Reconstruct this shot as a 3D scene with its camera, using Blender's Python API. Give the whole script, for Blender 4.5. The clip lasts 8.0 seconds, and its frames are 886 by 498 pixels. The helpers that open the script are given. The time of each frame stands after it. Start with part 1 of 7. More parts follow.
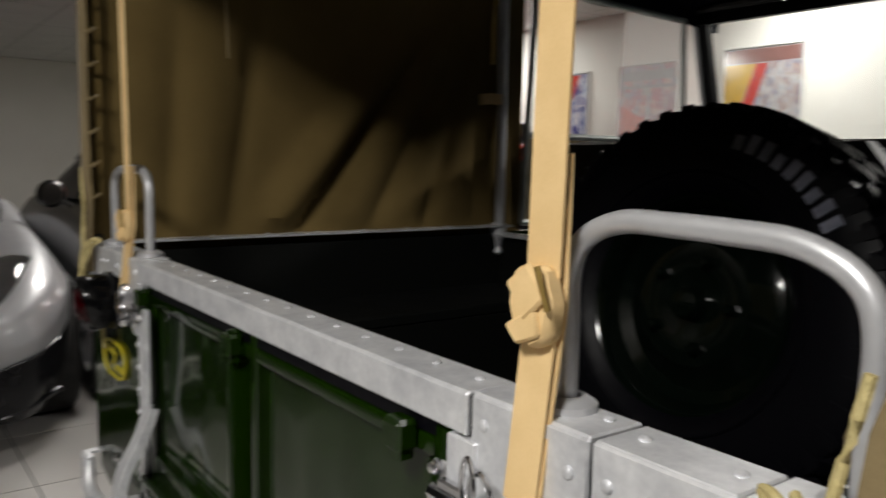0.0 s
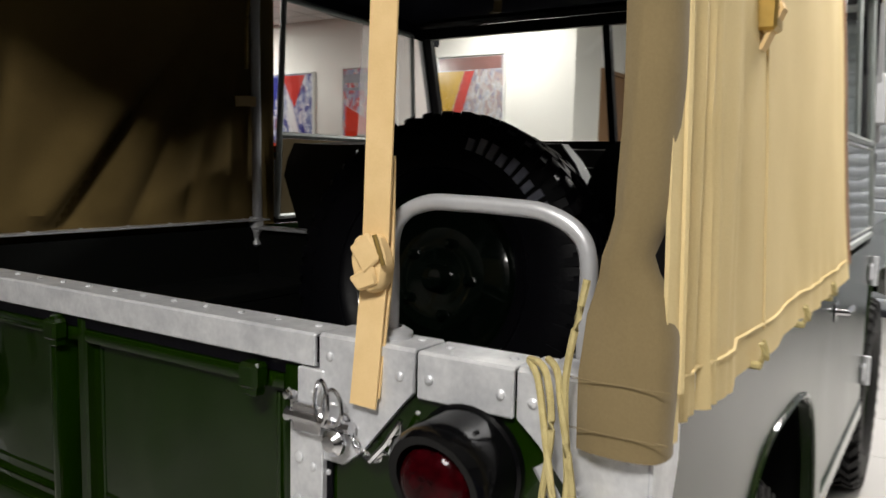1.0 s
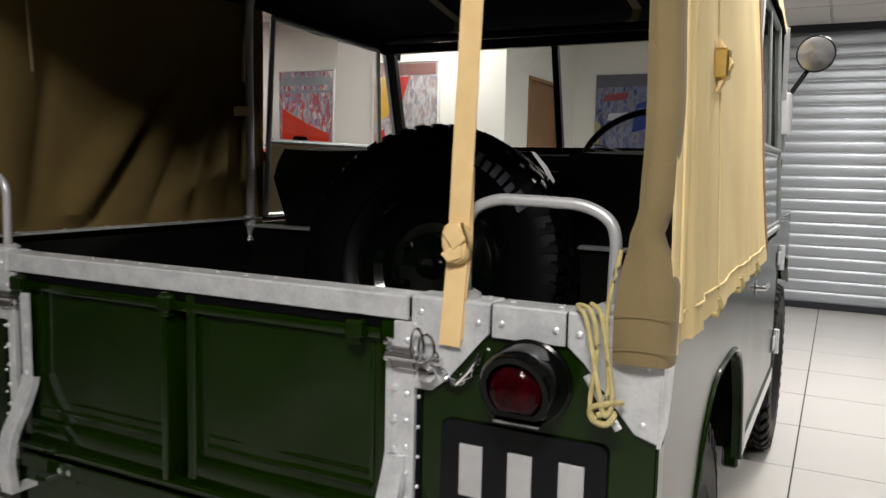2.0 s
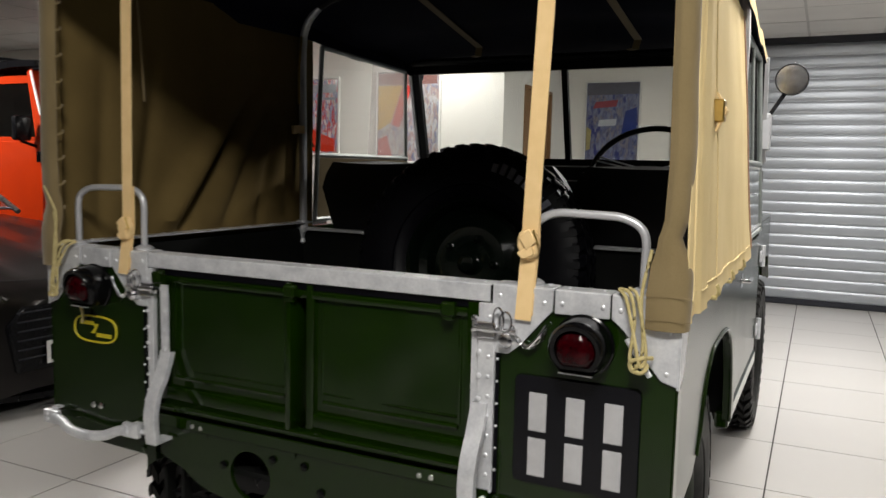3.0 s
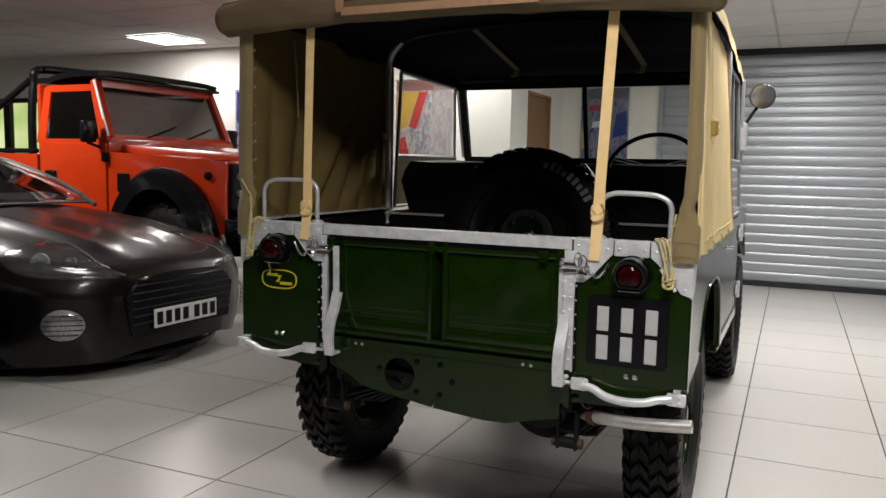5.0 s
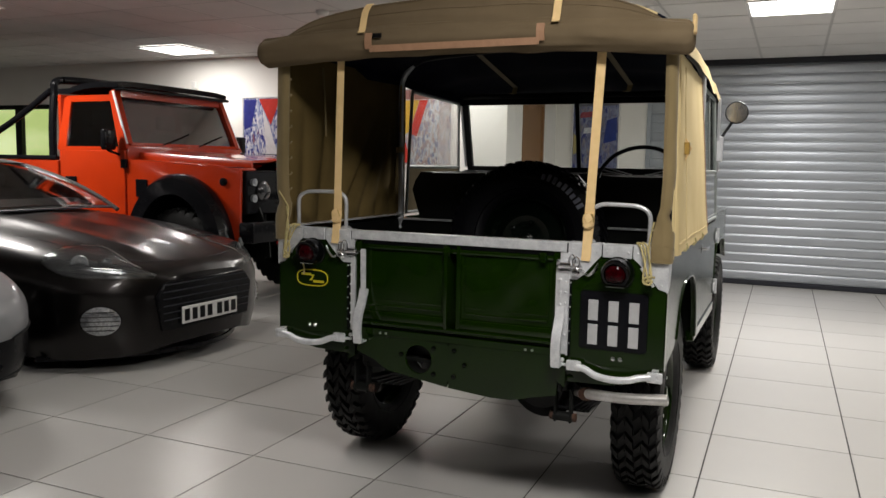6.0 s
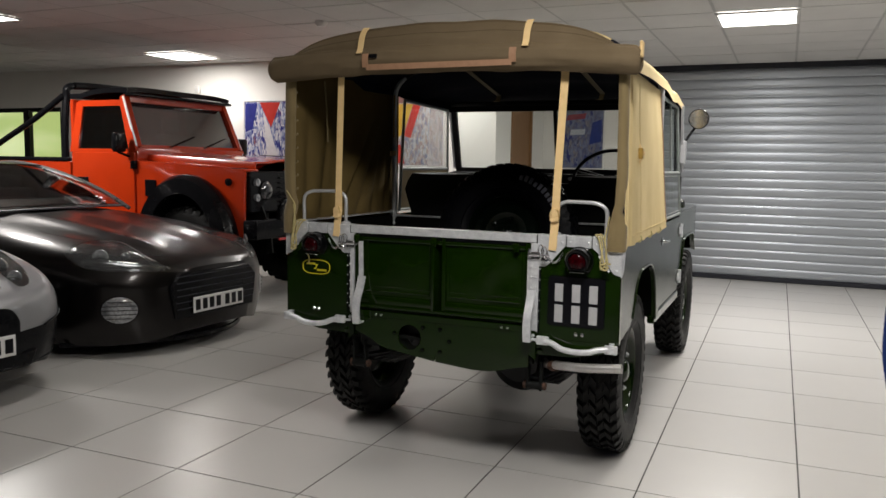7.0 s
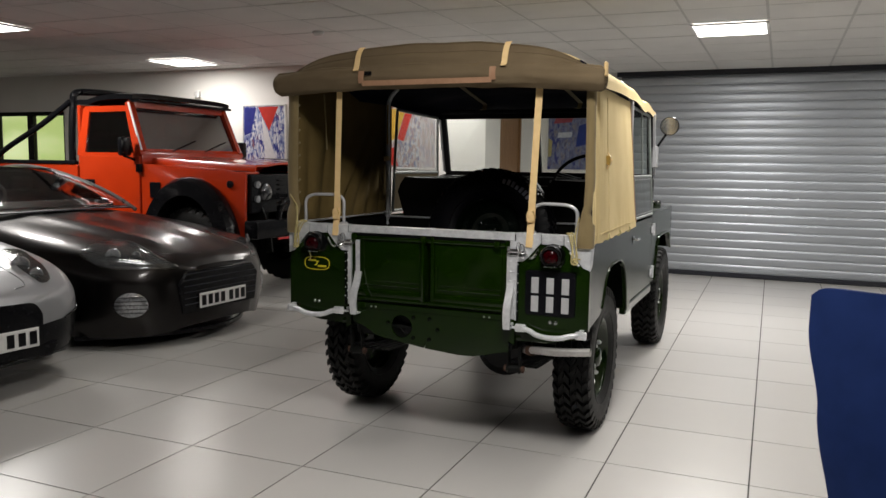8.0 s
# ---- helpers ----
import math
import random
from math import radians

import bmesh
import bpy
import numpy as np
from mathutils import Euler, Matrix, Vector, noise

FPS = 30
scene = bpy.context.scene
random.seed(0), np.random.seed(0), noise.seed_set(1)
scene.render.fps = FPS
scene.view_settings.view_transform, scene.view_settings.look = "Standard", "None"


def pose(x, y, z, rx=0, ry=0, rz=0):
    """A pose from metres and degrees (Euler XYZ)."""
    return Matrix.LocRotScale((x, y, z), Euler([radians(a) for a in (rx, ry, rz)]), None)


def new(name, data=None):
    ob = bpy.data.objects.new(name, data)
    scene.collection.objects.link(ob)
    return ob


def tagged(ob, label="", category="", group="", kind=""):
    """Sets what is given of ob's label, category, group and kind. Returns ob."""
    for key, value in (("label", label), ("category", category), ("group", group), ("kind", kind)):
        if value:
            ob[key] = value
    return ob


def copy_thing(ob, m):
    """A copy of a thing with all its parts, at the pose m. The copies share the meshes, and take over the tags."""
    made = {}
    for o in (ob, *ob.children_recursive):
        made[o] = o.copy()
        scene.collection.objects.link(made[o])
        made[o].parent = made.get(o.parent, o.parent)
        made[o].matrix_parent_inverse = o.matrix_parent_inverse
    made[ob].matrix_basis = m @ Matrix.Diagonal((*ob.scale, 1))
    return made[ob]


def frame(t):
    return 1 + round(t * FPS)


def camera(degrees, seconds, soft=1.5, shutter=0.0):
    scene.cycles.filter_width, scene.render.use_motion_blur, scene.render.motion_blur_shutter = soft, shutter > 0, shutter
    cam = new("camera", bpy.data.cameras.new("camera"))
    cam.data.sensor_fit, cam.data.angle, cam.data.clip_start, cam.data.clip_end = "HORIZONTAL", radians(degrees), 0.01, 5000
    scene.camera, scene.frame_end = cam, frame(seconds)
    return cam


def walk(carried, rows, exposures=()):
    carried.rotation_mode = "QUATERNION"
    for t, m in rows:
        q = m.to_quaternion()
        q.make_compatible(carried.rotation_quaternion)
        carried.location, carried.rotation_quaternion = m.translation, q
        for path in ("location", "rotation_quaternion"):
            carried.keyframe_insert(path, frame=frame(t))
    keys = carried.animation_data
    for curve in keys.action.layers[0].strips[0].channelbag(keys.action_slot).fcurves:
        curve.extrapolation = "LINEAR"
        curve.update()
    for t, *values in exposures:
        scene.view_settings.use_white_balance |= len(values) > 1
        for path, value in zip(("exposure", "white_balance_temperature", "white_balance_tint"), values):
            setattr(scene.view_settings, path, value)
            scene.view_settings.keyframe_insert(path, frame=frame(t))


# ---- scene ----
cam = camera(58.8, 8.0, shutter=0.5)
METRES, EYE, TILT, LEAN, TURN = 3.207, 1.224, 0.0, 0.0, 53.6
ROWS = [
    (0.0, -0.0016, -0.0030, 0.0006, -0.02, -6.33, -1.17),
    (0.5, -0.0204, -0.0204, 0.0055, -12.04, -6.07, -1.05),
    (1.0, -0.0417, -0.0642, 0.0005, -20.24, -6.11, -1.18),
    (2.5, -0.1805, -0.1653, 0.007, -27.02, -5.9, -1.24),
    (3.0, -0.2292, -0.2104, 0.0138, -27.6, -5.93, -1.27),
    (3.5, -0.2901, -0.2472, 0.0147, -27.96, -5.93, -1.21),
    (4.0, -0.3555, -0.2857, 0.0056, -28.33, -5.99, -1.21),
    (5.5, -0.4906, -0.447, 0.0189, -29.47, -6.06, -1.05),
    (6.0, -0.5338, -0.4946, 0.0277, -29.7, -6.05, -1.03),
    (6.5, -0.5621, -0.5542, 0.032, -29.87, -6.07, -1.02),
    (7.0, -0.5926, -0.6203, 0.0326, -30.01, -6.1, -0.96),
    (7.5, -0.6184, -0.6766, 0.039, -30.18, -6.1, -0.92),
    (8.0, -0.6433, -0.7254, 0.042, -30.42, -6.12, -0.86),
]
walk(cam, [(t, pose(0.875, -0.3545, EYE, TILT, LEAN, TURN) @ pose(METRES * x, METRES * y, METRES * z, 90 + pitch, roll, yaw)) for t, x, y, z, yaw, pitch, roll in ROWS],
     exposures=[(0.0, 0.03), (0.5, 0.17), (1.0, 0.03), (3.0, -0.02), (4.0, 0.0), (5.5, -0.17), (8.0, -0.25)])


# ---- world, lamps, exposure ----
world = bpy.data.worlds.new("world")
scene.world = world
world.use_nodes = True
world.node_tree.nodes["Background"].inputs[0].default_value = (0.75, 0.85, 1.0, 1)
world.node_tree.nodes["Background"].inputs[1].default_value = 0.3
scene.view_settings.exposure = 0.0

CEIL = 2.58
PITCH = 0.62
# first three panels are seen; the rest are unseen, added to light the room
LAMPS = [(1.05, 4.03), (-5.35, 4.45), (-5.35, 1.75), (1.05, 1.25), (-1.90, 0.35), (1.05, -1.55), (3.6, 1.25), (3.6, 4.03), (-2.15, 4.65)]
LAMP_POWER = 54.0
# uneven shares raise and lower the brightness of single areas
SHARES = [1.50, 0.55, 1.75, 0.65, 0.30, 1.32, 0.42, 0.95, 0.40]
for (lx, ly), share in zip(LAMPS, SHARES):
    li = bpy.data.lights.new("panel_light", "AREA")
    li.shape, li.size, li.energy, li.color = "SQUARE", 0.58, LAMP_POWER * share, (1.0, 0.965, 0.92)
    lo = new("panel_light", li)
    lo.matrix_world = pose(lx, ly, CEIL - 0.0195)


# ---- materials ----
def rgba(c):
    return (c[0], c[1], c[2], 1.0)


def material(name, a, b=None, rough=0.5, metal=0.0, scale=8.0, fine=120.0, bump=0.1, rough_var=0.1, coat=0.0, spec=0.5, per_piece=0.0, stretch=None, sheen=0.0, detail=5, span=(0.45, 0.95), coat_rough=0.04):
    """A surface in two colours mixed by coarse and fine noise, with uneven gloss and a fine relief."""
    m = bpy.data.materials.new(name)
    m.use_nodes = True
    nt = m.node_tree
    p = nt.nodes["Principled BSDF"]
    b = b or tuple(0.8 * v for v in a)
    co = nt.nodes.new("ShaderNodeTexCoord")
    src = co.outputs["Object"]
    if stretch:
        mp = nt.nodes.new("ShaderNodeMapping")
        mp.inputs["Scale"].default_value = stretch
        nt.links.new(src, mp.inputs["Vector"])
        src = mp.outputs["Vector"]
    if per_piece:
        own, shift = nt.nodes.new("ShaderNodeObjectInfo"), nt.nodes.new("ShaderNodeVectorMath")
        shift.operation = "MULTIPLY_ADD"
        shift.inputs[1].default_value = (91.0, 57.0, 33.0)
        nt.links.new(own.outputs["Random"], shift.inputs[0])
        nt.links.new(src, shift.inputs[2])
        src = shift.outputs[0]
    n1, n2 = nt.nodes.new("ShaderNodeTexNoise"), nt.nodes.new("ShaderNodeTexNoise")
    n1.inputs["Scale"].default_value, n1.inputs["Detail"].default_value = scale, detail
    n2.inputs["Scale"].default_value, n2.inputs["Detail"].default_value = fine, min(3, detail)
    nt.links.new(src, n1.inputs["Vector"])
    nt.links.new(src, n2.inputs["Vector"])
    add = nt.nodes.new("ShaderNodeMath")
    add.operation = "MULTIPLY_ADD"
    add.inputs[1].default_value = 0.4
    nt.links.new(n2.outputs["Fac"], add.inputs[0])
    nt.links.new(n1.outputs["Fac"], add.inputs[2])
    ramp = nt.nodes.new("ShaderNodeMapRange")
    ramp.inputs["From Min"].default_value, ramp.inputs["From Max"].default_value = span
    nt.links.new(add.outputs[0], ramp.inputs["Value"])
    mix = nt.nodes.new("ShaderNodeMix")
    mix.data_type = "RGBA"
    mix.inputs["A"].default_value, mix.inputs["B"].default_value = rgba(a), rgba(b)
    nt.links.new(ramp.outputs["Result"], mix.inputs["Factor"])
    col = mix.outputs["Result"]
    if per_piece:
        info = nt.nodes.new("ShaderNodeObjectInfo")
        hs = nt.nodes.new("ShaderNodeHueSaturation")
        mr = nt.nodes.new("ShaderNodeMapRange")
        mr.inputs["To Min"].default_value, mr.inputs["To Max"].default_value = 1 - per_piece, 1 + per_piece
        nt.links.new(info.outputs["Random"], mr.inputs["Value"])
        nt.links.new(mr.outputs["Result"], hs.inputs["Value"])
        nt.links.new(col, hs.inputs["Color"])
        col = hs.outputs["Color"]
    nt.links.new(col, p.inputs["Base Color"])
    rr = nt.nodes.new("ShaderNodeMapRange")
    rr.inputs["To Min"].default_value, rr.inputs["To Max"].default_value = max(0.02, rough - rough_var), min(1.0, rough + rough_var)
    nt.links.new(n1.outputs["Fac"], rr.inputs["Value"])
    nt.links.new(rr.outputs["Result"], p.inputs["Roughness"])
    p.inputs["Metallic"].default_value = metal
    p.inputs["Specular IOR Level"].default_value = spec
    p.inputs["Coat Weight"].default_value = coat
    p.inputs["Coat Roughness"].default_value = coat_rough
    p.inputs["Sheen Weight"].default_value = sheen
    if bump:
        bp = nt.nodes.new("ShaderNodeBump")
        bp.inputs["Strength"].default_value, bp.inputs["Distance"].default_value = bump, 0.004
        nt.links.new(add.outputs[0], bp.inputs["Height"])
        nt.links.new(bp.outputs["Normal"], p.inputs["Normal"])
        nt.links.new(bp.outputs["Normal"], p.inputs["Coat Normal"])
    return m


def glowing(name, c, strength):
    m = bpy.data.materials.new(name)
    m.use_nodes = True
    p = m.node_tree.nodes["Principled BSDF"]
    p.inputs["Base Color"].default_value = rgba(c)
    p.inputs["Emission Color"].default_value = rgba(c)
    p.inputs["Emission Strength"].default_value = strength
    return m


def glass(name, tint, alpha=0.05, rough=0.02, veil=0.0):
    m = bpy.data.materials.new(name)
    m.use_nodes = True
    nt = m.node_tree
    nt.nodes.remove(nt.nodes["Principled BSDF"])
    tr, gl, mx = (nt.nodes.new("ShaderNode" + k) for k in ("BsdfTransparent", "BsdfGlossy", "MixShader"))
    tr.inputs["Color"].default_value = rgba(tint)
    gl.inputs["Roughness"].default_value = rough
    mx.inputs[0].default_value = alpha
    nt.links.new(tr.outputs[0], mx.inputs[1])
    nt.links.new(gl.outputs[0], mx.inputs[2])
    out = mx.outputs[0]
    if veil:
        # a pale veil is mixed into the pane, scattering the light of the room
        tl, veil_mix = nt.nodes.new("ShaderNodeBsdfTranslucent"), nt.nodes.new("ShaderNodeMixShader")
        tl.inputs["Color"].default_value = (0.8, 0.79, 0.77, 1)
        veil_mix.inputs[0].default_value = veil
        nt.links.new(out, veil_mix.inputs[1])
        nt.links.new(tl.outputs[0], veil_mix.inputs[2])
        out = veil_mix.outputs[0]
    nt.links.new(out, nt.nodes["Material Output"].inputs["Surface"])
    return m


M_GREEN = material("green_paint", (0.0052, 0.0165, 0.0003), (0.0037, 0.0118, 0.0002), 0.14, scale=5, fine=13, bump=0.55, rough_var=0.03, spec=0.06, coat=0.66, coat_rough=0.07, detail=1)
M_SIDE = material("green_side_paint", (0.0052, 0.0165, 0.0003), (0.0037, 0.0118, 0.0002), 0.22, scale=5, fine=13, bump=0.3, rough_var=0.05, spec=0.06, coat=0.66, coat_rough=0.24, detail=1)
M_GALV = material("galvanised_steel", (0.80, 0.81, 0.825), (0.54, 0.55, 0.575), 0.36, 0.40, scale=30, fine=160, bump=0.08, rough_var=0.16)
M_ALU = material("brushed_aluminium", (0.58, 0.585, 0.60), (0.48, 0.485, 0.50), 0.36, 0.45, scale=20, bump=0.04)
M_DOORFRAME = material("grey_green_frame_paint", (0.30, 0.325, 0.31), (0.22, 0.24, 0.23), 0.34, 0.3, scale=20, bump=0.04)
M_BLACK = material("black_paint", (0.004, 0.004, 0.005), (0.0025, 0.0025, 0.003), 0.34, scale=12, bump=0.05, spec=0.25)
M_NEAR_BLACK = material("near_black_surface", (0.0035, 0.004, 0.0035), (0.002, 0.0025, 0.002), 0.6, scale=7, bump=0.1, spec=0.2)
M_RUBBER = material("tyre_rubber", (0.011, 0.0105, 0.010), (0.005, 0.005, 0.005), 0.55, scale=25, bump=0.25, spec=0.22)
# darker copy of the tyre rubber, with shade put into its colour
M_RUBBER_SHADED = material("shaded_rubber", (0.0028, 0.0028, 0.0042), (0.0016, 0.0016, 0.0026), 0.42, scale=25, bump=0.2, spec=0.11)
M_VINYL = material("black_vinyl", (0.006, 0.006, 0.007), (0.010, 0.010, 0.011), 0.5, scale=18, fine=300, bump=0.2, spec=0.35)
# khaki and sand are one hood canvas; sand carries the light falling on it
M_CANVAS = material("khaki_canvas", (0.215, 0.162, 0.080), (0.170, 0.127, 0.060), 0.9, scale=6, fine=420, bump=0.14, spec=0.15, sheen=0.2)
M_ROLL = material("olive_canvas", (0.150, 0.112, 0.068), (0.115, 0.085, 0.050), 0.92, scale=6, fine=420, bump=0.16, spec=0.12)
M_CANVAS_LIT = material("lit_canvas", (0.70, 0.56, 0.30), (0.62, 0.49, 0.25), 0.85, scale=5, fine=420, bump=0.14, spec=0.2)
# near-black underside holds the shade below the roof in its colour
M_ROOF_SHADE = material("shaded_canvas_underside", (0.008, 0.009, 0.018), (0.006, 0.006, 0.013), 0.9, scale=7, fine=300, bump=0.3, spec=0.1)
M_STRAP = material("cream_webbing", (0.76, 0.55, 0.28), (0.68, 0.48, 0.23), 0.8, scale=30, fine=600, bump=0.10, spec=0.2)
M_LEATHER = material("tan_leather", (0.34, 0.19, 0.11), (0.27, 0.15, 0.085), 0.6, scale=30, bump=0.2)
M_ROPE = material("cotton_rope", (0.50, 0.42, 0.20), (0.40, 0.33, 0.14), 0.9, scale=80, fine=500, bump=0.6)
M_BRASS = material("brass", (0.55, 0.38, 0.12), (0.40, 0.27, 0.08), 0.35, 0.9, scale=40)
M_REDLENS = material("red_lens", (0.030, 0.0004, 0.0018), (0.007, 0.0001, 0.0004), 0.10, scale=90, bump=0.06, coat=0.0, spec=0.14)
M_LAMPBODY = material("black_lamp_body", (0.003, 0.003, 0.0034), None, 0.14, scale=40, bump=0.02, spec=0.2)
M_PLATE = material("plate_black", (0.004, 0.004, 0.006), None, 0.22, scale=30, bump=0.02, spec=0.25)
M_SILVER = material("plate_silver", (0.55, 0.55, 0.56), (0.48, 0.48, 0.49), 0.4, 0.3, scale=40, bump=0.05)
M_YELLOW = material("badge_yellow", (0.55, 0.46, 0.02), None, 0.4, scale=40, bump=0.05)
M_CHROME = material("polished_metal", (0.72, 0.72, 0.74), (0.62, 0.62, 0.64), 0.16, 1.0, scale=30, bump=0.02)
M_PIPE = material("dull_pipe_steel", (0.62, 0.61, 0.60), (0.40, 0.38, 0.36), 0.36, 0.7, scale=14, bump=0.1)
M_RUST = material("rusty_steel", (0.10, 0.045, 0.025), (0.03, 0.02, 0.016), 0.8, 0.3, scale=30, bump=0.4)
M_GLASS = glass("clear_glass", (0.93, 0.95, 0.94))
M_DARKGLASS = glass("tinted_glass", (0.22, 0.24, 0.24), 0.16)
M_SCREEN = glass("hazy_windscreen_glass", (0.52, 0.52, 0.51), 0.38, 0.12)
M_GTSCREEN = glass("raked_windscreen_glass", (0.80, 0.81, 0.80), 0.20, 0.06)
# lightened copy of the gunmetal paint for the light on the pillars
M_GUNMETAL_LIT = material("lit_gunmetal_paint", (0.20, 0.19, 0.185), (0.16, 0.15, 0.148), 0.3, 0.7, scale=12, bump=0.0)
M_HAZE = glass("hazy_side_glass", (0.93, 0.93, 0.92), 0.05, 0.1, veil=0.26)
M_GREYTRIM = material("grey_trim", (0.30, 0.30, 0.30), (0.24, 0.24, 0.245), 0.4, scale=20)
# green rim paint darkened for the shade inside the load bed
M_RIM_SHADED = material("shaded_rim_paint", (0.002, 0.004, 0.0025), (0.0015, 0.003, 0.002), 0.10, scale=9, bump=0.03, rough_var=0.04)
M_LETTER = material("raised_rubber_lettering", (0.26, 0.27, 0.33), (0.15, 0.155, 0.20), 0.5, scale=40, bump=0.1)
M_GREYLAMP = material("grey_lamp_bowl", (0.16, 0.16, 0.17), (0.03, 0.03, 0.033), 0.16, 0.6, scale=25, bump=0.2)
M_DARKLAMP = material("dark_lamp_lens", (0.05, 0.05, 0.055), (0.02, 0.02, 0.022), 0.10, 0.4, scale=60, bump=0.2, coat=0.8)
M_TILE = material("porcelain_tile", (0.500, 0.486, 0.467), (0.462, 0.449, 0.431), 0.28, scale=1.3, fine=9, bump=0.0, rough_var=0.012, per_piece=0.03, detail=2, span=(0.1, 1.3))
M_GROUT = material("grout", (0.050, 0.046, 0.042), (0.03, 0.028, 0.026), 0.9, scale=20, bump=0.2)
M_WALL = material("white_wall_paint", (0.78, 0.76, 0.72), (0.72, 0.70, 0.66), 0.7, scale=1.5, fine=90, bump=0.06)
# for unseen walls, made dark to cut fill light and reflections
M_DARKWALL = material("dark_unseen_wall", (0.045, 0.045, 0.047), (0.035, 0.035, 0.037), 0.7, scale=1.5, fine=90, bump=0.06)
M_CEIL = material("ceiling_tile", (0.66, 0.65, 0.63), (0.60, 0.59, 0.575), 0.9, scale=3, fine=200, bump=0.2)
M_RAIL = material("ceiling_rail", (0.46, 0.455, 0.44), None, 0.5, scale=12)
M_SHUTTER = material("grey_steel_shutter", (0.43, 0.455, 0.49), (0.36, 0.385, 0.42), 0.36, 0.62, scale=1.6, fine=50, bump=0.04, rough_var=0.1, stretch=(0.25, 1, 9))
M_RUBSTRIP = material("dark_rubber_strip", (0.008, 0.009, 0.016), None, 0.5)
M_WOOD = material("brown_wood", (0.30, 0.165, 0.075), (0.20, 0.105, 0.045), 0.5, scale=3, fine=60, bump=0.1, stretch=(14, 14, 1))
M_PANEL = glowing("light_panel", (1.0, 0.97, 0.93), 5.0)
M_ORANGE = material("orange_paint", (0.46, 0.034, 0.005), (0.40, 0.028, 0.004), 0.22, scale=4, bump=0.02, coat=0.7)
M_PLASTIC = material("black_plastic", (0.006, 0.006, 0.007), (0.004, 0.004, 0.005), 0.24, scale=20, bump=0.12, spec=0.18)
M_GUNMETAL = material("gunmetal_paint", (0.026, 0.0234, 0.0229), (0.0215, 0.0194, 0.019), 0.34, 1.0, scale=5, fine=900, bump=0.0, rough_var=0.04, coat=0.40, coat_rough=0.12, spec=0.5)
M_SILVERCAR = material("silver_paint", (0.25, 0.25, 0.26), (0.225, 0.225, 0.235), 0.42, 0.35, scale=5, fine=900, bump=0.0, coat=0.35)
M_WHITEPLATE = material("white_plate", (0.74, 0.74, 0.72), None, 0.4, scale=30, bump=0.03)
M_BLUE = material("blue_fabric", (0.009, 0.024, 0.105), (0.006, 0.017, 0.078), 0.85, scale=8, fine=500, bump=0.35, spec=0.15)
M_FRAMEWHITE = material("white_frame", (0.76, 0.75, 0.73), None, 0.4, scale=20)
M_BACKLAMP = material("lamp_lens", (0.50, 0.51, 0.53), (0.22, 0.23, 0.25), 0.12, 0.6, scale=60, bump=0.2, coat=0.6)
M_GREENGLOW = glowing("garden_light", (0.62, 0.72, 0.34), 1.25)
gn = M_GREENGLOW.node_tree
gz, gr = gn.nodes.new("ShaderNodeTexNoise"), gn.nodes.new("ShaderNodeValToRGB")
gz.inputs["Scale"].default_value, gz.inputs["Detail"].default_value = 3.0, 6
gr.color_ramp.elements[0].position, gr.color_ramp.elements[0].color = 0.38, (0.36, 0.42, 0.16, 1)
gr.color_ramp.elements[1].position, gr.color_ramp.elements[1].color = 0.62, (0.80, 0.82, 0.52, 1)
gn.links.new(gz.outputs["Fac"], gr.inputs["Fac"])
gn.links.new(gr.outputs["Color"], gn.nodes["Principled BSDF"].inputs["Emission Color"])
# darker copy of the khaki canvas, with the hood's inner shade in its colour
M_CANVAS_SHADED = material("shaded_khaki_canvas", (0.165, 0.115, 0.042), (0.118, 0.082, 0.029), 0.9, scale=6, fine=420, bump=0.35, spec=0.12)


# ---- mesh helpers ----
def link_mesh(name, bm, mat, sharp=35.0):
    bmesh.ops.recalc_face_normals(bm, faces=bm.faces)
    lim = radians(sharp)
    for f in bm.faces:
        f.smooth = True
    for e in bm.edges:
        if len(e.link_faces) == 2:
            e.smooth = e.calc_face_angle(0.0) < lim
    me = bpy.data.meshes.new(name)
    bm.to_mesh(me)
    bm.free()
    for m in (mat if isinstance(mat, (list, tuple)) else [mat]):
        me.materials.append(m)
    return new(name, me)


def part(name, bm, mat, parent, label=""):
    """Links a bmesh as one mesh under a thing or under a part."""
    ob = link_mesh(name, bm, mat)
    ob.parent = parent
    if label:
        ob["label"] = label
    return ob


def scatter_parts(name, bm, mat, parent, label=""):
    """Links every loose piece of a bmesh as a part of its own."""
    left = set(bm.faces)
    while left:
        todo, isle = [left.pop()], []
        while todo:
            f = todo.pop()
            isle.append(f)
            for v in f.verts:
                for g in v.link_faces:
                    if g in left:
                        left.remove(g)
                        todo.append(g)
        one, copy = bmesh.new(), {}
        for f in isle:
            for v in f.verts:
                if v not in copy:
                    copy[v] = one.verts.new(v.co)
            one.faces.new([copy[v] for v in f.verts])
        part(name, one, mat, parent, label)
    bm.free()


def thing(name, label, category, group="", at=None):
    ob = new(name)
    ob.empty_display_size = 0.1
    if at is not None:
        ob.matrix_world = at
    return tagged(ob, label, category, group)


def solo(name, bm, mat, label, category, group="", kind=""):
    return tagged(link_mesh(name, bm, mat), label, category, group, kind)


def M():
    return bmesh.new()


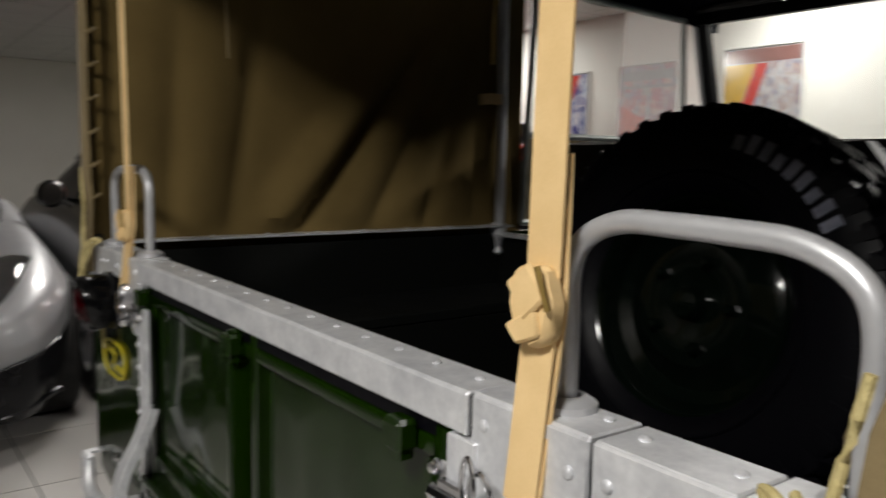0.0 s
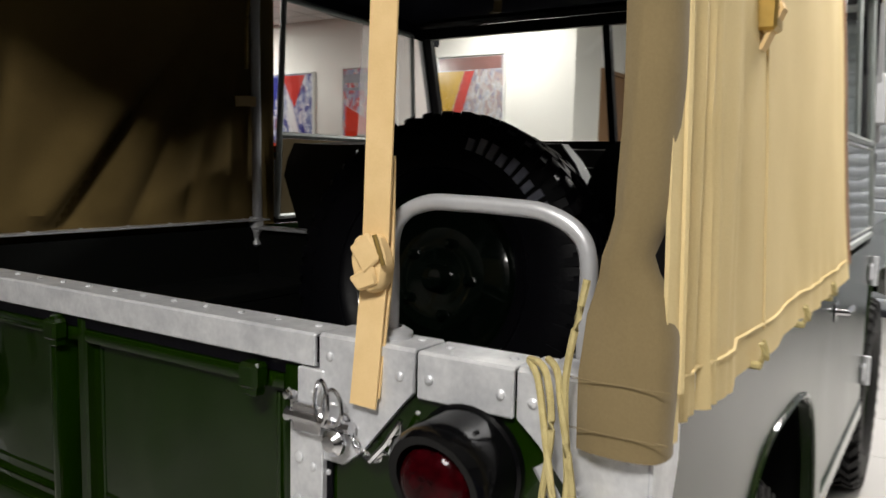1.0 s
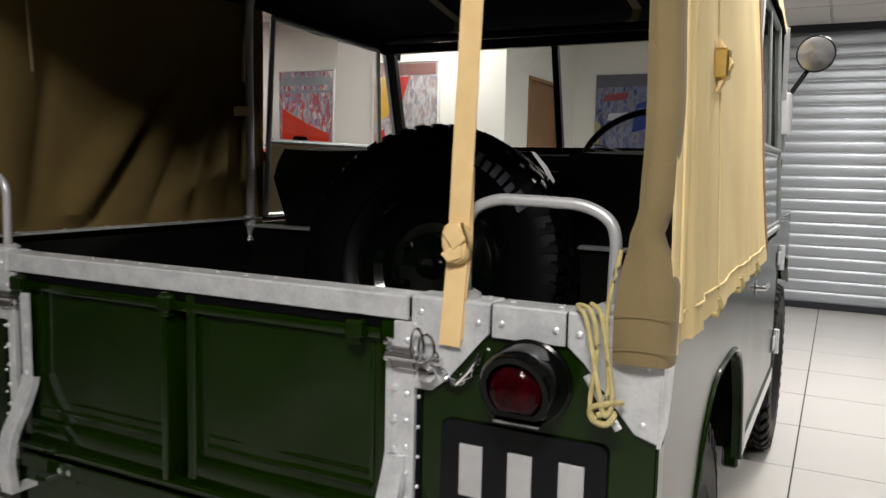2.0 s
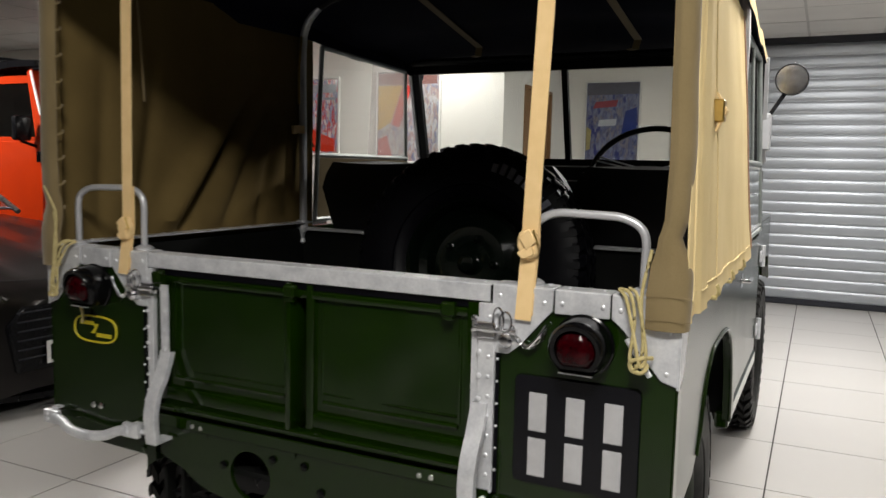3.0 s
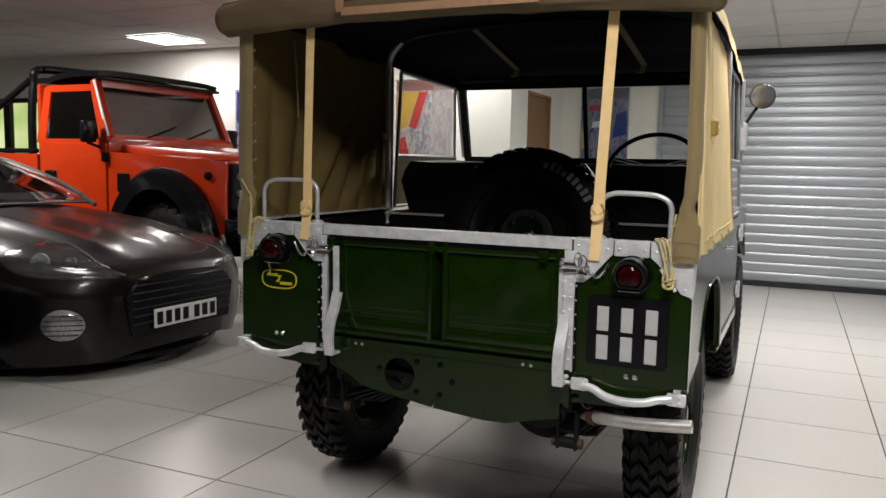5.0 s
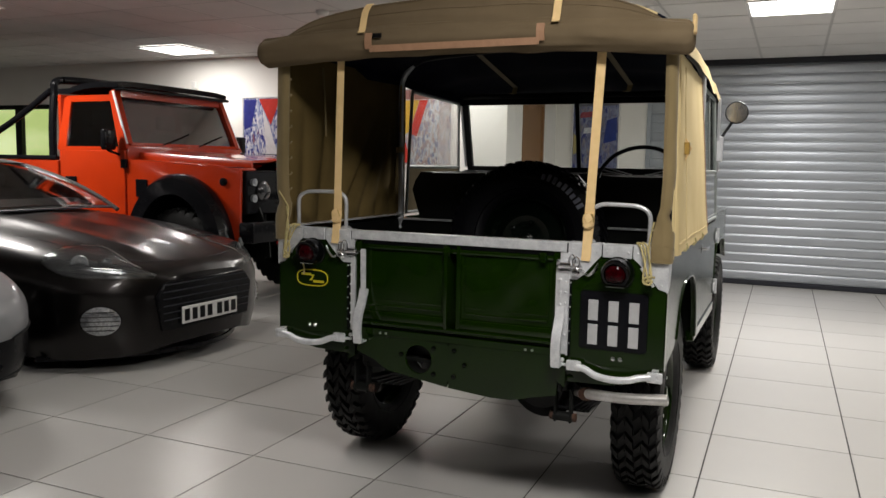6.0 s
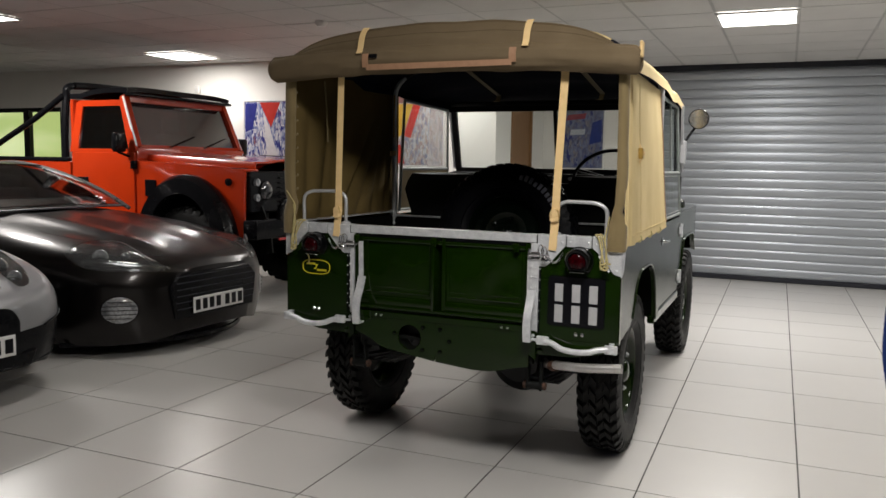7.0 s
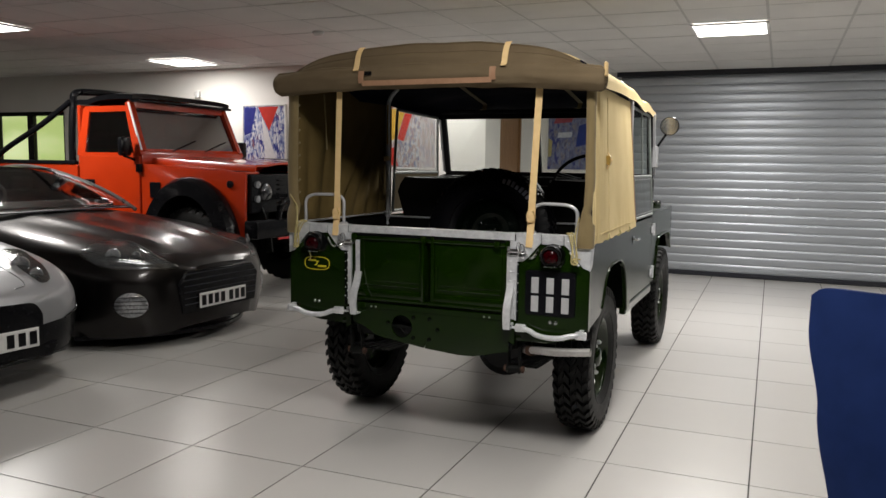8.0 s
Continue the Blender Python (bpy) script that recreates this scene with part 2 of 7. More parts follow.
def box(bm, x0, x1, y0, y1, z0, z1, bev=0.0, seg=1):
    vs = [bm.verts.new((x, y, z)) for z in (z0, z1) for y in (y0, y1) for x in (x0, x1)]
    fs = [bm.faces.new([vs[k] for k in q]) for q in ((0, 2, 3, 1), (4, 5, 7, 6), (0, 1, 5, 4), (2, 6, 7, 3), (0, 4, 6, 2), (1, 3, 7, 5))]
    if bev:
        es = list({e for f in fs for e in f.edges})
        bmesh.ops.bevel(bm, geom=es, offset=bev, segments=seg, affect="EDGES", profile=0.5)
    return bm


def prism(bm, pts, a, b, axis="y", bev=0.0):
    """A polygon, given in the two other axes, drawn out from a to b along axis."""
    def at(p, d):
        return {"y": (p[0], d, p[1]), "x": (d, p[0], p[1]), "z": (p[0], p[1], d)}[axis]
    lo, hi = [bm.verts.new(at(p, a)) for p in pts], [bm.verts.new(at(p, b)) for p in pts]
    n = len(pts)
    fs = [bm.faces.new(lo), bm.faces.new(hi[::-1])]
    fs += [bm.faces.new((lo[k], hi[k], hi[(k + 1) % n], lo[(k + 1) % n])) for k in range(n)]
    if bev:
        es = list({e for f in fs for e in f.edges})
        bmesh.ops.bevel(bm, geom=es, offset=bev, segments=1, affect="EDGES")
    return bm


def smooth_path(pts, n=6, closed=False):
    """A Catmull-Rom line through the points."""
    P = [Vector(p) for p in pts]
    out, m = [], len(P)
    for k in range(m if closed else m - 1):
        p0 = P[k - 1] if (k or closed) else P[0] * 2 - P[1]
        p1, p2 = P[k], P[(k + 1) % m]
        p3 = P[(k + 2) % m] if (k + 2 < m or closed) else P[-1] * 2 - P[-2]
        for j in range(n):
            t = j / n
            out.append(0.5 * (2 * p1 + (p2 - p0) * t + (2 * p0 - 5 * p1 + 4 * p2 - p3) * t * t + (3 * p1 - p0 - 3 * p2 + p3) * t ** 3))
    if not closed:
        out.append(P[-1])
    return out


def sweep(bm, path, profile, up=(0, 0, 1), closed=False, caps=True):
    """A closed profile (u sideways, v along up) drawn along a path."""
    P = [Vector(p) for p in path]
    n, rings = len(P), []
    for k in range(n):
        a, b = (P[k - 1] if (k or closed) else P[k]), (P[(k + 1) % n] if (k + 1 < n or closed) else P[k])
        d = (b - a).normalized()
        w = Vector(up)
        if abs(d.dot(w)) > 0.98:
            w = Vector((0, 1, 0)) if abs(d.y) < 0.9 else Vector((1, 0, 0))
        side = d.cross(w).normalized()
        top = side.cross(d).normalized()
        rings.append([bm.verts.new(P[k] + side * u + top * v) for u, v in profile])
    m = len(profile)
    for k in range(n if closed else n - 1):
        r, s = rings[k], rings[(k + 1) % n]
        for j in range(m):
            bm.faces.new((r[j], r[(j + 1) % m], s[(j + 1) % m], s[j]))
    if caps and not closed:
        bm.faces.new(rings[0][::-1])
        bm.faces.new(rings[-1])
    return bm


def ring(r, n=10, ry=None):
    return [(r * math.cos(2 * math.pi * k / n), (ry or r) * math.sin(2 * math.pi * k / n)) for k in range(n)]


def tube(bm, pts, r, n=10, smooth=0, closed=False, up=(0, 0, 1)):
    return sweep(bm, smooth_path(pts, smooth, closed) if smooth else pts, ring(r, n), up, closed)


def strip(bm, pts, w, t, up=(0, 0, 1), smooth=0):
    return sweep(bm, smooth_path(pts, smooth) if smooth else pts, [(-w / 2, -t / 2), (w / 2, -t / 2), (w / 2, t / 2), (-w / 2, t / 2)], up)


def lathe(bm, prof, m=None, n=32, a0=0.0, a1=360.0):
    """A profile of (radius, height) turned round z, then put in place by m."""
    m = m or Matrix()
    full = abs(a1 - a0) >= 359.9
    k = n if full else n + 1
    rings = []
    for r, h in prof:
        if r < 1e-6:
            rings.append([bm.verts.new(m @ Vector((0, 0, h)))] * k)
        else:
            rings.append([bm.verts.new(m @ Vector((r * math.cos(radians(a0 + (a1 - a0) * j / n)), r * math.sin(radians(a0 + (a1 - a0) * j / n)), h))) for j in range(k)])
    for a, b in zip(rings, rings[1:]):
        for j in range(n):
            q = [a[j], a[(j + 1) % k], b[(j + 1) % k], b[j]]
            q = [v for i, v in enumerate(q) if v not in q[:i]]
            if len(q) > 2:
                bm.faces.new(q)
    return bm


def sheet(bm, fn, nu, nv, thick=0.0):
    """A surface fn(u, v) over the unit square, with thickness along its normals."""
    P = np.array([[fn(i / nu, j / nv) for j in range(nv + 1)] for i in range(nu + 1)], float)
    du, dv = np.gradient(P, axis=0), np.gradient(P, axis=1)
    N = np.cross(du, dv)
    N /= np.maximum(np.linalg.norm(N, axis=2, keepdims=True), 1e-9)
    lay = [[[bm.verts.new(p) for p in row] for row in P + N * s] for s in ((thick / 2, -thick / 2) if thick else (0.0,))]
    for L in lay:
        for i in range(nu):
            for j in range(nv):
                bm.faces.new((L[i][j], L[i + 1][j], L[i + 1][j + 1], L[i][j + 1]))
    if thick:
        A, B = lay
        rim = [(i, 0) for i in range(nu)] + [(nu, j) for j in range(nv)] + [(i, nv) for i in range(nu, 0, -1)] + [(0, j) for j in range(nv, 0, -1)]
        for (i, j), (k, l) in zip(rim, rim[1:] + rim[:1]):
            bm.faces.new((A[i][j], A[k][l], B[k][l], B[i][j]))
    return bm


def lerp_table(t, table):
    """Smoothly between rows of (t, value)."""
    ts = [r[0] for r in table]
    k = max(0, min(len(ts) - 2, sum(1 for v in ts if v <= t) - 1))
    w = max(0.0, min(1.0, (t - ts[k]) / (ts[k + 1] - ts[k])))
    w = w * w * (3 - 2 * w)
    return table[k][1] * (1 - w) + table[k + 1][1] * w


def bolt(bm, x, y, z, r=0.0046, out=(0, -1, 0), h=0.003):
    m = Matrix.Translation((x, y, z)) @ Vector(out).to_track_quat("Z", "Y").to_matrix().to_4x4()
    lathe(bm, [(r, 0), (r, h * 0.5), (r * 0.6, h), (0, h * 1.1)], m, 8)


# ---- the room ----
X0, X1, Y0, Y1, YP, XR = -12.0, 5.2, -6.5, 7.05, 5.2, -1.63


def wall(name, x0, x1, y0, y1, z0=0.0, z1=CEIL, mat=M_WALL):
    return solo(name, box(M(), x0, x1, y0, y1, z0, z1), mat, "painted plaster wall of the showroom", "wall", kind="structure")


wall("wall_west", X0 - 0.15, X0, Y0 - 0.15, YP)
# south and east walls are unseen and coloured dark to damp the light
wall("wall_south", X0, X1 + 0.15, Y0 - 0.15, Y0, mat=M_DARKWALL)
wall("wall_east", X1, X1 + 0.15, Y0, Y1 + 0.15, mat=M_DARKWALL)
# poster wall with a window opening
WX0, WX1, WZ0, WZ1 = -9.75, -8.25, 1.05, 2.06
bm = M()
box(bm, X0 - 0.15, WX0, YP, YP + 0.15, 0, CEIL)
box(bm, WX1, XR - 0.0, YP, YP + 0.15, 0, CEIL)
box(bm, WX0, WX1, YP, YP + 0.15, 0, WZ0)
box(bm, WX0, WX1, YP, YP + 0.15, WZ1, CEIL)
solo("wall_posters", bm, M_WALL, "cream painted wall hung with framed posters", "wall", kind="structure")
# return wall with a doorway
DY0, DY1, DZ = 5.72, 6.52, 2.06
bm = M()
box(bm, XR - 0.15, XR, YP + 0.15, DY0, 0, CEIL)
box(bm, XR - 0.15, XR, DY1, Y1 + 0.15, 0, CEIL)
box(bm, XR - 0.15, XR, DY0, DY1, DZ, CEIL)
solo("wall_return", bm, M_WALL, "short white painted return wall with a doorway", "wall", kind="structure")
SX0, SX1 = -0.50, 4.6
wall("wall_north_west", XR, SX0, Y1, Y1 + 0.15)
wall("wall_north_east", SX1, X1, Y1, Y1 + 0.15)

door = thing("door_1", "closed brown wooden door in the white return wall", "door")
tagged(door, kind="structure")
part("leaf", box(M(), XR - 0.06, XR - 0.02, DY0 + 0.03, DY1 - 0.03, 0.005, DZ - 0.03, 0.003), M_WOOD, door)
bm = M()
box(bm, XR - 0.10, XR + 0.012, DY0, DY0 + 0.03, 0, DZ)
box(bm, XR - 0.10, XR + 0.012, DY1 - 0.03, DY1, 0, DZ)
box(bm, XR - 0.10, XR + 0.012, DY0 + 0.03, DY1 - 0.03, DZ - 0.03, DZ)
part("door_frame", bm, M_WOOD, door)
bm = M()
box(bm, XR - 0.02, XR - 0.014, DY0 + 0.07, DY0 + 0.11, 0.95, 1.15, 0.003)
tube(bm, [(XR - 0.014, DY0 + 0.09, 1.05), (XR + 0.03, DY0 + 0.09, 1.05), (XR + 0.035, DY0 + 0.2, 1.05)], 0.009, 8)
part("handle", bm, M_CHROME, door, "chrome lever handle")

win = thing("window_1", "dark framed window looking out on bright greenery", "window")
tagged(win, kind="structure")
bm = M()
for a, b in ((WX0, WX0 + 0.06), (WX1 - 0.06, WX1), (-9.06, -8.94)):
    box(bm, a, b, YP + 0.03, YP + 0.1, WZ0, WZ1, 0.004)
for a, b in ((WZ0, WZ0 + 0.06), (WZ1 - 0.06, WZ1)):
    box(bm, WX0 + 0.06, WX1 - 0.06, YP + 0.034, YP + 0.096, a, b, 0.004)
part("window_frame", bm, M_PLASTIC, win)
for a, b in ((WX0 + 0.06, -9.06), (-8.94, WX1 - 0.06)):
    g = part("pane", box(M(), a, b, YP + 0.06, YP + 0.066, WZ0 + 0.06, WZ1 - 0.06), M_GLASS, win)
    g.visible_shadow = False
solo("backdrop", box(M(), WX0 - 4.5, WX1 + 2.5, YP + 1.6, YP + 1.62, 0.2, 3.4), M_GREENGLOW, "bright green garden light outside the window", "backdrop", kind="structure")

# skirting along the poster wall
solo("baseboard", box(M(), X0, XR - 0.15, YP - 0.015, YP, 0.0, 0.10, 0.004), M_FRAMEWHITE, "white skirting board along the wall", "baseboard", kind="structure")

# ceiling: recessed tiles between rails, one mesh; rails another
GX, GY = 0.74, 3.72


def grid_lines(a, b, o):
    k0 = math.ceil((a - o) / PITCH)
    return [o + PITCH * k for k in range(k0, int((b - o) // PITCH) + 1)]


bm = M()
xs, ys = [X0] + grid_lines(X0 + 0.05, X1, GX) + [X1], [Y0] + grid_lines(Y0 + 0.05, Y1, GY) + [Y1]
for x0, x1 in zip(xs, xs[1:]):
    for y0, y1 in zip(ys, ys[1:]):
        if x0 < XR - 0.2 and y0 > YP + 0.1:
            continue
        j = 0.004 * noise.noise((x0, y0, 0.3))
        box(bm, x0 + 0.012, x1 - 0.012, y0 + 0.012, y1 - 0.012, CEIL + j, CEIL + 0.02)
box(bm, X0 - 0.15, X1 + 0.15, Y0 - 0.15, Y1 + 0.15, CEIL + 0.03, CEIL + 0.05)
solo("ceiling", bm, M_CEIL, "suspended ceiling of pale mineral tiles", "ceiling", kind="structure")
bm = M()
for x in xs:
    box(bm, x - 0.011, x + 0.011, Y0, Y1, CEIL + 0.001, CEIL + 0.018)
for y in ys:
    box(bm, X0, X1, y - 0.011, y + 0.011, CEIL + 0.002, CEIL + 0.017)
solo("ceiling_grid", bm, M_RAIL, "thin metal grid holding the ceiling tiles", "ceiling grid", kind="structure")

lamp0 = thing("ceiling_light", "square white ceiling light panel, six of nine added unseen", "ceiling light", "ceiling light panels")
part("diffuser", box(M(), -0.29, 0.29, -0.29, 0.29, -0.012, -0.004), M_PANEL, lamp0, "glowing white diffuser")
bm = M()
for a, b, c, d in ((-0.31, 0.31, -0.31, -0.291), (-0.31, 0.31, 0.291, 0.31), (-0.31, -0.291, -0.291, 0.291), (0.291, 0.31, -0.291, 0.291)):
    box(bm, a, b, c, d, -0.014, 0.0)
part("frame", bm, M_FRAMEWHITE, lamp0)
lamp0.matrix_world = pose(LAMPS[0][0], LAMPS[0][1], CEIL - 0.006)
# copies after the first two are the unseen added panels
for lx, ly in LAMPS[1:]:
    copy_thing(lamp0, pose(lx, ly, CEIL - 0.006))
bm = M()
lathe(bm, [(0.055, 0), (0.055, -0.02), (0.035, -0.045), (0, -0.05)], pose(-2.53, 3.06, CEIL), 20)
solo("smoke_detector", bm, M_FRAMEWHITE, "small round white smoke detector under the ceiling", "smoke detector")

bm = box(M(), -5.79, -5.72, YP - 0.045, YP - 0.001, 2.20, 2.30, 0.012, 2)
solo("alarm_sensor", bm, M_FRAMEWHITE, "small white alarm sensor high on the cream wall", "alarm sensor")

# roller shutter
shutter = thing("roller_shutter", "closed grey steel roller shutter door with ribbed slats", "shutter")
tagged(shutter, kind="structure")
SLAT = 0.107
nsl = int((CEIL - 0.06) / SLAT)
prof = [(0.004, 0.0), (-0.004, 0.002), (-0.0072, 0.009), (-0.0088, 0.028), (-0.0092, 0.050), (-0.0086, 0.072), (-0.0066, 0.094), (-0.003, 0.1005), (0.006, 0.102), (0.006, SLAT), (0.016, SLAT), (0.016, 0.0)]
bm = M()
prism(bm, [(y, z) for y, z in prof], SX0, SX1, "x")
slat = part("slat", bm, M_SHUTTER, shutter)
slat.location = (0, Y1 + 0.03, 0.056)
for k in range(1, nsl):
    s2 = slat.copy()
    scene.collection.objects.link(s2)
    s2.location = (0, Y1 + 0.03, 0.056 + SLAT * k)
part("bottom_bar", box(M(), SX0, SX1, Y1 - 0.01, Y1 + 0.05, 0.003, 0.055, 0.006), M_RUBSTRIP, shutter, "dark rubber-edged bottom bar")
part("guide", box(M(), SX0 - 0.0, SX0 + 0.05, Y1 - 0.03, Y1 - 0.002, 0, CEIL), M_SHUTTER, shutter)
part("guide", box(M(), SX1 - 0.05, SX1, Y1 - 0.03, Y1 - 0.002, 0, CEIL), M_SHUTTER, shutter)
part("hood_box", box(M(), SX0, SX1, Y1 - 0.035, Y1 + 0.04, 0.056 + SLAT * nsl + 0.002, CEIL), M_RUBSTRIP, shutter, "dark steel head box")
wall("wall_behind_shutter", SX0, SX1, Y1 + 0.08, Y1 + 0.15)


# posters: framed prints, each a plain pattern of coloured shapes
def print_material(name, cols, scale, seed):
    m = bpy.data.materials.new(name)
    m.use_nodes = True
    nt = m.node_tree
    p = nt.nodes["Principled BSDF"]
    co, mp, nz, ra, vo, sp, ad = (nt.nodes.new("ShaderNode" + k) for k in ("TexCoord", "Mapping", "TexNoise", "ValToRGB", "TexVoronoi", "SeparateColor", "VectorMath"))
    ad.operation = "MULTIPLY_ADD"
    ad.inputs[1].default_value = (0.16, 0.16, 0.16)
    vo.inputs["Scale"].default_value = scale * 2.5
    mp.inputs["Location"].default_value = (seed, seed * 0.7, seed * 1.3)
    mp.inputs["Scale"].default_value = (1.7, 1.0, 0.75)
    nz.inputs["Scale"].default_value, nz.inputs["Detail"].default_value, nz.inputs["Distortion"].default_value = scale * 1.5, 6, 0.0
    nt.links.new(co.outputs["Object"], mp.inputs["Vector"])
    nt.links.new(mp.outputs["Vector"], nz.inputs["Vector"])
    nt.links.new(nz.outputs["Color"], ad.inputs[0])
    nt.links.new(mp.outputs["Vector"], ad.inputs[2])
    nt.links.new(ad.outputs[0], vo.inputs["Vector"])
    nt.links.new(vo.outputs["Color"], sp.inputs["Color"])
    bl = nt.nodes.new("ShaderNodeMath")
    bl.operation = "MULTIPLY_ADD"
    bl.inputs[1].default_value = 0.55
    nt.links.new(sp.outputs["Red"], bl.inputs[0])
    sh = nt.nodes.new("ShaderNodeMapRange")
    sh.inputs["From Min"].default_value, sh.inputs["From Max"].default_value, sh.inputs["To Max"].default_value = 0.3, 0.7, 0.45
    nt.links.new(nz.outputs["Fac"], sh.inputs["Value"])
    nt.links.new(sh.outputs["Result"], bl.inputs[2])
    nt.links.new(bl.outputs[0], ra.inputs["Fac"])
    cr = ra.color_ramp
    while len(cr.elements) < len(cols):
        cr.elements.new(0.5)
    for k, c in enumerate(cols):
        cr.elements[k].position, cr.elements[k].color = k / (len(cols) - 1), rgba(c)
    nt.links.new(ra.outputs["Color"], p.inputs["Base Color"])
    p.inputs["Roughness"].default_value = 0.12
    return m


def poster(x0, x1, z0, z1, y, cols, seed, label, shapes=()):
    po = thing("framed_poster", label, "poster", "posters on the walls")
    part("print", box(M(), x0 + 0.02, x1 - 0.02, y - 0.016, y - 0.004, z0 + 0.02, z1 - 0.02), print_material("print", cols, 8.0, seed), po)
    bm = M()
    for a, b, c, d in ((x0, x0 + 0.018, z0, z1), (x1 - 0.018, x1, z0, z1), (x0 + 0.018, x1 - 0.018, z0, z0 + 0.018), (x0 + 0.018, x1 - 0.018, z1 - 0.018, z1)):
        box(bm, a, b, y - 0.026, y - 0.001, c, d, 0.003)
    part("frame", bm, M_FRAMEWHITE, po)
    for pts, c in shapes:
        part("printed_shape", prism(M(), pts, y - 0.0175, y - 0.0162), material("print_ink", c, None, 0.15, scale=20, bump=0), po)
    return po


RED, NAVY, WHITE, YEL, SKY = (0.50, 0.05, 0.04), (0.035, 0.04, 0.20), (0.66, 0.66, 0.68), (0.58, 0.36, 0.06), (0.24, 0.28, 0.44)
px = -5.03
poster(px, px + 0.68, 1.36, 2.10, YP, [NAVY, NAVY, SKY, WHITE, NAVY, (0.25, 0.12, 0.12)], 1.0, "framed poster in blue, white and red on the cream wall",
       [([(px + 0.25, 2.07), (px + 0.56, 2.07), (px + 0.42, 1.76)], RED), ([(px + 0.30, 1.96), (px + 0.40, 1.76), (px + 0.52, 1.40), (px + 0.36, 1.40)], WHITE), ([(px + 0.03, 2.06), (px + 0.22, 2.06), (px + 0.14, 1.74), (px + 0.03, 1.70)], NAVY)])
poster(-4.0, -3.34, 1.36, 2.12, YP, [SKY, WHITE, RED, SKY, (0.5, 0.45, 0.42), RED], 2.6, "framed poster in pale blue and red on the cream wall",
       [([(-3.95, 1.40), (-3.40, 1.40), (-3.40, 1.52), (-3.62, 1.60), (-3.95, 1.76)], (0.62, 0.045, 0.02)), ([(-3.97, 1.90), (-3.38, 1.90), (-3.38, 1.925), (-3.97, 1.925)], (0.30, 0.31, 0.36)), ([(-3.97, 1.97), (-3.38, 1.97), (-3.38, 2.05), (-3.97, 2.05)], (0.32, 0.33, 0.37)), ([(-3.86, 1.44), (-3.62, 1.44), (-3.66, 1.49), (-3.80, 1.50)], WHITE)])
poster(-2.93, -2.24, 1.30, 2.16, YP, [(0.36, 0.36, 0.40), (0.22, 0.22, 0.29), (0.35, 0.25, 0.23), (0.46, 0.46, 0.47), (0.17, 0.18, 0.28), (0.37, 0.32, 0.29)], 4.1, "framed poster in yellow, red and blue on the cream wall",
       [([(-2.90, 1.60), (-2.76, 1.68), (-2.64, 2.02), (-2.90, 2.02)], YEL), ([(-2.755, 1.66), (-2.67, 1.63), (-2.54, 2.02), (-2.635, 2.02)], RED), ([(-2.90, 1.34), (-2.74, 1.34), (-2.80, 1.56), (-2.90, 1.52)], RED), ([(-2.90, 2.03), (-2.28, 2.03), (-2.28, 2.13), (-2.90, 2.13)], (0.22, 0.11, 0.10))])
poster(-1.42, -0.82, 1.30, 2.22, Y1, [NAVY, (0.05, 0.06, 0.18), (0.20, 0.22, 0.32), (0.10, 0.11, 0.20), (0.24, 0.22, 0.24), (0.05, 0.06, 0.14)], 6.3, "framed dark blue poster beside the roller shutter",
       [([(-1.33, 1.93), (-1.08, 1.95), (-1.06, 2.02), (-1.30, 2.00)], (0.30, 0.06, 0.08)), ([(-1.27, 1.74), (-1.08, 1.75), (-1.07, 1.82), (-1.26, 1.81)], (0.50, 0.52, 0.58)), ([(-1.395, 1.48), (-1.35, 1.50), (-1.34, 1.70), (-1.395, 1.74)], (0.40, 0.35, 0.16)), ([(-1.02, 1.62), (-0.86, 1.66), (-0.86, 1.94), (-0.98, 1.90)], (0.03, 0.05, 0.22)), ([(-1.395, 2.07), (-0.845, 2.08), (-0.845, 2.195), (-1.395, 2.195)], (0.12, 0.12, 0.15))])


# ---- the green off-road vehicle ----
def cyl_point(r, ang, h):
    return Vector((r * math.cos(ang), r * math.sin(ang), h))


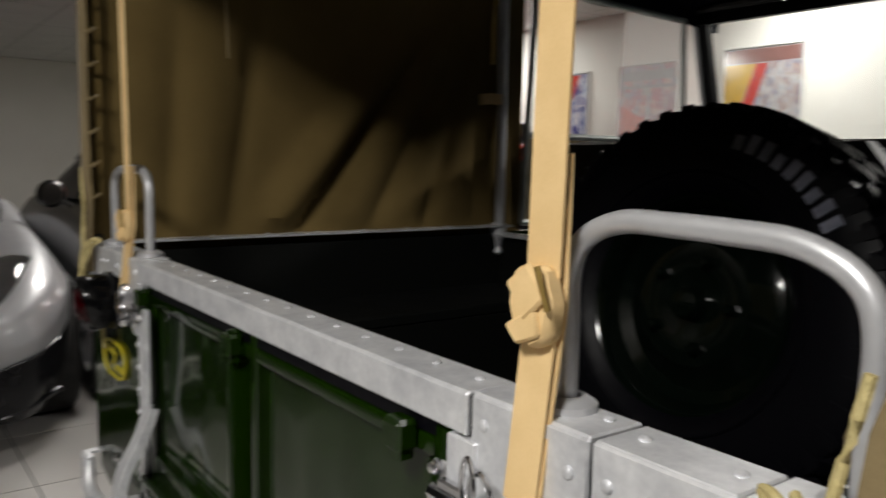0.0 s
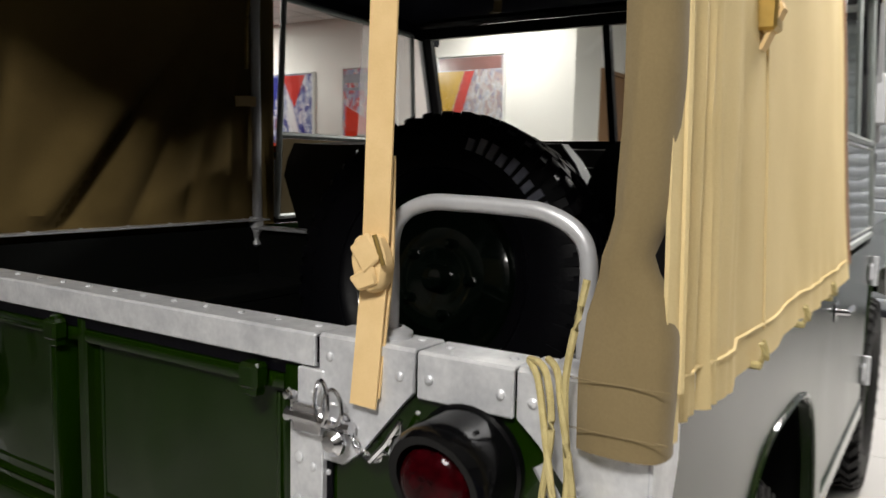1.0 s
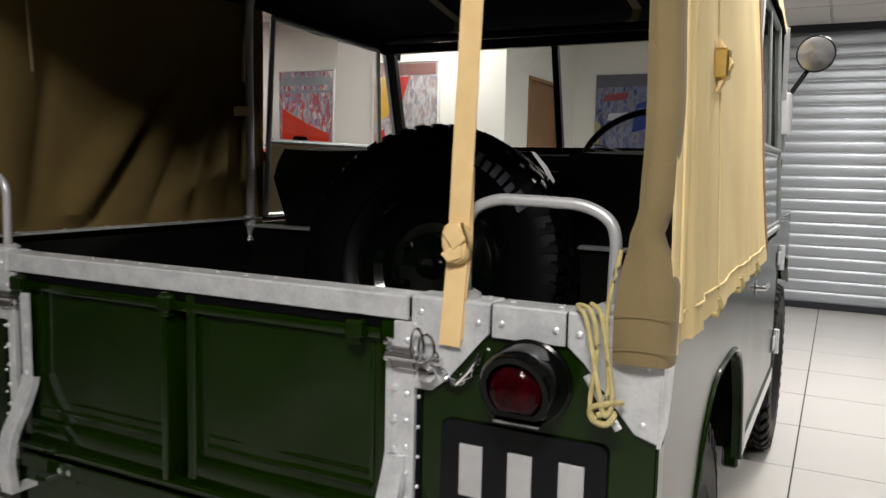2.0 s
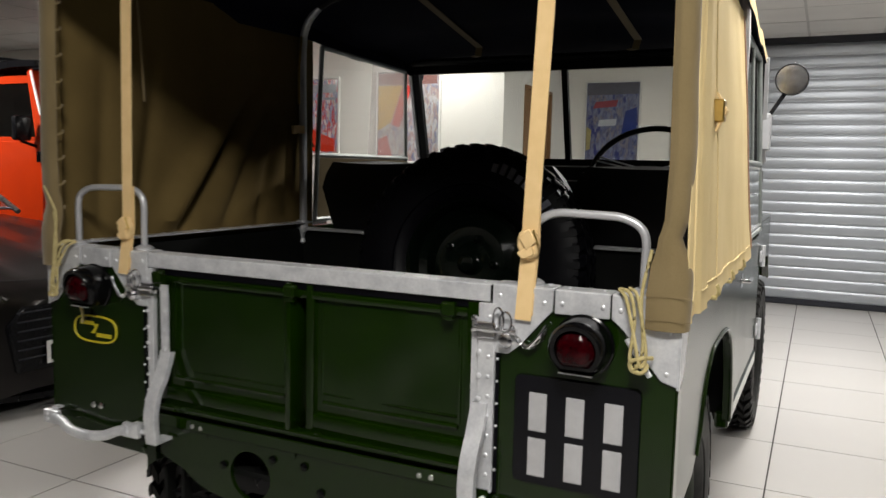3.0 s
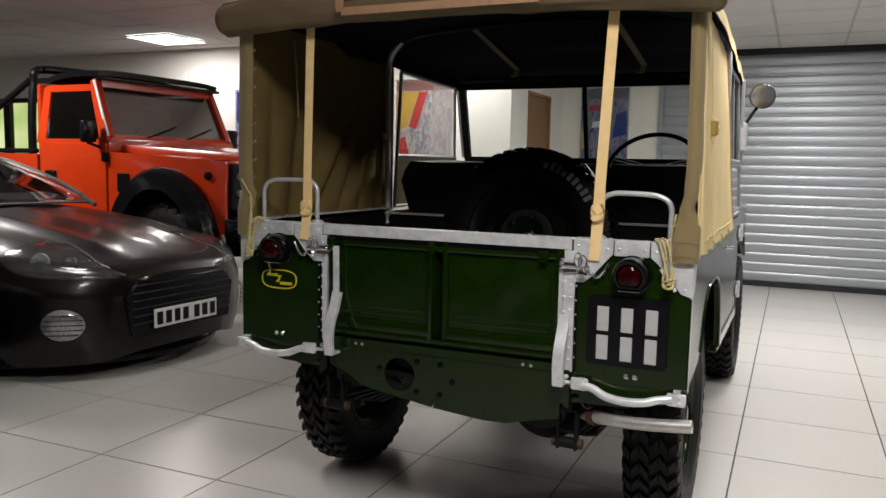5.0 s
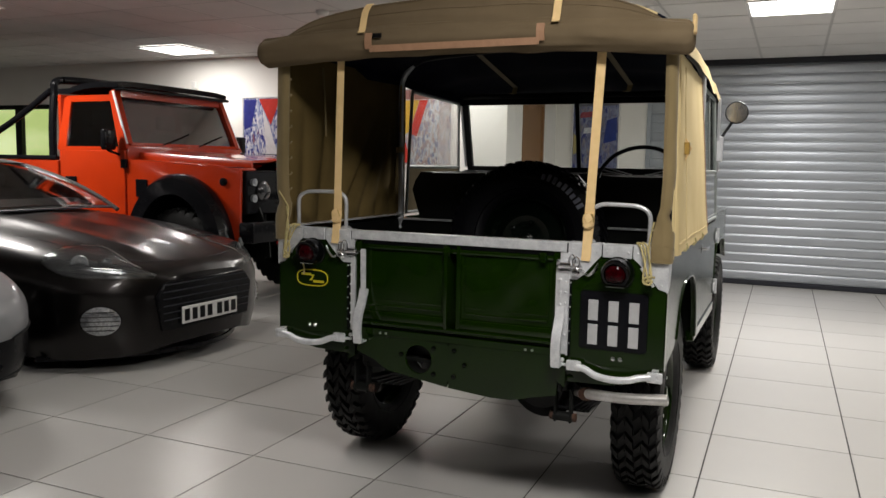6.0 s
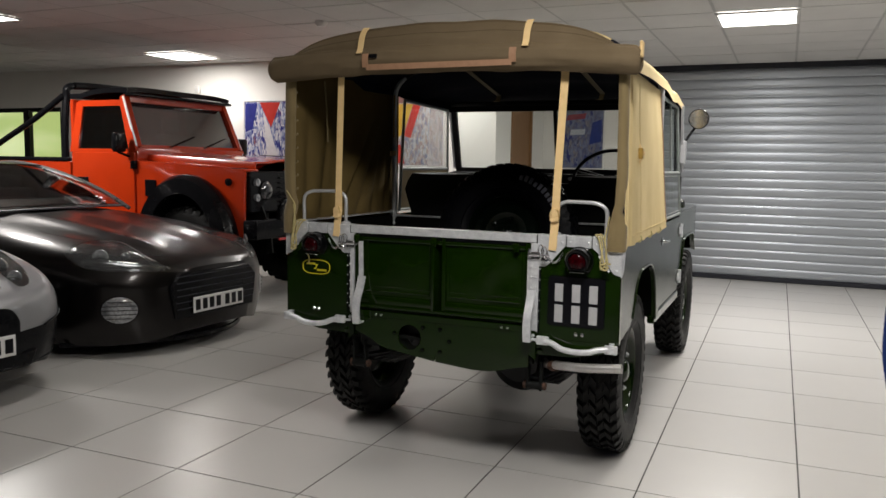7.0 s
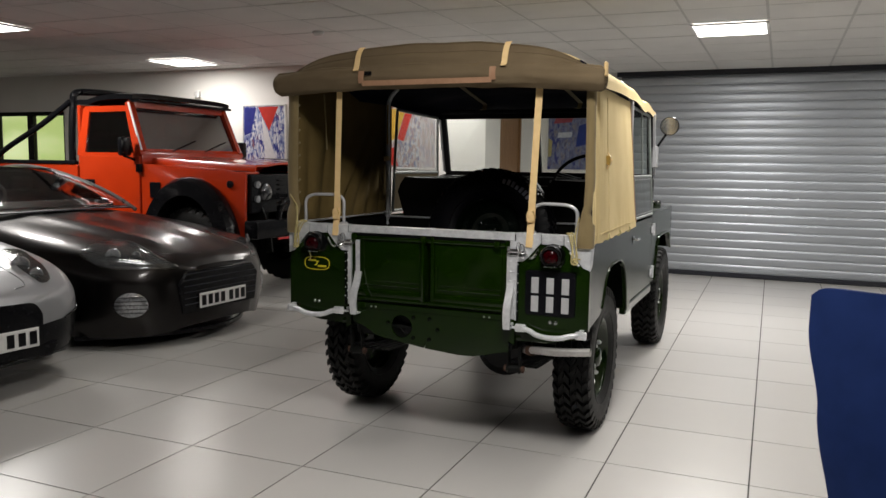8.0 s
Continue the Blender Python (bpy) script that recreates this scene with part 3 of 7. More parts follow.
def tread_mesh(R, half, count, depth=0.02):
    """Zigzag mud tread: angled lugs in two staggered rows with shoulder blocks."""
    bm = M()
    step = 2 * math.pi / count
    for k in range(count):
        for side in (-1, 1):
            a0 = step * (k + (0.5 if side > 0 else 0))
            for pts, w in ((((0.03, 0.30), (0.20, 0.02), (0.33, -0.24)), 0.60), (((0.38, -0.30), (0.52, 0.0), (0.66, 0.26)), 0.60), (((0.71, 0.24), (0.86, 0.0), (1.02, -0.12)), 0.60)):
                lo, hi = [], []
                for h, da in pts:
                    for s in (-0.5, 0.5):
                        ang = a0 + step * (da + s * w)
                        drop = 0.012 * max(0.0, (h - 0.75) / 0.27) ** 2
                        lo.append(bm.verts.new(cyl_point(R - depth - drop, ang, side * h * half)))
                        hi.append(bm.verts.new(cyl_point(R - drop * 1.5, a0 + step * (da + s * w * 0.86), side * (h * half * 0.99))))
                n = len(pts)
                for i in range(n - 1):
                    a, b, c, d = 2 * i, 2 * i + 1, 2 * i + 3, 2 * i + 2
                    bm.faces.new((hi[a], hi[b], hi[c], hi[d]))
                    bm.faces.new((lo[a], lo[d], hi[d], hi[a]))
                    bm.faces.new((lo[b], hi[b], hi[c], lo[c]))
                bm.faces.new((lo[0], hi[0], hi[1], lo[1]))
                bm.faces.new((lo[-1], hi[-1], hi[-2], lo[-2]))
            # shoulder lug running down the sidewall
            a1 = a0 + step * -0.2
            v = []
            for r, h in ((R - 0.012, 1.01), (R - 0.055, 1.07), (R - 0.055, 1.03), (R - 0.02, 0.97)):
                for s in (-0.2, 0.2):
                    v.append(bm.verts.new(cyl_point(r, a1 + step * s, side * h * half)))
            for q in ((0, 1, 3, 2), (2, 3, 5, 4), (4, 5, 7, 6), (6, 7, 1, 0), (0, 2, 4, 6), (1, 7, 5, 3)):
                bm.faces.new([v[i] for i in q])
    return bm


def make_wheel(name, parent, m, rim_mat, R=0.375, half=0.088, rim=0.205, count=38, rubber=M_RUBBER, low=0.0):
    """Tyre with tread, dished steel rim, hub and nuts. The wheel's axle is local z, outer side up."""
    w = half
    prof = [(rim, -w * 0.75), (rim + 0.02, -w * 0.95), (rim + 0.033, -w * 0.98), (rim + 0.036, -w * 1.03), (rim + 0.039, -w * 0.99), (rim + 0.075, -w * 1.05), (R - 0.05, -w * 1.04), (R - 0.026, -w * 0.93), (R - 0.020, -w * 0.5), (R - 0.020, w * 0.5), (R - 0.026, w * 0.93), (R - 0.05, w * 1.04), (rim + 0.075, w * 1.05), (rim + 0.039, w * 0.99), (rim + 0.036, w * 1.03), (rim + 0.033, w * 0.98), (rim + 0.02, w * 0.95), (rim, w * 0.75), (rim, -w * 0.75)]
    bm = lathe(M(), prof, None, 48)
    tyre = part(name, bm, rubber, parent)
    tyre.matrix_basis = m
    part("tread", tread_mesh(R - low, w, count), rubber, tyre)
    d = w * 0.75
    bm = lathe(M(), [(rim + 0.012, d + 0.004), (rim, d), (rim - 0.012, d - 0.012), (rim - 0.022, d - 0.05), (rim - 0.045, d - 0.062), (0.135, d - 0.050), (0.115, d - 0.030), (0.075, d - 0.026), (0.062, d - 0.03), (0, d - 0.03)], None, 48)
    lathe(bm, [(rim + 0.012, -d - 0.004), (rim, -d), (rim - 0.03, -d + 0.03), (rim - 0.045, d - 0.07), (0, d - 0.07)], None, 48)
    part("rim", bm, rim_mat, tyre)
    hr = 0.6 if name == "tyre" else 1.0
    bm = lathe(M(), [(0.055 * hr, d - 0.03), (0.052 * hr, d - 0.01), (0.04 * hr, d + 0.002), (0.02 * hr, d + 0.006), (0, d + 0.006)], None, 24)
    part("hub", bm, rim_mat, tyre)
    bm = M()
    for k in range(5):
        a = 2 * math.pi * k / 5
        lathe(bm, [(0.012, 0), (0.012, 0.014), (0.006, 0.022), (0, 0.022)], Matrix.Translation(cyl_point(0.083, a, d - 0.027)), 6)
    scatter_parts("wheel_nut", bm, M_RIM_SHADED if name == "tyre" else M_ALU, tyre)
    return tyre


car = thing("off_road_vehicle", "deep green vintage open-backed off-road vehicle with khaki canvas hood", "vehicle")

BT = 1.055      # top of the tub
BB = 0.632      # lower edge of the rear panels
HW = 0.775      # half the body's width

# tub: outer panels
for sg in (-1, 1):
    x0, x1 = sorted((sg * 0.447, sg * HW))
    part("rear_panel", box(M(), x0, x1, 0.0, 0.018, BB, BT - 0.03, 0.002), M_GREEN, car)
    pts = [(0.02, 0.636), (0.25, 0.664), (0.295, 0.69), (0.33, 0.745), (0.365, 0.805), (0.43, 0.855), (0.52, 0.878), (0.74, 0.876), (0.85, 0.825), (0.92, 0.71), (0.95, 0.575), (1.06, 0.575), (1.06, BT - 0.02), (0.02, BT - 0.02)]
    a, b = sorted((sg * (HW - 0.018), sg * HW))
    side = part("side_panel", prism(M(), pts, a, b, "x"), M_SIDE, car)
    bm = M()
    arch = [(sg * (HW + 0.001), y, z) for y, z in pts[2:11]]
    tube(bm, smooth_path(arch, 4), 0.005, 8)
    part("wheel_arch_lip", bm, M_GREEN, side)
    # inner wheel box, bed side, in near-black
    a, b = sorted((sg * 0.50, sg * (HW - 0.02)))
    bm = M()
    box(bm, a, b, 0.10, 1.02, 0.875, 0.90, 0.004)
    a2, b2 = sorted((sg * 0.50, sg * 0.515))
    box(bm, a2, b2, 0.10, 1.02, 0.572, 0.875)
    part("wheel_box", bm, M_NEAR_BLACK, car)
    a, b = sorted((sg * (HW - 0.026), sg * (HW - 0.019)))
    part("inner_side", box(M(), a, b, 0.02, 1.05, 0.885, BT - 0.02), M_NEAR_BLACK, car)
    # rear upright edge strip of the side
    a, b = sorted((sg * HW, sg * (HW + 0.003)))
    bm = M()
    box(bm, a, b, 0.0, 0.03, BB, 0.90)
    part("corner_strip", bm, M_GREEN, car)
part("bed_floor", box(M(), -0.514, 0.514, 0.02, 1.05, 0.556, 0.570), M_NEAR_BLACK, car, "near-black load bed floor")
part("bed_front_wall", box(M(), -0.755, 0.755, 1.04, 1.058, 0.571, 1.03), M_NEAR_BLACK, car)

# galvanised cappings with rivets
bm = M()
box(bm, -0.432, 0.432, -0.006, 0.042, BT - 0.004, BT, 0.0015)
box(bm, -0.432, 0.432, -0.008, -0.002, BT - 0.034, BT - 0.001, 0.0015)
for k in range(15):
    bolt(bm, -0.41 + k * 0.0585, 0.024, BT, 0.0040, (0, 0, 1), 0.0025)
part("tailgate_capping", bm, M_GALV, car, "riveted galvanised tailgate capping")
for sg in (-1, 1):
    def sx(*pts):
        return [(sg * p[0], p[1]) for p in pts]
    bm = M()
    prism(bm, sx((0.437, BT), (0.554, BT), (0.554, BT - 0.040), (0.538, BT - 0.056), (0.494, BT - 0.108), (0.470, BT - 0.128), (0.437, BT - 0.128)), -0.007, -0.001, bev=0.0015)
    a, b = sorted((sg * 0.437, sg * 0.554))
    box(bm, a, b, -0.005, 0.045, BT - 0.003, BT + 0.002, 0.0015)
    for x, z in ((0.538, BT - 0.026), (0.462, BT - 0.112), (0.452, BT - 0.02)):
        bolt(bm, sg * x, -0.007, z)
    bolt(bm, sg * 0.538, 0.03, BT + 0.002, 0.0046, (0, 0, 1), 0.0028)
    part("gate_corner_plate", bm, M_GALV, car, "galvanised corner plate")
    bm = M()
    a, b = sorted((sg * 0.557, sg * 0.657))
    box(bm, a, b, -0.007, -0.001, BT - 0.044, BT, 0.0015)
    box(bm, a, b, -0.005, 0.045, BT - 0.003, BT + 0.001, 0.0015)
    for x in (0.571, 0.645):
        bolt(bm, sg * x, -0.007, BT - 0.024)
    for x in (0.575, 0.642):
        bolt(bm, sg * x, 0.022, BT + 0.001, 0.0046, (0, 0, 1), 0.0028)
    part("rear_capping", bm, M_GALV, car)
    bm = M()
    prism(bm, sx((0.660, BT), (0.778, BT), (0.778, 0.905), (0.748, 0.914), (0.684, 0.995), (0.660, 1.012)), -0.007, -0.001, bev=0.0015)
    a, b = sorted((sg * 0.660, sg * 0.778))
    box(bm, a, b, -0.005, 0.045, BT - 0.003, BT + 0.002, 0.0015)
    a, b = sorted((sg * 0.7755, sg * 0.780))
    prism(bm, [(-0.006, BT), (0.06, BT), (0.06, 0.985), (0.035, 0.92), (-0.006, 0.902)], a, b, "x")
    for x, z in ((0.676, BT - 0.026), (0.758, 0.927), (0.762, 1.0)):
        bolt(bm, sg * x, -0.007, z)
    part("body_corner_plate", bm, M_GALV, car, "galvanised corner plate")
    bm = M()
    a, b = sorted((sg * 0.728, sg * 0.782))
    box(bm, a, b, 0.047, 1.065, BT - 0.002, BT + 0.003, 0.001)
    a, b = sorted((sg * 0.776, sg * 0.782))
    box(bm, a, b, 0.062, 1.065, BT - 0.032, BT - 0.003, 0.001)
    for k in range(8):
        bolt(bm, sg * 0.755, 0.11 + 0.125 * k, BT + 0.003, 0.005, (0, 0, 1))
    part("side_capping", bm, M_GALV, car, "galvanised side capping")
    # flat rail closing the front of the tub beside the seats
    bm = M()
    a, b = sorted((sg * 0.34, sg * 0.76))
    box(bm, a, b, 1.02, 1.075, 1.028, 1.036, 0.001)
    part("front_capping", bm, M_GALV, car)
    # upright strip beside the tailgate
    bm = M()
    a, b = (0.411, 0.445) if sg > 0 else (-0.434, -0.416)
    box(bm, a, b, -0.010, -0.001, 0.655, BT - 0.036, 0.001)
    a, b = sorted((sg * 0.417, sg * 0.421))
    box(bm, a, b, -0.001, 0.03, 0.655, BT - 0.036)
    for k in range(9):
        bolt(bm, sg * 0.433, -0.010, 0.69 + 0.038 * k, 0.0045)
    part("gate_upright", bm, M_GALV, car, "riveted galvanised upright strip")
    # black strip stands in for the dark of the gap beside the upright
    gap = part("seal_strip", box(M(), *sorted((sg * 0.4455, sg * 0.4535)), -0.0045, -0.0005, 0.655, 0.926, 0.001), M_RUBBER_SHADED, car, "black strip darkening the gap")
    bm = M()
    for k in range(6):
        bolt(bm, sg * 0.4495, -0.0045, 0.70 + 0.043 * k, 0.003, (0, -1, 0), 0.003)
    scatter_parts("rivet", bm, M_GALV, gap)
    # flat guide that bends outwards at its foot
    bm = M()
    gx = 0.418 if sg > 0 else -0.374
    pth = smooth_path([(gx, -0.012, 0.828), (gx, -0.018, 0.808), (gx, -0.034, 0.770), (gx, -0.056, 0.730), (gx, -0.066, 0.68), (gx, -0.060, 0.626)], 5)
    strip(bm, pth, 0.031, 0.008, (0, -1, 0))
    if sg > 0:
        strip(bm, [(0.404, -0.001, 0.990), (0.404, -0.001, 0.80)], 0.017, 0.006, (0, -1, 0))
    else:
        strip(bm, [(-0.376, -0.014, 0.985), (-0.374, -0.014, 0.80)], 0.022, 0.005, (0, -1, 0))
    for e in (-1, 1):
        strip(bm, [(p.x + e * 0.0145, p.y + 0.004, p.z) for p in pth], 0.004, 0.014, (0, -1, 0))
    box(bm, gx - 0.0155, gx + 0.0155, -0.064, -0.012, 0.620, 0.628, 0.001)
    for z in (0.925, 0.88, 0.835):
        bolt(bm, 0.414 if sg > 0 else -0.376, -0.011 if sg > 0 else -0.016, z, 0.006)
    part("tailgate_guide", bm, M_GALV, car, "bent galvanised tailgate guide bracket")
    # cotter pin, chain and latch by the gate's top corner
    bm = M()
    box(bm, *sorted((sg * 0.412, sg * 0.45)), -0.020, -0.011, 0.955, 0.985, 0.002)
    tube(bm, [(sg * 0.405, -0.018, 0.972), (sg * 0.49, -0.018, 0.972)], 0.0065, 8)
    bolt(bm, sg * 0.470, -0.018, 0.955, 0.014, (0, -1, 0), 0.012)
    tube(bm, [(sg * (0.456 + 0.012 * math.cos(a)), -0.024 - 0.004 * math.cos(a), 0.993 + 0.022 * math.sin(a)) for a in np.linspace(0, 2 * math.pi, 20, endpoint=False)], 0.0022, 6, closed=True, up=(0, 1, 0))
    tube(bm, [(sg * (0.470 + 0.012 * math.cos(a)), -0.024, 0.990 + 0.018 * math.sin(a)) for a in np.linspace(0, 2 * math.pi, 20, endpoint=False)], 0.0022, 6, closed=True, up=(0, 1, 0))
    for z in (0.968, 0.99):
        bolt(bm, sg * 0.404, -0.012, z, 0.007, (0, -1, 0), 0.008)
    latch = part("latch", bm, M_CHROME, car, "bright steel latch pin")
    bm = M()
    c0, c1 = Vector((sg * 0.478, -0.016, 0.985)), Vector((sg * 0.545, -0.014, 0.988))
    nl = 11
    for k in range(nl):
        t = (k + 0.5) / nl
        p = c0.lerp(c1, t) + Vector((0, 0, -0.16 * t * (1 - t)))
        tl = Vector((sg * 0.067, 0, -0.16 * (1 - 2 * t))).normalized()
        q = Vector((0, 1, 0)) if k % 2 else tl.cross(Vector((0, 1, 0)))
        tube(bm, [p + tl * 0.0062 * math.cos(a) + q * 0.0038 * math.sin(a) for a in np.linspace(0, 2 * math.pi, 10, endpoint=False)], 0.0013, 5, closed=True, up=tl.cross(q))
    part("chain", bm, M_CHROME, latch, "short steel chain")
    bm = M()
    tube(bm, [(sg * 0.545, -0.014, 0.99), (sg * 0.530, -0.018, 0.965), (sg * 0.512, -0.018, 0.945)], 0.003, 6)
    part("split_pin", bm, M_CHROME, latch)
    # grab handle
    bm = M()
    xa, xb, hz = (0.477, 0.700, 1.202) if sg < 0 else (0.503, 0.707, 1.191)
    tube(bm, smooth_path([(sg * xa, 0.025, BT - 0.005), (sg * xa, 0.025, 1.11), (sg * xa, 0.025, hz - 0.038), (sg * (xa + 0.012), 0.025, hz - 0.014), (sg * (xa + 0.042), 0.025, hz - 0.001), (sg * (xa + 0.08), 0.025, hz), (sg * (xb - 0.08), 0.025, hz - 0.001), (sg * (xb - 0.042), 0.025, hz - 0.004), (sg * (xb - 0.012), 0.025, hz - 0.018), (sg * xb, 0.025, hz - 0.042), (sg * xb, 0.025, 1.10), (sg * xb, 0.025, BT - 0.005)], 5), 0.0078, 12, up=(0, 1, 0))
    for x in (xa, xb):
        lathe(bm, [(0.022, 0.002), (0.022, 0.007), (0.014, 0.012), (0.011, 0.012)], Matrix.Translation((sg * x, 0.025, BT)), 16)
    part("grab_handle", bm, M_ALU, car, "bent grey metal grab handle")
    # rear lamp
    def dome(d, k, cz=0.960, lean=0.0):
        """A round outline with a flat foot, k times its size and d metres off the panel."""
        out = [(0.053 * math.cos(a), 0.053 * math.sin(a)) for a in np.linspace(radians(-52), radians(232), 26)]
        return [(sg * 0.612 + k * x, -d - lean * k * z, cz + k * z) for x, z in out]
    def loft(rings):
        bm = M()
        V = [[bm.verts.new(p) for p in r] for r in rings]
        for r, q in zip(V, V[1:]):
            for k in range(len(r)):
                bm.faces.new((r[k], r[(k + 1) % len(r)], q[(k + 1) % len(r)], q[k]))
        bm.faces.new(V[0])
        bm.faces.new(V[-1])
        return bm
    lamp = part("rear_lamp", loft([dome(0.0, 1.06), dome(0.008, 1.06), dome(0.010, 1.0), dome(0.038, 0.98, lean=0.12), dome(0.054, 0.94, lean=0.22), dome(0.061, 0.84, lean=0.24), dome(0.060, 0.70, lean=0.24), dome(0.048, 0.66, lean=0.2)]), M_LAMPBODY, car, "black dome-topped rear lamp with a red lens")
    part("lens", loft([dome(0.044, 0.66, lean=0.02), dome(0.056, 0.66, lean=0.02), dome(0.064, 0.58, lean=0.02), dome(0.069, 0.40, lean=0.02), dome(0.071, 0.2, lean=0.02)]), M_REDLENS, lamp, "dark red domed lens")
    part("lower_window", box(M(), sg * 0.612 - 0.031, sg * 0.612 + 0.031, -0.052, -0.036, 0.9155, 0.9190, 0.001), M_CHROME, lamp, "narrow clear strip")
    # bumperette
    bm = M()
    tube(bm, smooth_path([(sg * 0.48, -0.026, 0.626), (sg * 0.515, -0.030, 0.620), (sg * 0.555, -0.040, 0.604), (sg * 0.61, -0.046, 0.598), (sg * 0.665, -0.044, 0.602), (sg * 0.70, -0.036, 0.612), (sg * 0.74, -0.028, 0.618)], 5), 0.0125, 12, up=(0, 1, 0))
    for x, z in ((0.475, 0.627), (0.752, 0.617)):
        box(bm, sg * x - 0.026, sg * x + 0.026, -0.034, -0.018, z - 0.018, z + 0.018, 0.005, 2)
        for dz in (-0.007, 0.008):
            bolt(bm, sg * x + sg * 0.01, -0.034, z + dz, 0.005)
    box(bm, sg * 0.475 - 0.01, sg * 0.475 + 0.01, -0.02, 0.0, 0.615, 0.64)
    box(bm, sg * 0.752 - 0.01, sg * 0.752 + 0.01, -0.02, 0.0, 0.635, 0.640)
    part("bumper_bar", bm, M_GALV, car, "curved galvanised bumper bar")
    bm = M()
    for x in (0.605, 0.630):
        bolt(bm, sg * x, 0.0, 0.660, 0.0085, (0, -1, 0), 0.007)
    scatter_parts("bolt", bm, M_CHROME, car)

# tailgate: pressed frame, two recessed panels, middle rib, hinge lip
def dented(x0, x1):
    """A thin sheet of old metal, not quite flat."""
    def fn(u, v):
        x, z = x0 + (x1 - x0) * u, 0.690 + (BT - 0.695) * v
        b = (4 * u * (1 - u)) * (4 * v * (1 - v))
        return (x, 0.012 + b * (0.0090 * noise.noise((x * 6.0, 1.7, z * 3.0)) + 0.0016 * noise.noise((x * 15.0, 5.1, z * 9.0))), z)
    return sheet(M(), fn, 40, 34, 0.006)


gate = part("tailgate", dented(-0.414, -0.020), M_GREEN, car, "glossy green pressed tailgate")
part("panel", dented(0.014, 0.414), M_GREEN, gate)
part("channel", box(M(), -0.020, 0.014, 0.044, 0.050, 0.690, BT - 0.005), M_GREEN, gate)
bm = M()
for a, b, c, d in ((-0.414, -0.384, 0.700, BT - 0.036), (0.384, 0.414, 0.700, BT - 0.036), (-0.384, 0.384, BT - 0.068, BT - 0.050), (-0.384, -0.030, 0.700, 0.744), (0.030, 0.384, 0.700, 0.744)):
    box(bm, a, b, -0.002, 0.012, c, d, 0.004, 2)
part("frame", bm, M_GREEN, gate)
bm = M()
box(bm, -0.032, -0.018, -0.016, 0.046, 0.694, BT - 0.036, 0.004, 2)
box(bm, 0.012, 0.030, -0.003, 0.046, 0.694, BT - 0.036, 0.003)
part("rib", bm, M_GREEN, gate)
for a, b in ((-0.384, -0.030), (0.030, 0.384)):
    bm = M()
    tube(bm, [(a + 0.02, 0.010, 0.765), (b - 0.02, 0.010, 0.765)], 0.006, 8)
    tube(bm, [(a + 0.02, 0.010, 0.785), (b - 0.02, 0.010, 0.785)], 0.003, 6)
    tube(bm, [(a + 0.018, 0.011, 0.77), (a + 0.018, 0.011, BT - 0.075)], 0.004, 8)
    tube(bm, [(b - 0.018, 0.011, 0.77), (b - 0.018, 0.011, BT - 0.075)], 0.004, 8)
    part("panel_swage", bm, M_GREEN, gate)
for x in (-0.395, -0.02, 0.35):
    bm = box(M(), x - 0.014, x + 0.014, -0.024, -0.002, BT - 0.068, BT - 0.040, 0.004)
    box(bm, x - 0.010, x + 0.010, -0.020, -0.004, BT - 0.076, BT - 0.066, 0.002)
    part("catch", bm, M_GREEN, gate)
bm = M()
box(bm, -0.414, 0.414, -0.016, 0.012, 0.688, 0.702, 0.003)
tube(bm, [(-0.414, -0.012, 0.698), (0.414, -0.012, 0.698)], 0.005, 8)
part("hinge_lip", bm, M_GREEN, gate)
# black strips stand in for the shade in the gaps round the gate
part("seal_strip", box(M(), -0.414, 0.414, 0.002, 0.010, 0.672, 0.687), M_RUBBER_SHADED, gate, "black strip darkening the gap")
part("seal_strip", box(M(), -0.412, 0.412, -0.001, 0.008, BT - 0.049, BT - 0.036), M_RUBBER_SHADED, gate, "black strip darkening the gap")
bm = M()
for z in (1.0, 0.975):
    bolt(bm, -0.398, -0.002, z, 0.007, (0, -1, 0), 0.008)
for x in (-0.30, -0.275, 0.292, 0.318):
    bolt(bm, x, -0.004, 0.660, 0.0085, (0, -1, 0), 0.007)
scatter_parts("bolt", bm, M_CHROME, gate)

# rear cross member with the round opening
HX, HZ, HR = -0.136, 0.572, 0.056


def plate_with_hole(bm, outline, cx, cz, r, y0, y1, n=28):
    """A plate whose outline is star-shaped round the hole: rings of quads from the hole to the outline."""
    angs = [2 * math.pi * k / n for k in range(n)]
    out = []
    m = len(outline)
    for a in angs:
        dx, dz = math.cos(a), math.sin(a)
        best = None
        for k in range(m):
            (ax, az), (bx, bz) = outline[k], outline[(k + 1) % m]
            ex, ez = bx - ax, bz - az
            den = dx * ez - dz * ex
            if abs(den) < 1e-9:
                continue
            t = ((ax - cx) * ez - (az - cz) * ex) / den
            u = ((ax - cx) * dz - (az - cz) * dx) / den
            if t > 0 and -1e-9 <= u <= 1 + 1e-9 and (best is None or t < best):
                best = t
        out.append((cx + dx * best, cz + dz * best))
    for y in (y0, y1):
        hole = [bm.verts.new((cx + r * math.cos(a), y, cz + r * math.sin(a))) for a in angs]
        rim = [bm.verts.new((x, y, z)) for x, z in out]
        for k in range(n):
            bm.faces.new((hole[k], hole[(k + 1) % n], rim[(k + 1) % n], rim[k]))
        if y == y0:
            h0 = hole
    for k in range(n):
        bm.faces.new((h0[k], h0[(k + 1) % n], hole[(k + 1) % n], hole[k]))


bm = M()
plate_with_hole(bm, [(-0.26, 0.513), (-0.01, 0.476), (-0.01, 0.664), (-0.26, 0.664)], HX, HZ, HR, -0.004, 0.006)
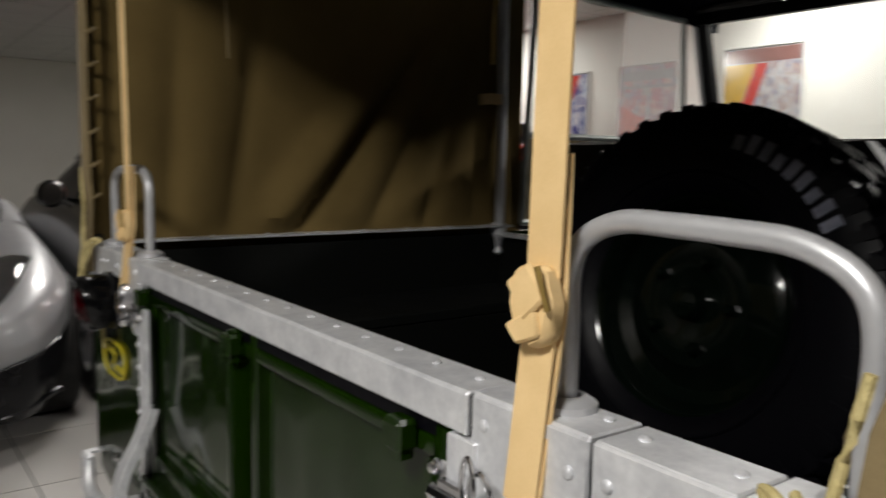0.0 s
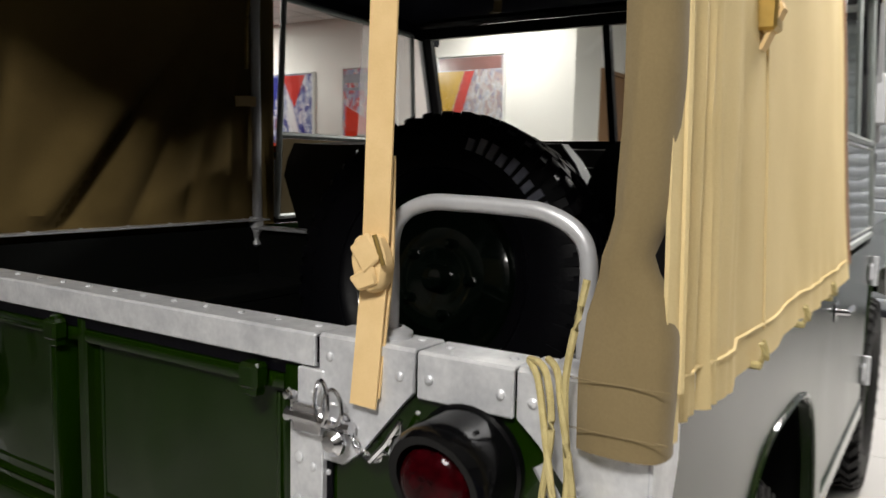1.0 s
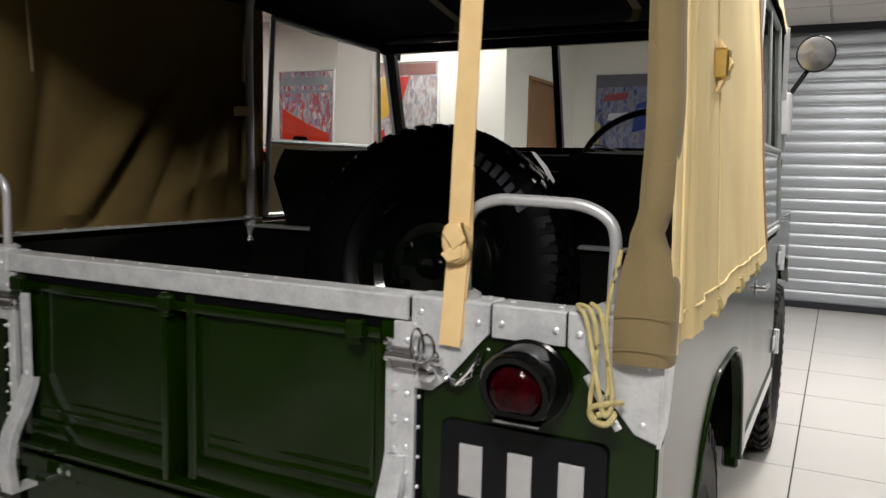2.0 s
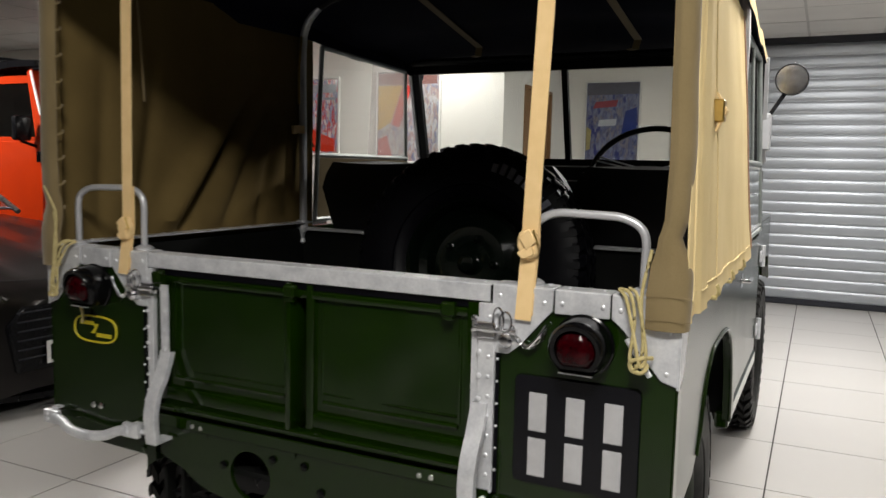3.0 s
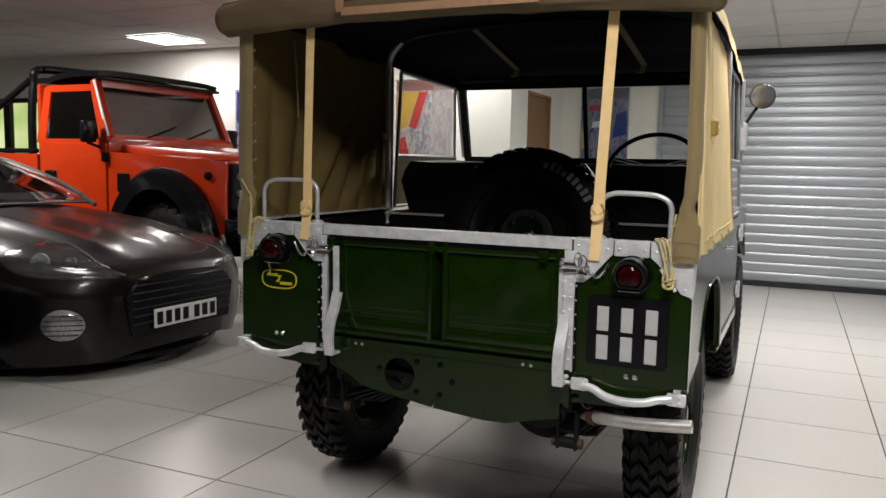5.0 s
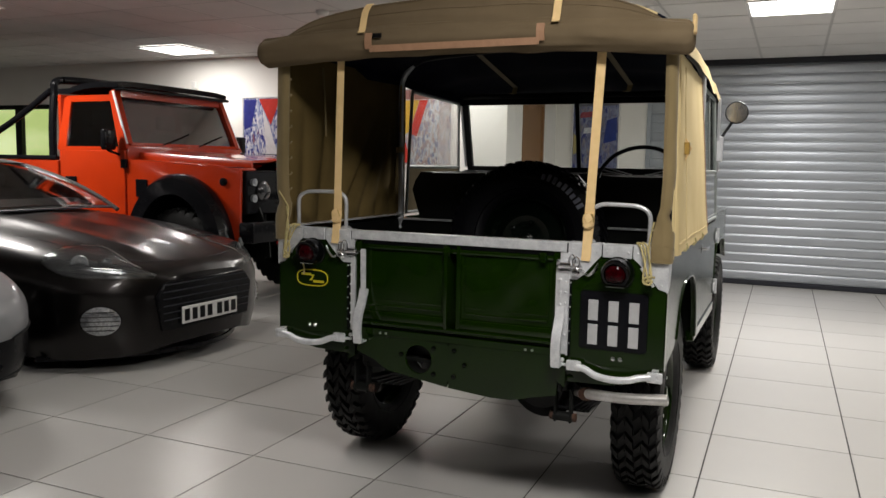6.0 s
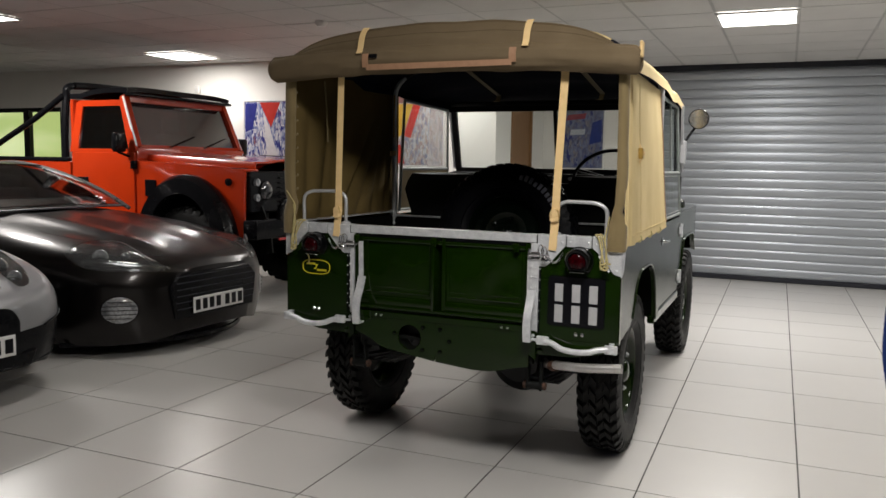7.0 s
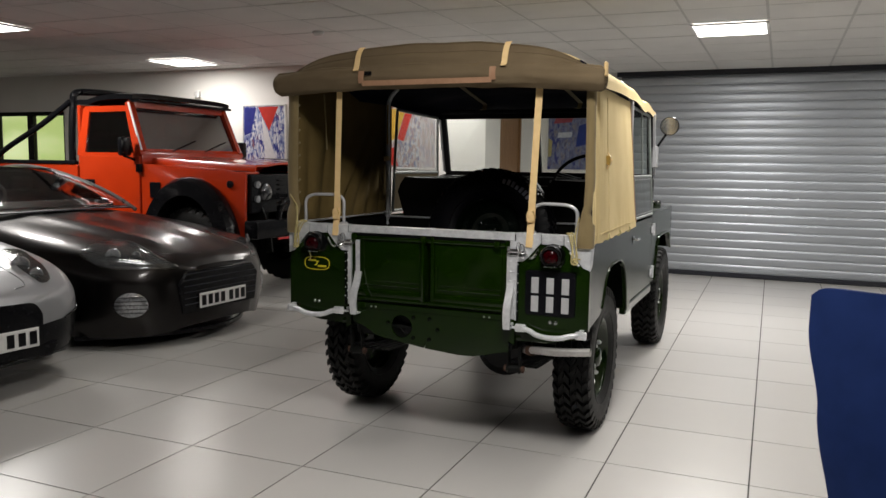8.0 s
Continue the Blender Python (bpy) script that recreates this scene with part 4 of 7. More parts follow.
prism(bm, [(-0.26, 0.513), (-0.26, 0.664), (-0.41, 0.664), (-0.41, 0.580), (-0.33, 0.550), (-0.29, 0.524)], -0.004, 0.006)
prism(bm, [(-0.01, 0.664), (0.41, 0.664), (0.41, 0.505), (0.34, 0.490), (0.24, 0.464), (0.16, 0.462), (-0.01, 0.476)], -0.004, 0.006)
box(bm, -0.41, 0.41, -0.010, -0.004, 0.648, 0.676, 0.002)
cross = part("cross_member", bm, M_GREEN, car, "green painted rear cross member")
part("cross_member_back", box(M(), -0.41, 0.41, 0.06, 0.075, 0.50, 0.675), M_BLACK, cross)
bm = M()
for x, z in ((-0.072, 0.622), (-0.072, 0.522), (0.012, 0.622), (0.012, 0.522), (0.055, 0.572), (-0.21, 0.585)):
    bolt(bm, x, -0.004, z, 0.0095, (0, -1, 0), 0.009)
scatter_parts("bolt", bm, M_LAMPBODY, cross)
bm = M()
tube(bm, [(-0.15, 0.05, 0.56), (-0.12, 0.03, 0.545)], 0.02, 10)
part("shaft_end", bm, M_BLACK, cross)
for sg in (-1, 1):
    bm = M()
    prism(bm, [(sg * 0.41, 0.655), (sg * 0.765, 0.628), (sg * 0.765, 0.60), (sg * 0.60, 0.565), (sg * 0.41, 0.56)], 0.002, 0.012)
    prism(bm, [(sg * 0.412, 0.66), (sg * 0.44, 0.66), (sg * 0.44, 0.54), (sg * 0.412, 0.56)], -0.012, 0.002)
    bolt(bm, sg * 0.455, 0.002, 0.575, 0.014, (0, -1, 0), 0.006)
    part("outrigger_plate", bm, M_GREEN, car)
    bm = M()
    tube(bm, [(sg * 0.425, -0.014, 0.625), (sg * 0.46, -0.020, 0.624)], 0.006, 8)
    bolt(bm, sg * 0.43, -0.012, 0.640, 0.008, (0, -1, 0), 0.01)
    part("bolt", bm, M_GALV, car)

# registration plate with plain bars in place of the characters
corners = [(0.602 + sx * 0.104 + 0.012 * math.cos(a), 0.7915 + sz * 0.0895 + 0.012 * math.sin(a)) for sx, sz, a0 in ((1, 1, 0), (-1, 1, 90), (-1, -1, 180), (1, -1, 270)) for a in (radians(a0), radians(a0 + 30), radians(a0 + 60), radians(a0 + 90))]
plate = part("registration_plate", prism(M(), corners, -0.006, 0.0, bev=0.0012), M_PLATE, car, "black plate with silver bars")
for r, z in enumerate((0.826, 0.741)):
    for k in range(3):
        xc = 0.602 + (k - 1) * 0.070
        bmc = box(M(), xc - 0.017, xc + 0.017, -0.0085, -0.0058, z - 0.036, z + 0.036, 0.001)
        part("bar", bmc, M_SILVER, plate)
# oval badge: yellow ring and plain bars
bm = M()
pts = [(-0.616 + 0.072 * math.copysign(abs(math.cos(a)) ** 0.6, math.cos(a)), -0.004, 0.853 + 0.032 * math.copysign(abs(math.sin(a)) ** 0.75, math.sin(a))) for a in np.linspace(0, 2 * math.pi, 40, endpoint=False)]
tube(bm, pts, 0.0028, 6, closed=True, up=(0, 1, 0))
badge = part("badge", bm, M_YELLOW, car, "small oval badge with a yellow rim")
bm = M()
prism(bm, [(p[0], p[2]) for p in pts], -0.003, 0.0)
part("badge_plate", bm, M_GREEN, badge)
bm = M()
for x0, x1, z0, z1 in ((-0.668, -0.622, 0.862, 0.872), (-0.612, -0.562, 0.834, 0.844)):
    box(bm, x0, x1, -0.005, -0.003, z0, z1)
prism(bm, [(-0.622, 0.866), (-0.606, 0.866), (-0.618, 0.842), (-0.632, 0.842), (-0.618, 0.855)], -0.005, -0.003)
scatter_parts("badge_bar", bm, M_YELLOW, badge)

# underside: exhaust, axle, springs, shackle, chassis rails
bm = M()
sweep(bm, smooth_path([(0.38, 0.30, 0.47), (0.46, 0.10, 0.50), (0.54, 0.0, 0.525), (0.66, -0.03, 0.535), (0.80, -0.035, 0.55)], 6), ring(0.019, 14, 0.0185), caps=False)
sweep(bm, smooth_path([(0.54, 0.0, 0.525), (0.66, -0.03, 0.535), (0.80, -0.035, 0.55)], 6), ring(0.0165, 14, 0.016), caps=False)
pipe = part("tail_pipe", bm, M_PIPE, car, "dull grey steel tail pipe")
part("pipe_clamp", sweep(M(), [(0.500, 0.040, 0.512), (0.525, 0.015, 0.520)], ring(0.024, 14)), M_RUST, pipe, "rusty brown pipe clamp")
bm = M()
tube(bm, [(-0.60, 0.62, 0.375), (0.60, 0.62, 0.375)], 0.042, 14)
lathe(bm, [(0.0, -0.13), (0.10, -0.11), (0.15, -0.05), (0.155, 0.05), (0.10, 0.11), (0, 0.13)], Matrix.Translation((0.20, 0.62, 0.385)) @ Euler((radians(90), 0, 0)).to_matrix().to_4x4(), 24)
part("rear_axle", bm, M_BLACK, car)
for sg in (-1, 1):
    bm = M()
    for k in range(5):
        z = 0.335 + 0.012 * k
        L = 0.55 - 0.07 * (4 - k)
        strip(bm, smooth_path([(sg * 0.42, 0.62 - L, z + 0.06 * (L / 0.55) ** 2), (sg * 0.42, 0.62, z), (sg * 0.42, 0.62 + L, z + 0.06 * (L / 0.55) ** 2)], 5), 0.06, 0.008)
    part("leaf_spring", bm, M_BLACK, car)
    bm = M()
    for dx in (-0.028, 0.028):
        box(bm, sg * 0.42 + dx - 0.005, sg * 0.42 + dx + 0.005, 0.05, 0.085, 0.39, 0.52, 0.003)
    tube(bm, [(sg * 0.42 - 0.036, 0.067, 0.410), (sg * 0.42 + 0.036, 0.067, 0.410)], 0.018, 12)
    # near-black colour stands for the shade the shackle hangs in
    shk = part("spring_shackle", bm, M_NEAR_BLACK, car)
    bm = M()
    for dx in (-0.040, 0.040):
        lathe(bm, [(0.017, -0.008), (0.017, 0.008), (0, 0.010)], Matrix.Translation((sg * 0.42 + dx, 0.067, 0.410)) @ Euler((0, radians(90), 0)).to_matrix().to_4x4(), 8)
    scatter_parts("shackle_nut", bm, M_RUST, shk)
    bm = M()
    box(bm, *sorted((sg * 0.36, sg * 0.43)), 0.08, 3.2, 0.50, 0.60, 0.004)
    part("chassis_rail", bm, M_BLACK, car)
bm = M()
box(bm, -0.40, 0.40, 1.2, 2.9, 0.40, 0.5, 0.03)
part("underbody", bm, M_BLACK, car)

# road wheels
rot_r = Euler((0, radians(90), 0)).to_matrix().to_4x4()
rot_l = Euler((0, radians(-90), 0)).to_matrix().to_4x4()
WX, WR = 0.642, 0.372
w0 = make_wheel("wheel", car, Matrix.Translation((WX, 0.62, WR + 0.003)) @ rot_r, M_GREEN)
for sg, y, a in ((-1, 0.62, 20), (1, 2.83, 40), (-1, 2.83, 7)):
    copy_thing(w0, Matrix.Translation((sg * (WX - (0.005 if y > 2 else 0.0)), y, WR + 0.003)) @ (rot_r if sg > 0 else rot_l) @ pose(0, 0, 0, 0, 0, a))

# cab: sills, doors, front wings, bonnet, bulkhead
for sg in (-1, 1):
    a, b = sorted((sg * 0.745, sg * 0.768))
    dr = part("door", prism(M(), [(1.075, 0.60), (1.845, 0.60), (1.845, 1.040), (1.075, 1.040)], a, b, "x", 0.004), M_SIDE, car)
    a, b = sorted((sg * 0.735, sg * 0.772))
    part("sill", box(M(), a, b, 0.96, 1.87, 0.545, 0.595, 0.006), M_GREEN, car)
    bm = M()
    tube(bm, [(sg * 0.768, 1.14, 0.95), (sg * 0.790, 1.14, 0.95), (sg * 0.792, 1.22, 0.95)], 0.007, 8)
    box(bm, *sorted((sg * 0.768, sg * 0.772)), 1.12, 1.17, 0.93, 0.97, 0.002)
    part("door_handle", bm, M_CHROME, dr, "small bright door handle")
    for z in (0.68, 0.96):
        bm = M()
        tube(bm, [(sg * 0.778, 1.862, z - 0.04), (sg * 0.778, 1.862, z + 0.04)], 0.010, 8)
        box(bm, *sorted((sg * 0.770, sg * 0.776)), 1.80, 1.92, z - 0.022, z + 0.022, 0.003)
        part("door_hinge", bm, M_GALV, dr, "galvanised door hinge")
    # detachable door top: frame with two panes
    lean = 0.030
    def dtx(z):
        return sg * (0.762 - lean * (z - 1.05) / 0.65)
    y0, y1, yt = 1.125, 1.845, 1.765
    bm = M()
    sheet(bm, lambda u, v: (dtx(1.07 + 0.225 * v), y0 + 0.012 + (y1 - y0 - 0.03) * u, 1.07 + 0.225 * v), 4, 2, 0.006)
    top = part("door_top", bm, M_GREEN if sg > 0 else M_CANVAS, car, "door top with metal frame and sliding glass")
    def post(y0, z0, y1, z1, r=0.0095):
        part("frame_bar", tube(M(), [(dtx(z0), y0, z0), (dtx(z1), y1, z1)], r, 8), M_DOORFRAME, top)
    post(y0, 1.06, y0, 1.70)
    post(y1, 1.06, yt, 1.685)
    post(y0, 1.70, yt, 1.685)
    post(y0, 1.305, y1 - 0.02, 1.305)
    post(y0, 1.062, y1, 1.062)
    if sg > 0:
        post(y0 + 0.36, 1.305, y0 + 0.36, 1.695, 0.006)
    bm = M()
    for k in range(12):
        bolt(bm, dtx(1.29) + sg * 0.004, y0 + 0.03 + 0.06 * k, 1.288, 0.004, (sg, 0, 0))
        bolt(bm, dtx(1.08) + sg * 0.004, y0 + 0.03 + 0.06 * k, 1.082, 0.004, (sg, 0, 0))
    scatter_parts("rivet", bm, M_ALU, top)
    for a, b in ((y0 + 0.01, y0 + 0.355), (y0 + 0.365, yt - 0.005)):
        bm = M()
        sheet(bm, lambda u, v: (dtx(1.31 + 0.375 * v), a + (b - a) * u + (0.045 * (1 - v) if b > 1.6 else 0.0) * u, 1.315 + 0.372 * v), 2, 2, 0.004)
        g = part("pane", bm, M_HAZE if sg < 0 and b > 1.6 else M_GLASS, top)
        g.visible_shadow = False
    # front wing
    HF = 0.718
    a, b = sorted((sg * (HF - 0.02), sg * HF))
    pts = [(1.885, 0.56), (2.36, 0.56), (2.40, 0.70), (2.47, 0.81), (2.56, 0.86), (3.02, 0.86), (3.10, 0.80), (3.20, 0.72), (3.24, 0.72), (3.24, 1.045), (1.885, 1.045)]
    wing = part("front_wing", prism(M(), pts, a, b, "x"), M_SIDE, car)
    a, b = sorted((sg * 0.42, sg * (HF + 0.002)))
    part("wing_top", box(M(), a, b, 1.885, 3.25, 1.045, 1.058, 0.006, 2), M_GREEN, wing)
    a, b = sorted((sg * 0.42, sg * HF))
    part("wing_front", box(M(), a, b, 3.24, 3.252, 0.72, 1.045), M_GREEN, wing)
    bm = M()
    tube(bm, smooth_path([(sg * (HF + 0.004), y, z) for y, z in pts[1:8]], 4), 0.008, 8)
    part("wheel_arch_lip", bm, M_GREEN, wing)
    bm = M()
    lathe(bm, [(0.032, 0), (0.034, 0.02), (0.028, 0.04), (0, 0.045)], Matrix.Translation((sg * 0.62, 3.1, 1.058)), 16)
    part("side_lamp", bm, M_CHROME, wing, "small bright side lamp")
# mirror on a bent arm beside the windscreen, driver's side
bm = M()
mm = Matrix.Translation((0.834, 1.99, 1.632)) @ Vector((0.03, -1, -0.05)).to_track_quat("Z", "Y").to_matrix().to_4x4()
lathe(bm, [(0.0, -0.036), (0.033, -0.027), (0.056, -0.007), (0.061, 0.0), (0.060, 0.006), (0.056, 0.006)], mm, 32)
mir = part("wing_mirror", bm, M_PLASTIC, car, "round black-backed mirror on a bent arm")
part("mirror_glass", lathe(M(), [(0.056, 0.004), (0.030, 0.0046), (0, 0.0048)], mm, 32), M_CHROME, mir, "reflecting glass")
bm = M()
tube(bm, smooth_path([(0.834, 2.02, 1.617), (0.805, 2.00, 1.57), (0.768, 1.95, 1.50), (0.757, 1.92, 1.46)], 5), 0.008, 8)
part("arm", bm, M_PLASTIC, mir)
bm = M()
box(bm, 0.74, 0.775, 1.90, 1.955, 1.36, 1.50, 0.006)
part("mirror_bracket", bm, M_ALU, mir, "bright bracket")

bm = M()
box(bm, -0.43, 0.43, 1.96, 3.22, 1.06, 1.13, 0.02, 2)
part("bonnet", bm, M_GREEN, car)
bm = M()
box(bm, -0.755, 0.755, 1.90, 1.955, 0.56, 1.29, 0.01)
box(bm, -0.735, 0.735, 1.80, 1.90, 1.18, 1.285, 0.012, 2)
box(bm, -0.735, 0.735, 1.78, 1.90, 1.10, 1.12, 0.006)
part("bulkhead", bm, M_VINYL, car, "black bulkhead and dash")
bm = M()
tube(bm, [(-0.70, 1.797, 1.225), (0.70, 1.797, 1.225)], 0.003, 6)
for x in (0.10, 0.16, 0.42, 0.50):
    lathe(bm, [(0.012, 0), (0.012, 0.02), (0, 0.022)], Matrix.Translation((x, 1.80, 1.255)) @ Euler((radians(90), 0, 0)).to_matrix().to_4x4(), 10)
part("dash_trim", bm, M_ALU, car, "thin bright dash trim and knobs")
part("cab_floor", box(M(), -0.74, 0.74, 1.06, 1.90, 0.56, 0.58), M_BLACK, car)

# windscreen: frame, middle bar, two panes
WY0, WY1, WZB, WZT = 1.965, 1.860, 1.308, 1.700
fr = M()
def wsp(x, v):
    return (x, WY0 + (WY1 - WY0) * v, WZB + (WZT - WZB) * v)
sweep(fr, [wsp(-0.745, -0.02), wsp(0.745, -0.02)], [(-0.012, -0.016), (0.012, -0.016), (0.012, 0.016), (-0.012, 0.016)])
ws = part("windscreen", fr, M_BLACK, car, "split windscreen in a dark frame")
for x, r in ((-0.730, 0.020), (0.725, 0.020), (-0.03, 0.012)):
    part("frame_bar", sweep(M(), [wsp(x, 0), wsp(x, 1)], [(-r, -0.012), (r, -0.012), (r, 0.012), (-r, 0.012)], (0, 1, 0)), M_BLACK, ws)
part("frame_bar", sweep(M(), [wsp(-0.745, 1.0), wsp(0.745, 1.0)], [(-0.012, -0.018), (0.012, -0.018), (0.012, 0.018), (-0.012, 0.018)]), M_BLACK, ws)
for x in (-0.752, 0.752):
    bm = sweep(M(), [wsp(x, 0.02), wsp(x, 1.0)], [(-0.007, -0.02), (0.007, -0.02), (0.007, 0.012), (-0.007, 0.012)], (0, 1, 0))
    part("edge_strip", bm, M_ALU, ws, "grey metal edge")
for a, b in ((-0.710, -0.042), (-0.018, 0.705)):
    bm = M()
    sheet(bm, lambda u, v: wsp(a + (b - a) * u, 0.03 + 0.94 * v), 1, 1, 0.004)
    g = part("pane", bm, M_GLASS, ws)
    g.visible_shadow = False

# seats with black cushions
for sx0 in (-0.48, 0.0, 0.48):
    bm = M()
    box(bm, sx0 - 0.215, sx0 + 0.215, 1.16, 1.60, 0.80, 0.90, 0.035, 3)
    st = part("seat", bm, M_VINYL, car, "black vinyl seat")
    bm = M()
    def back(u, v, sx0=sx0):
        w = 0.168 + 0.065 * min(1.0, v / 0.75)
        k = 1 - 0.25 * max(0.0, v - 0.8) / 0.2
        return (sx0 + (2 * u - 1) * w * k, 1.17 - 0.06 * v + 0.02 * (2 * u - 1) ** 2, 0.92 + 0.36 * v)
    sheet(bm, back, 8, 8, 0.07)
    part("backrest", bm, M_VINYL, st)
# steering wheel and column
bm = M()
sm = Matrix.Translation((0.385, 1.60, 1.265)) @ Vector((0, -0.78, 0.62)).to_track_quat("Z", "Y").to_matrix().to_4x4()
tube(bm, [sm @ Vector((0.215 * math.cos(a), 0.215 * math.sin(a), 0)) for a in np.linspace(0, 2 * math.pi, 48, endpoint=False)], 0.011, 8, closed=True, up=(0, 0.78, -0.62))
sw = part("steering_wheel", bm, M_BLACK, car, "thin-rimmed black steering wheel")
bm = M()
lathe(bm, [(0.0, 0.02), (0.035, 0.018), (0.04, 0.0), (0.03, -0.05), (0.02, -0.35), (0, -0.35)], sm, 16)
part("hub_and_column", bm, M_BLACK, sw)
bm = M()
for a in (0.3, 2.84, 4.71):
    for da in (-0.05, 0.05):
        tube(bm, [sm @ Vector((0.03 * math.cos(a + da * 4), 0.03 * math.sin(a + da * 4), 0.005)), sm @ Vector((0.213 * math.cos(a + da), 0.213 * math.sin(a + da), 0))], 0.003, 6)
part("spokes", bm, M_ALU, sw)
bm = M()
tube(bm, smooth_path([(0.52, 1.52, 0.95), (0.535, 1.50, 1.08), (0.50, 1.50, 1.17)], 4), 0.009, 8)
tube(bm, smooth_path([(0.56, 1.40, 0.92), (0.585, 1.40, 1.05), (0.55, 1.38, 1.13)], 4), 0.007, 8)
part("levers", bm, M_CHROME, car, "bright control levers")

# ---- canvas hood ----
hoop = [(0.745, 1.03, 1.02), (0.748, 1.03, 1.35), (0.750, 1.03, 1.66), (0.735, 1.03, 1.76), (0.68, 1.03, 1.825)]
hood = part("hood_frame", tube(M(), smooth_path([(-x, y, z) for x, y, z in hoop], 6), 0.0135, 10, up=(0, 1, 0)), M_ALU, car, "bent grey tubular hood frame")
part("frame_leg", tube(M(), smooth_path(hoop, 6), 0.0135, 10, up=(0, 1, 0)), M_ALU, hood)
# same grey tube as the legs, coloured black where the roof shades it
part("cross_tube", tube(M(), smooth_path([(-0.68, 1.03, 1.825), (-0.55, 1.03, 1.858), (0, 1.03, 1.885), (0.55, 1.03, 1.858), (0.68, 1.03, 1.825)], 6), 0.0135, 10, up=(0, 1, 0)), M_BLACK, hood, "cross tube under the roof, blackened for the shade there")
for sg in (-1, 1):
    bm = M()
    lathe(bm, [(0.020, 0.03), (0.022, 0.0), (0.014, -0.012), (0.008, -0.035), (0.014, -0.05), (0, -0.06)], Matrix.Translation((sg * 0.750, 1.03, 1.034)), 12)
    part("frame_socket", bm, M_GALV, hood)
bm = M()
for sg in (-1, 1):
    tube(bm, smooth_path([(sg * 0.768, 0.008, 1.05), (sg * 0.768, 0.008, 1.62), (sg * 0.752, 0.015, 1.73), (sg * 0.69, 0.03, 1.80), (sg * 0.55, 0.03, 1.845), (0, 0.03, 1.885)], 6), 0.0125, 10, up=(0, 1, 0))
# hoop coloured black for the shade in the gap behind the flaps
part("rear_hoop", bm, M_BLACK, hood)
for x0, x1 in ((-0.33, -0.375), (0.30, 0.290)):
    bm = M()
    strip(bm, [(x0, 1.04, 1.868), (x1, 1.76, 1.775), (x1 - 0.012, 1.775, 1.742), (x1 - 0.040, 1.80, 1.742)], 0.028, 0.004)
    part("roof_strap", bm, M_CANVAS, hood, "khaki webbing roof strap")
part("header_rail", tube(M(), [(-0.74, 1.835, 1.732), (0.74, 1.835, 1.732)], 0.016, 10), M_BLACK, hood)


def fold(x, y, seed=0.0):
    """Soft folds in hanging cloth."""
    return noise.noise((x * 3.1 + seed, y * 2.3, seed)) * 0.5 + noise.noise((x * 8.0 + seed, y * 4.0, 3.0 + seed)) * 0.25


def roof_z(x, y):
    top = lerp_table(y, [(-0.1, 1.905), (0.5, 1.912), (1.05, 1.905), (1.5, 1.83), (1.97, 1.757)])
    drop = lerp_table(y, [(-0.1, 0.155), (1.05, 0.155), (1.97, 0.045)])
    a = min(1.0, abs(x) / 0.79)
    return top - drop * (0.45 * a ** 2 + 0.55 * a ** 7)


def roof(u, v):
    """Canvas roof: across the top and down to the eaves on both sides."""
    y = -0.03 + 1.99 * v
    s = 2 * u - 1
    w = lerp_table(y, [(-0.03, 0.780), (0.4, 0.776), (1.05, 0.757), (1.96, 0.742)])
    lim = 0.86
    if abs(s) < lim:
        x = w * s / lim
        return (x, y, roof_z(x, y) + 0.006 * fold(x * 1.5, y * 2))
    t = (abs(s) - lim) / (1 - lim)
    sc = 0.0015 * math.sin(y * 9.0) * t
    return (math.copysign(w + 0.005 * t, s), y, roof_z(w, y) - (0.055 + sc) * t)


bm = sheet(M(), roof, 64, 48, 0.006)
roof_ob = part("hood_roof", bm, [M_CANVAS_LIT, M_ROOF_SHADE], car, "canvas roof, lit sand tone above and shaded near-black below")
# faces turned inwards take the shaded tone
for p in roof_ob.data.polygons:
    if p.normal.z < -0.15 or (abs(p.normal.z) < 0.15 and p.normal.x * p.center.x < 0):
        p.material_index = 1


def left_curtain(u, v):
    y, z = -0.006 + 1.126 * u, 1.0 + 0.76 * v
    d = 0.027 * math.exp(-((y - 0.008) / 0.020) ** 2)
    k = math.sin(math.pi * min(1.0, 0.2 + v))
    for c, tilt, groove, ridge in ((0.16, 0.04, 0.008, 0.010), (0.31, 0.12, 0.012, 0.014), (0.595, 0.59, 0.036, 0.040), (0.745, 0.42, 0.016, 0.022), (0.86, 0.22, 0.014, 0.014), (0.97, 0.05, 0.008, 0.010)):
        yc = c + tilt * (v - 0.35)
        d += k * (ridge * math.exp(-((y - yc + 0.075) / 0.055) ** 2) - groove * math.exp(-((y - yc) / 0.024) ** 2))
    d += 0.010 * fold(y, z, 2.0)
    # the foot is tucked in behind the side capping
    return (-0.772 + d * min(1.0, max(0.0, (z - 1.045) / 0.05)), y, z)


# seen from inside, so the curtain takes the shaded canvas tone
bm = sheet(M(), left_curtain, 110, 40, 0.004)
part("side_curtain", bm, M_CANVAS_SHADED, car, "khaki canvas side curtain in a shaded tone, hanging in folds")


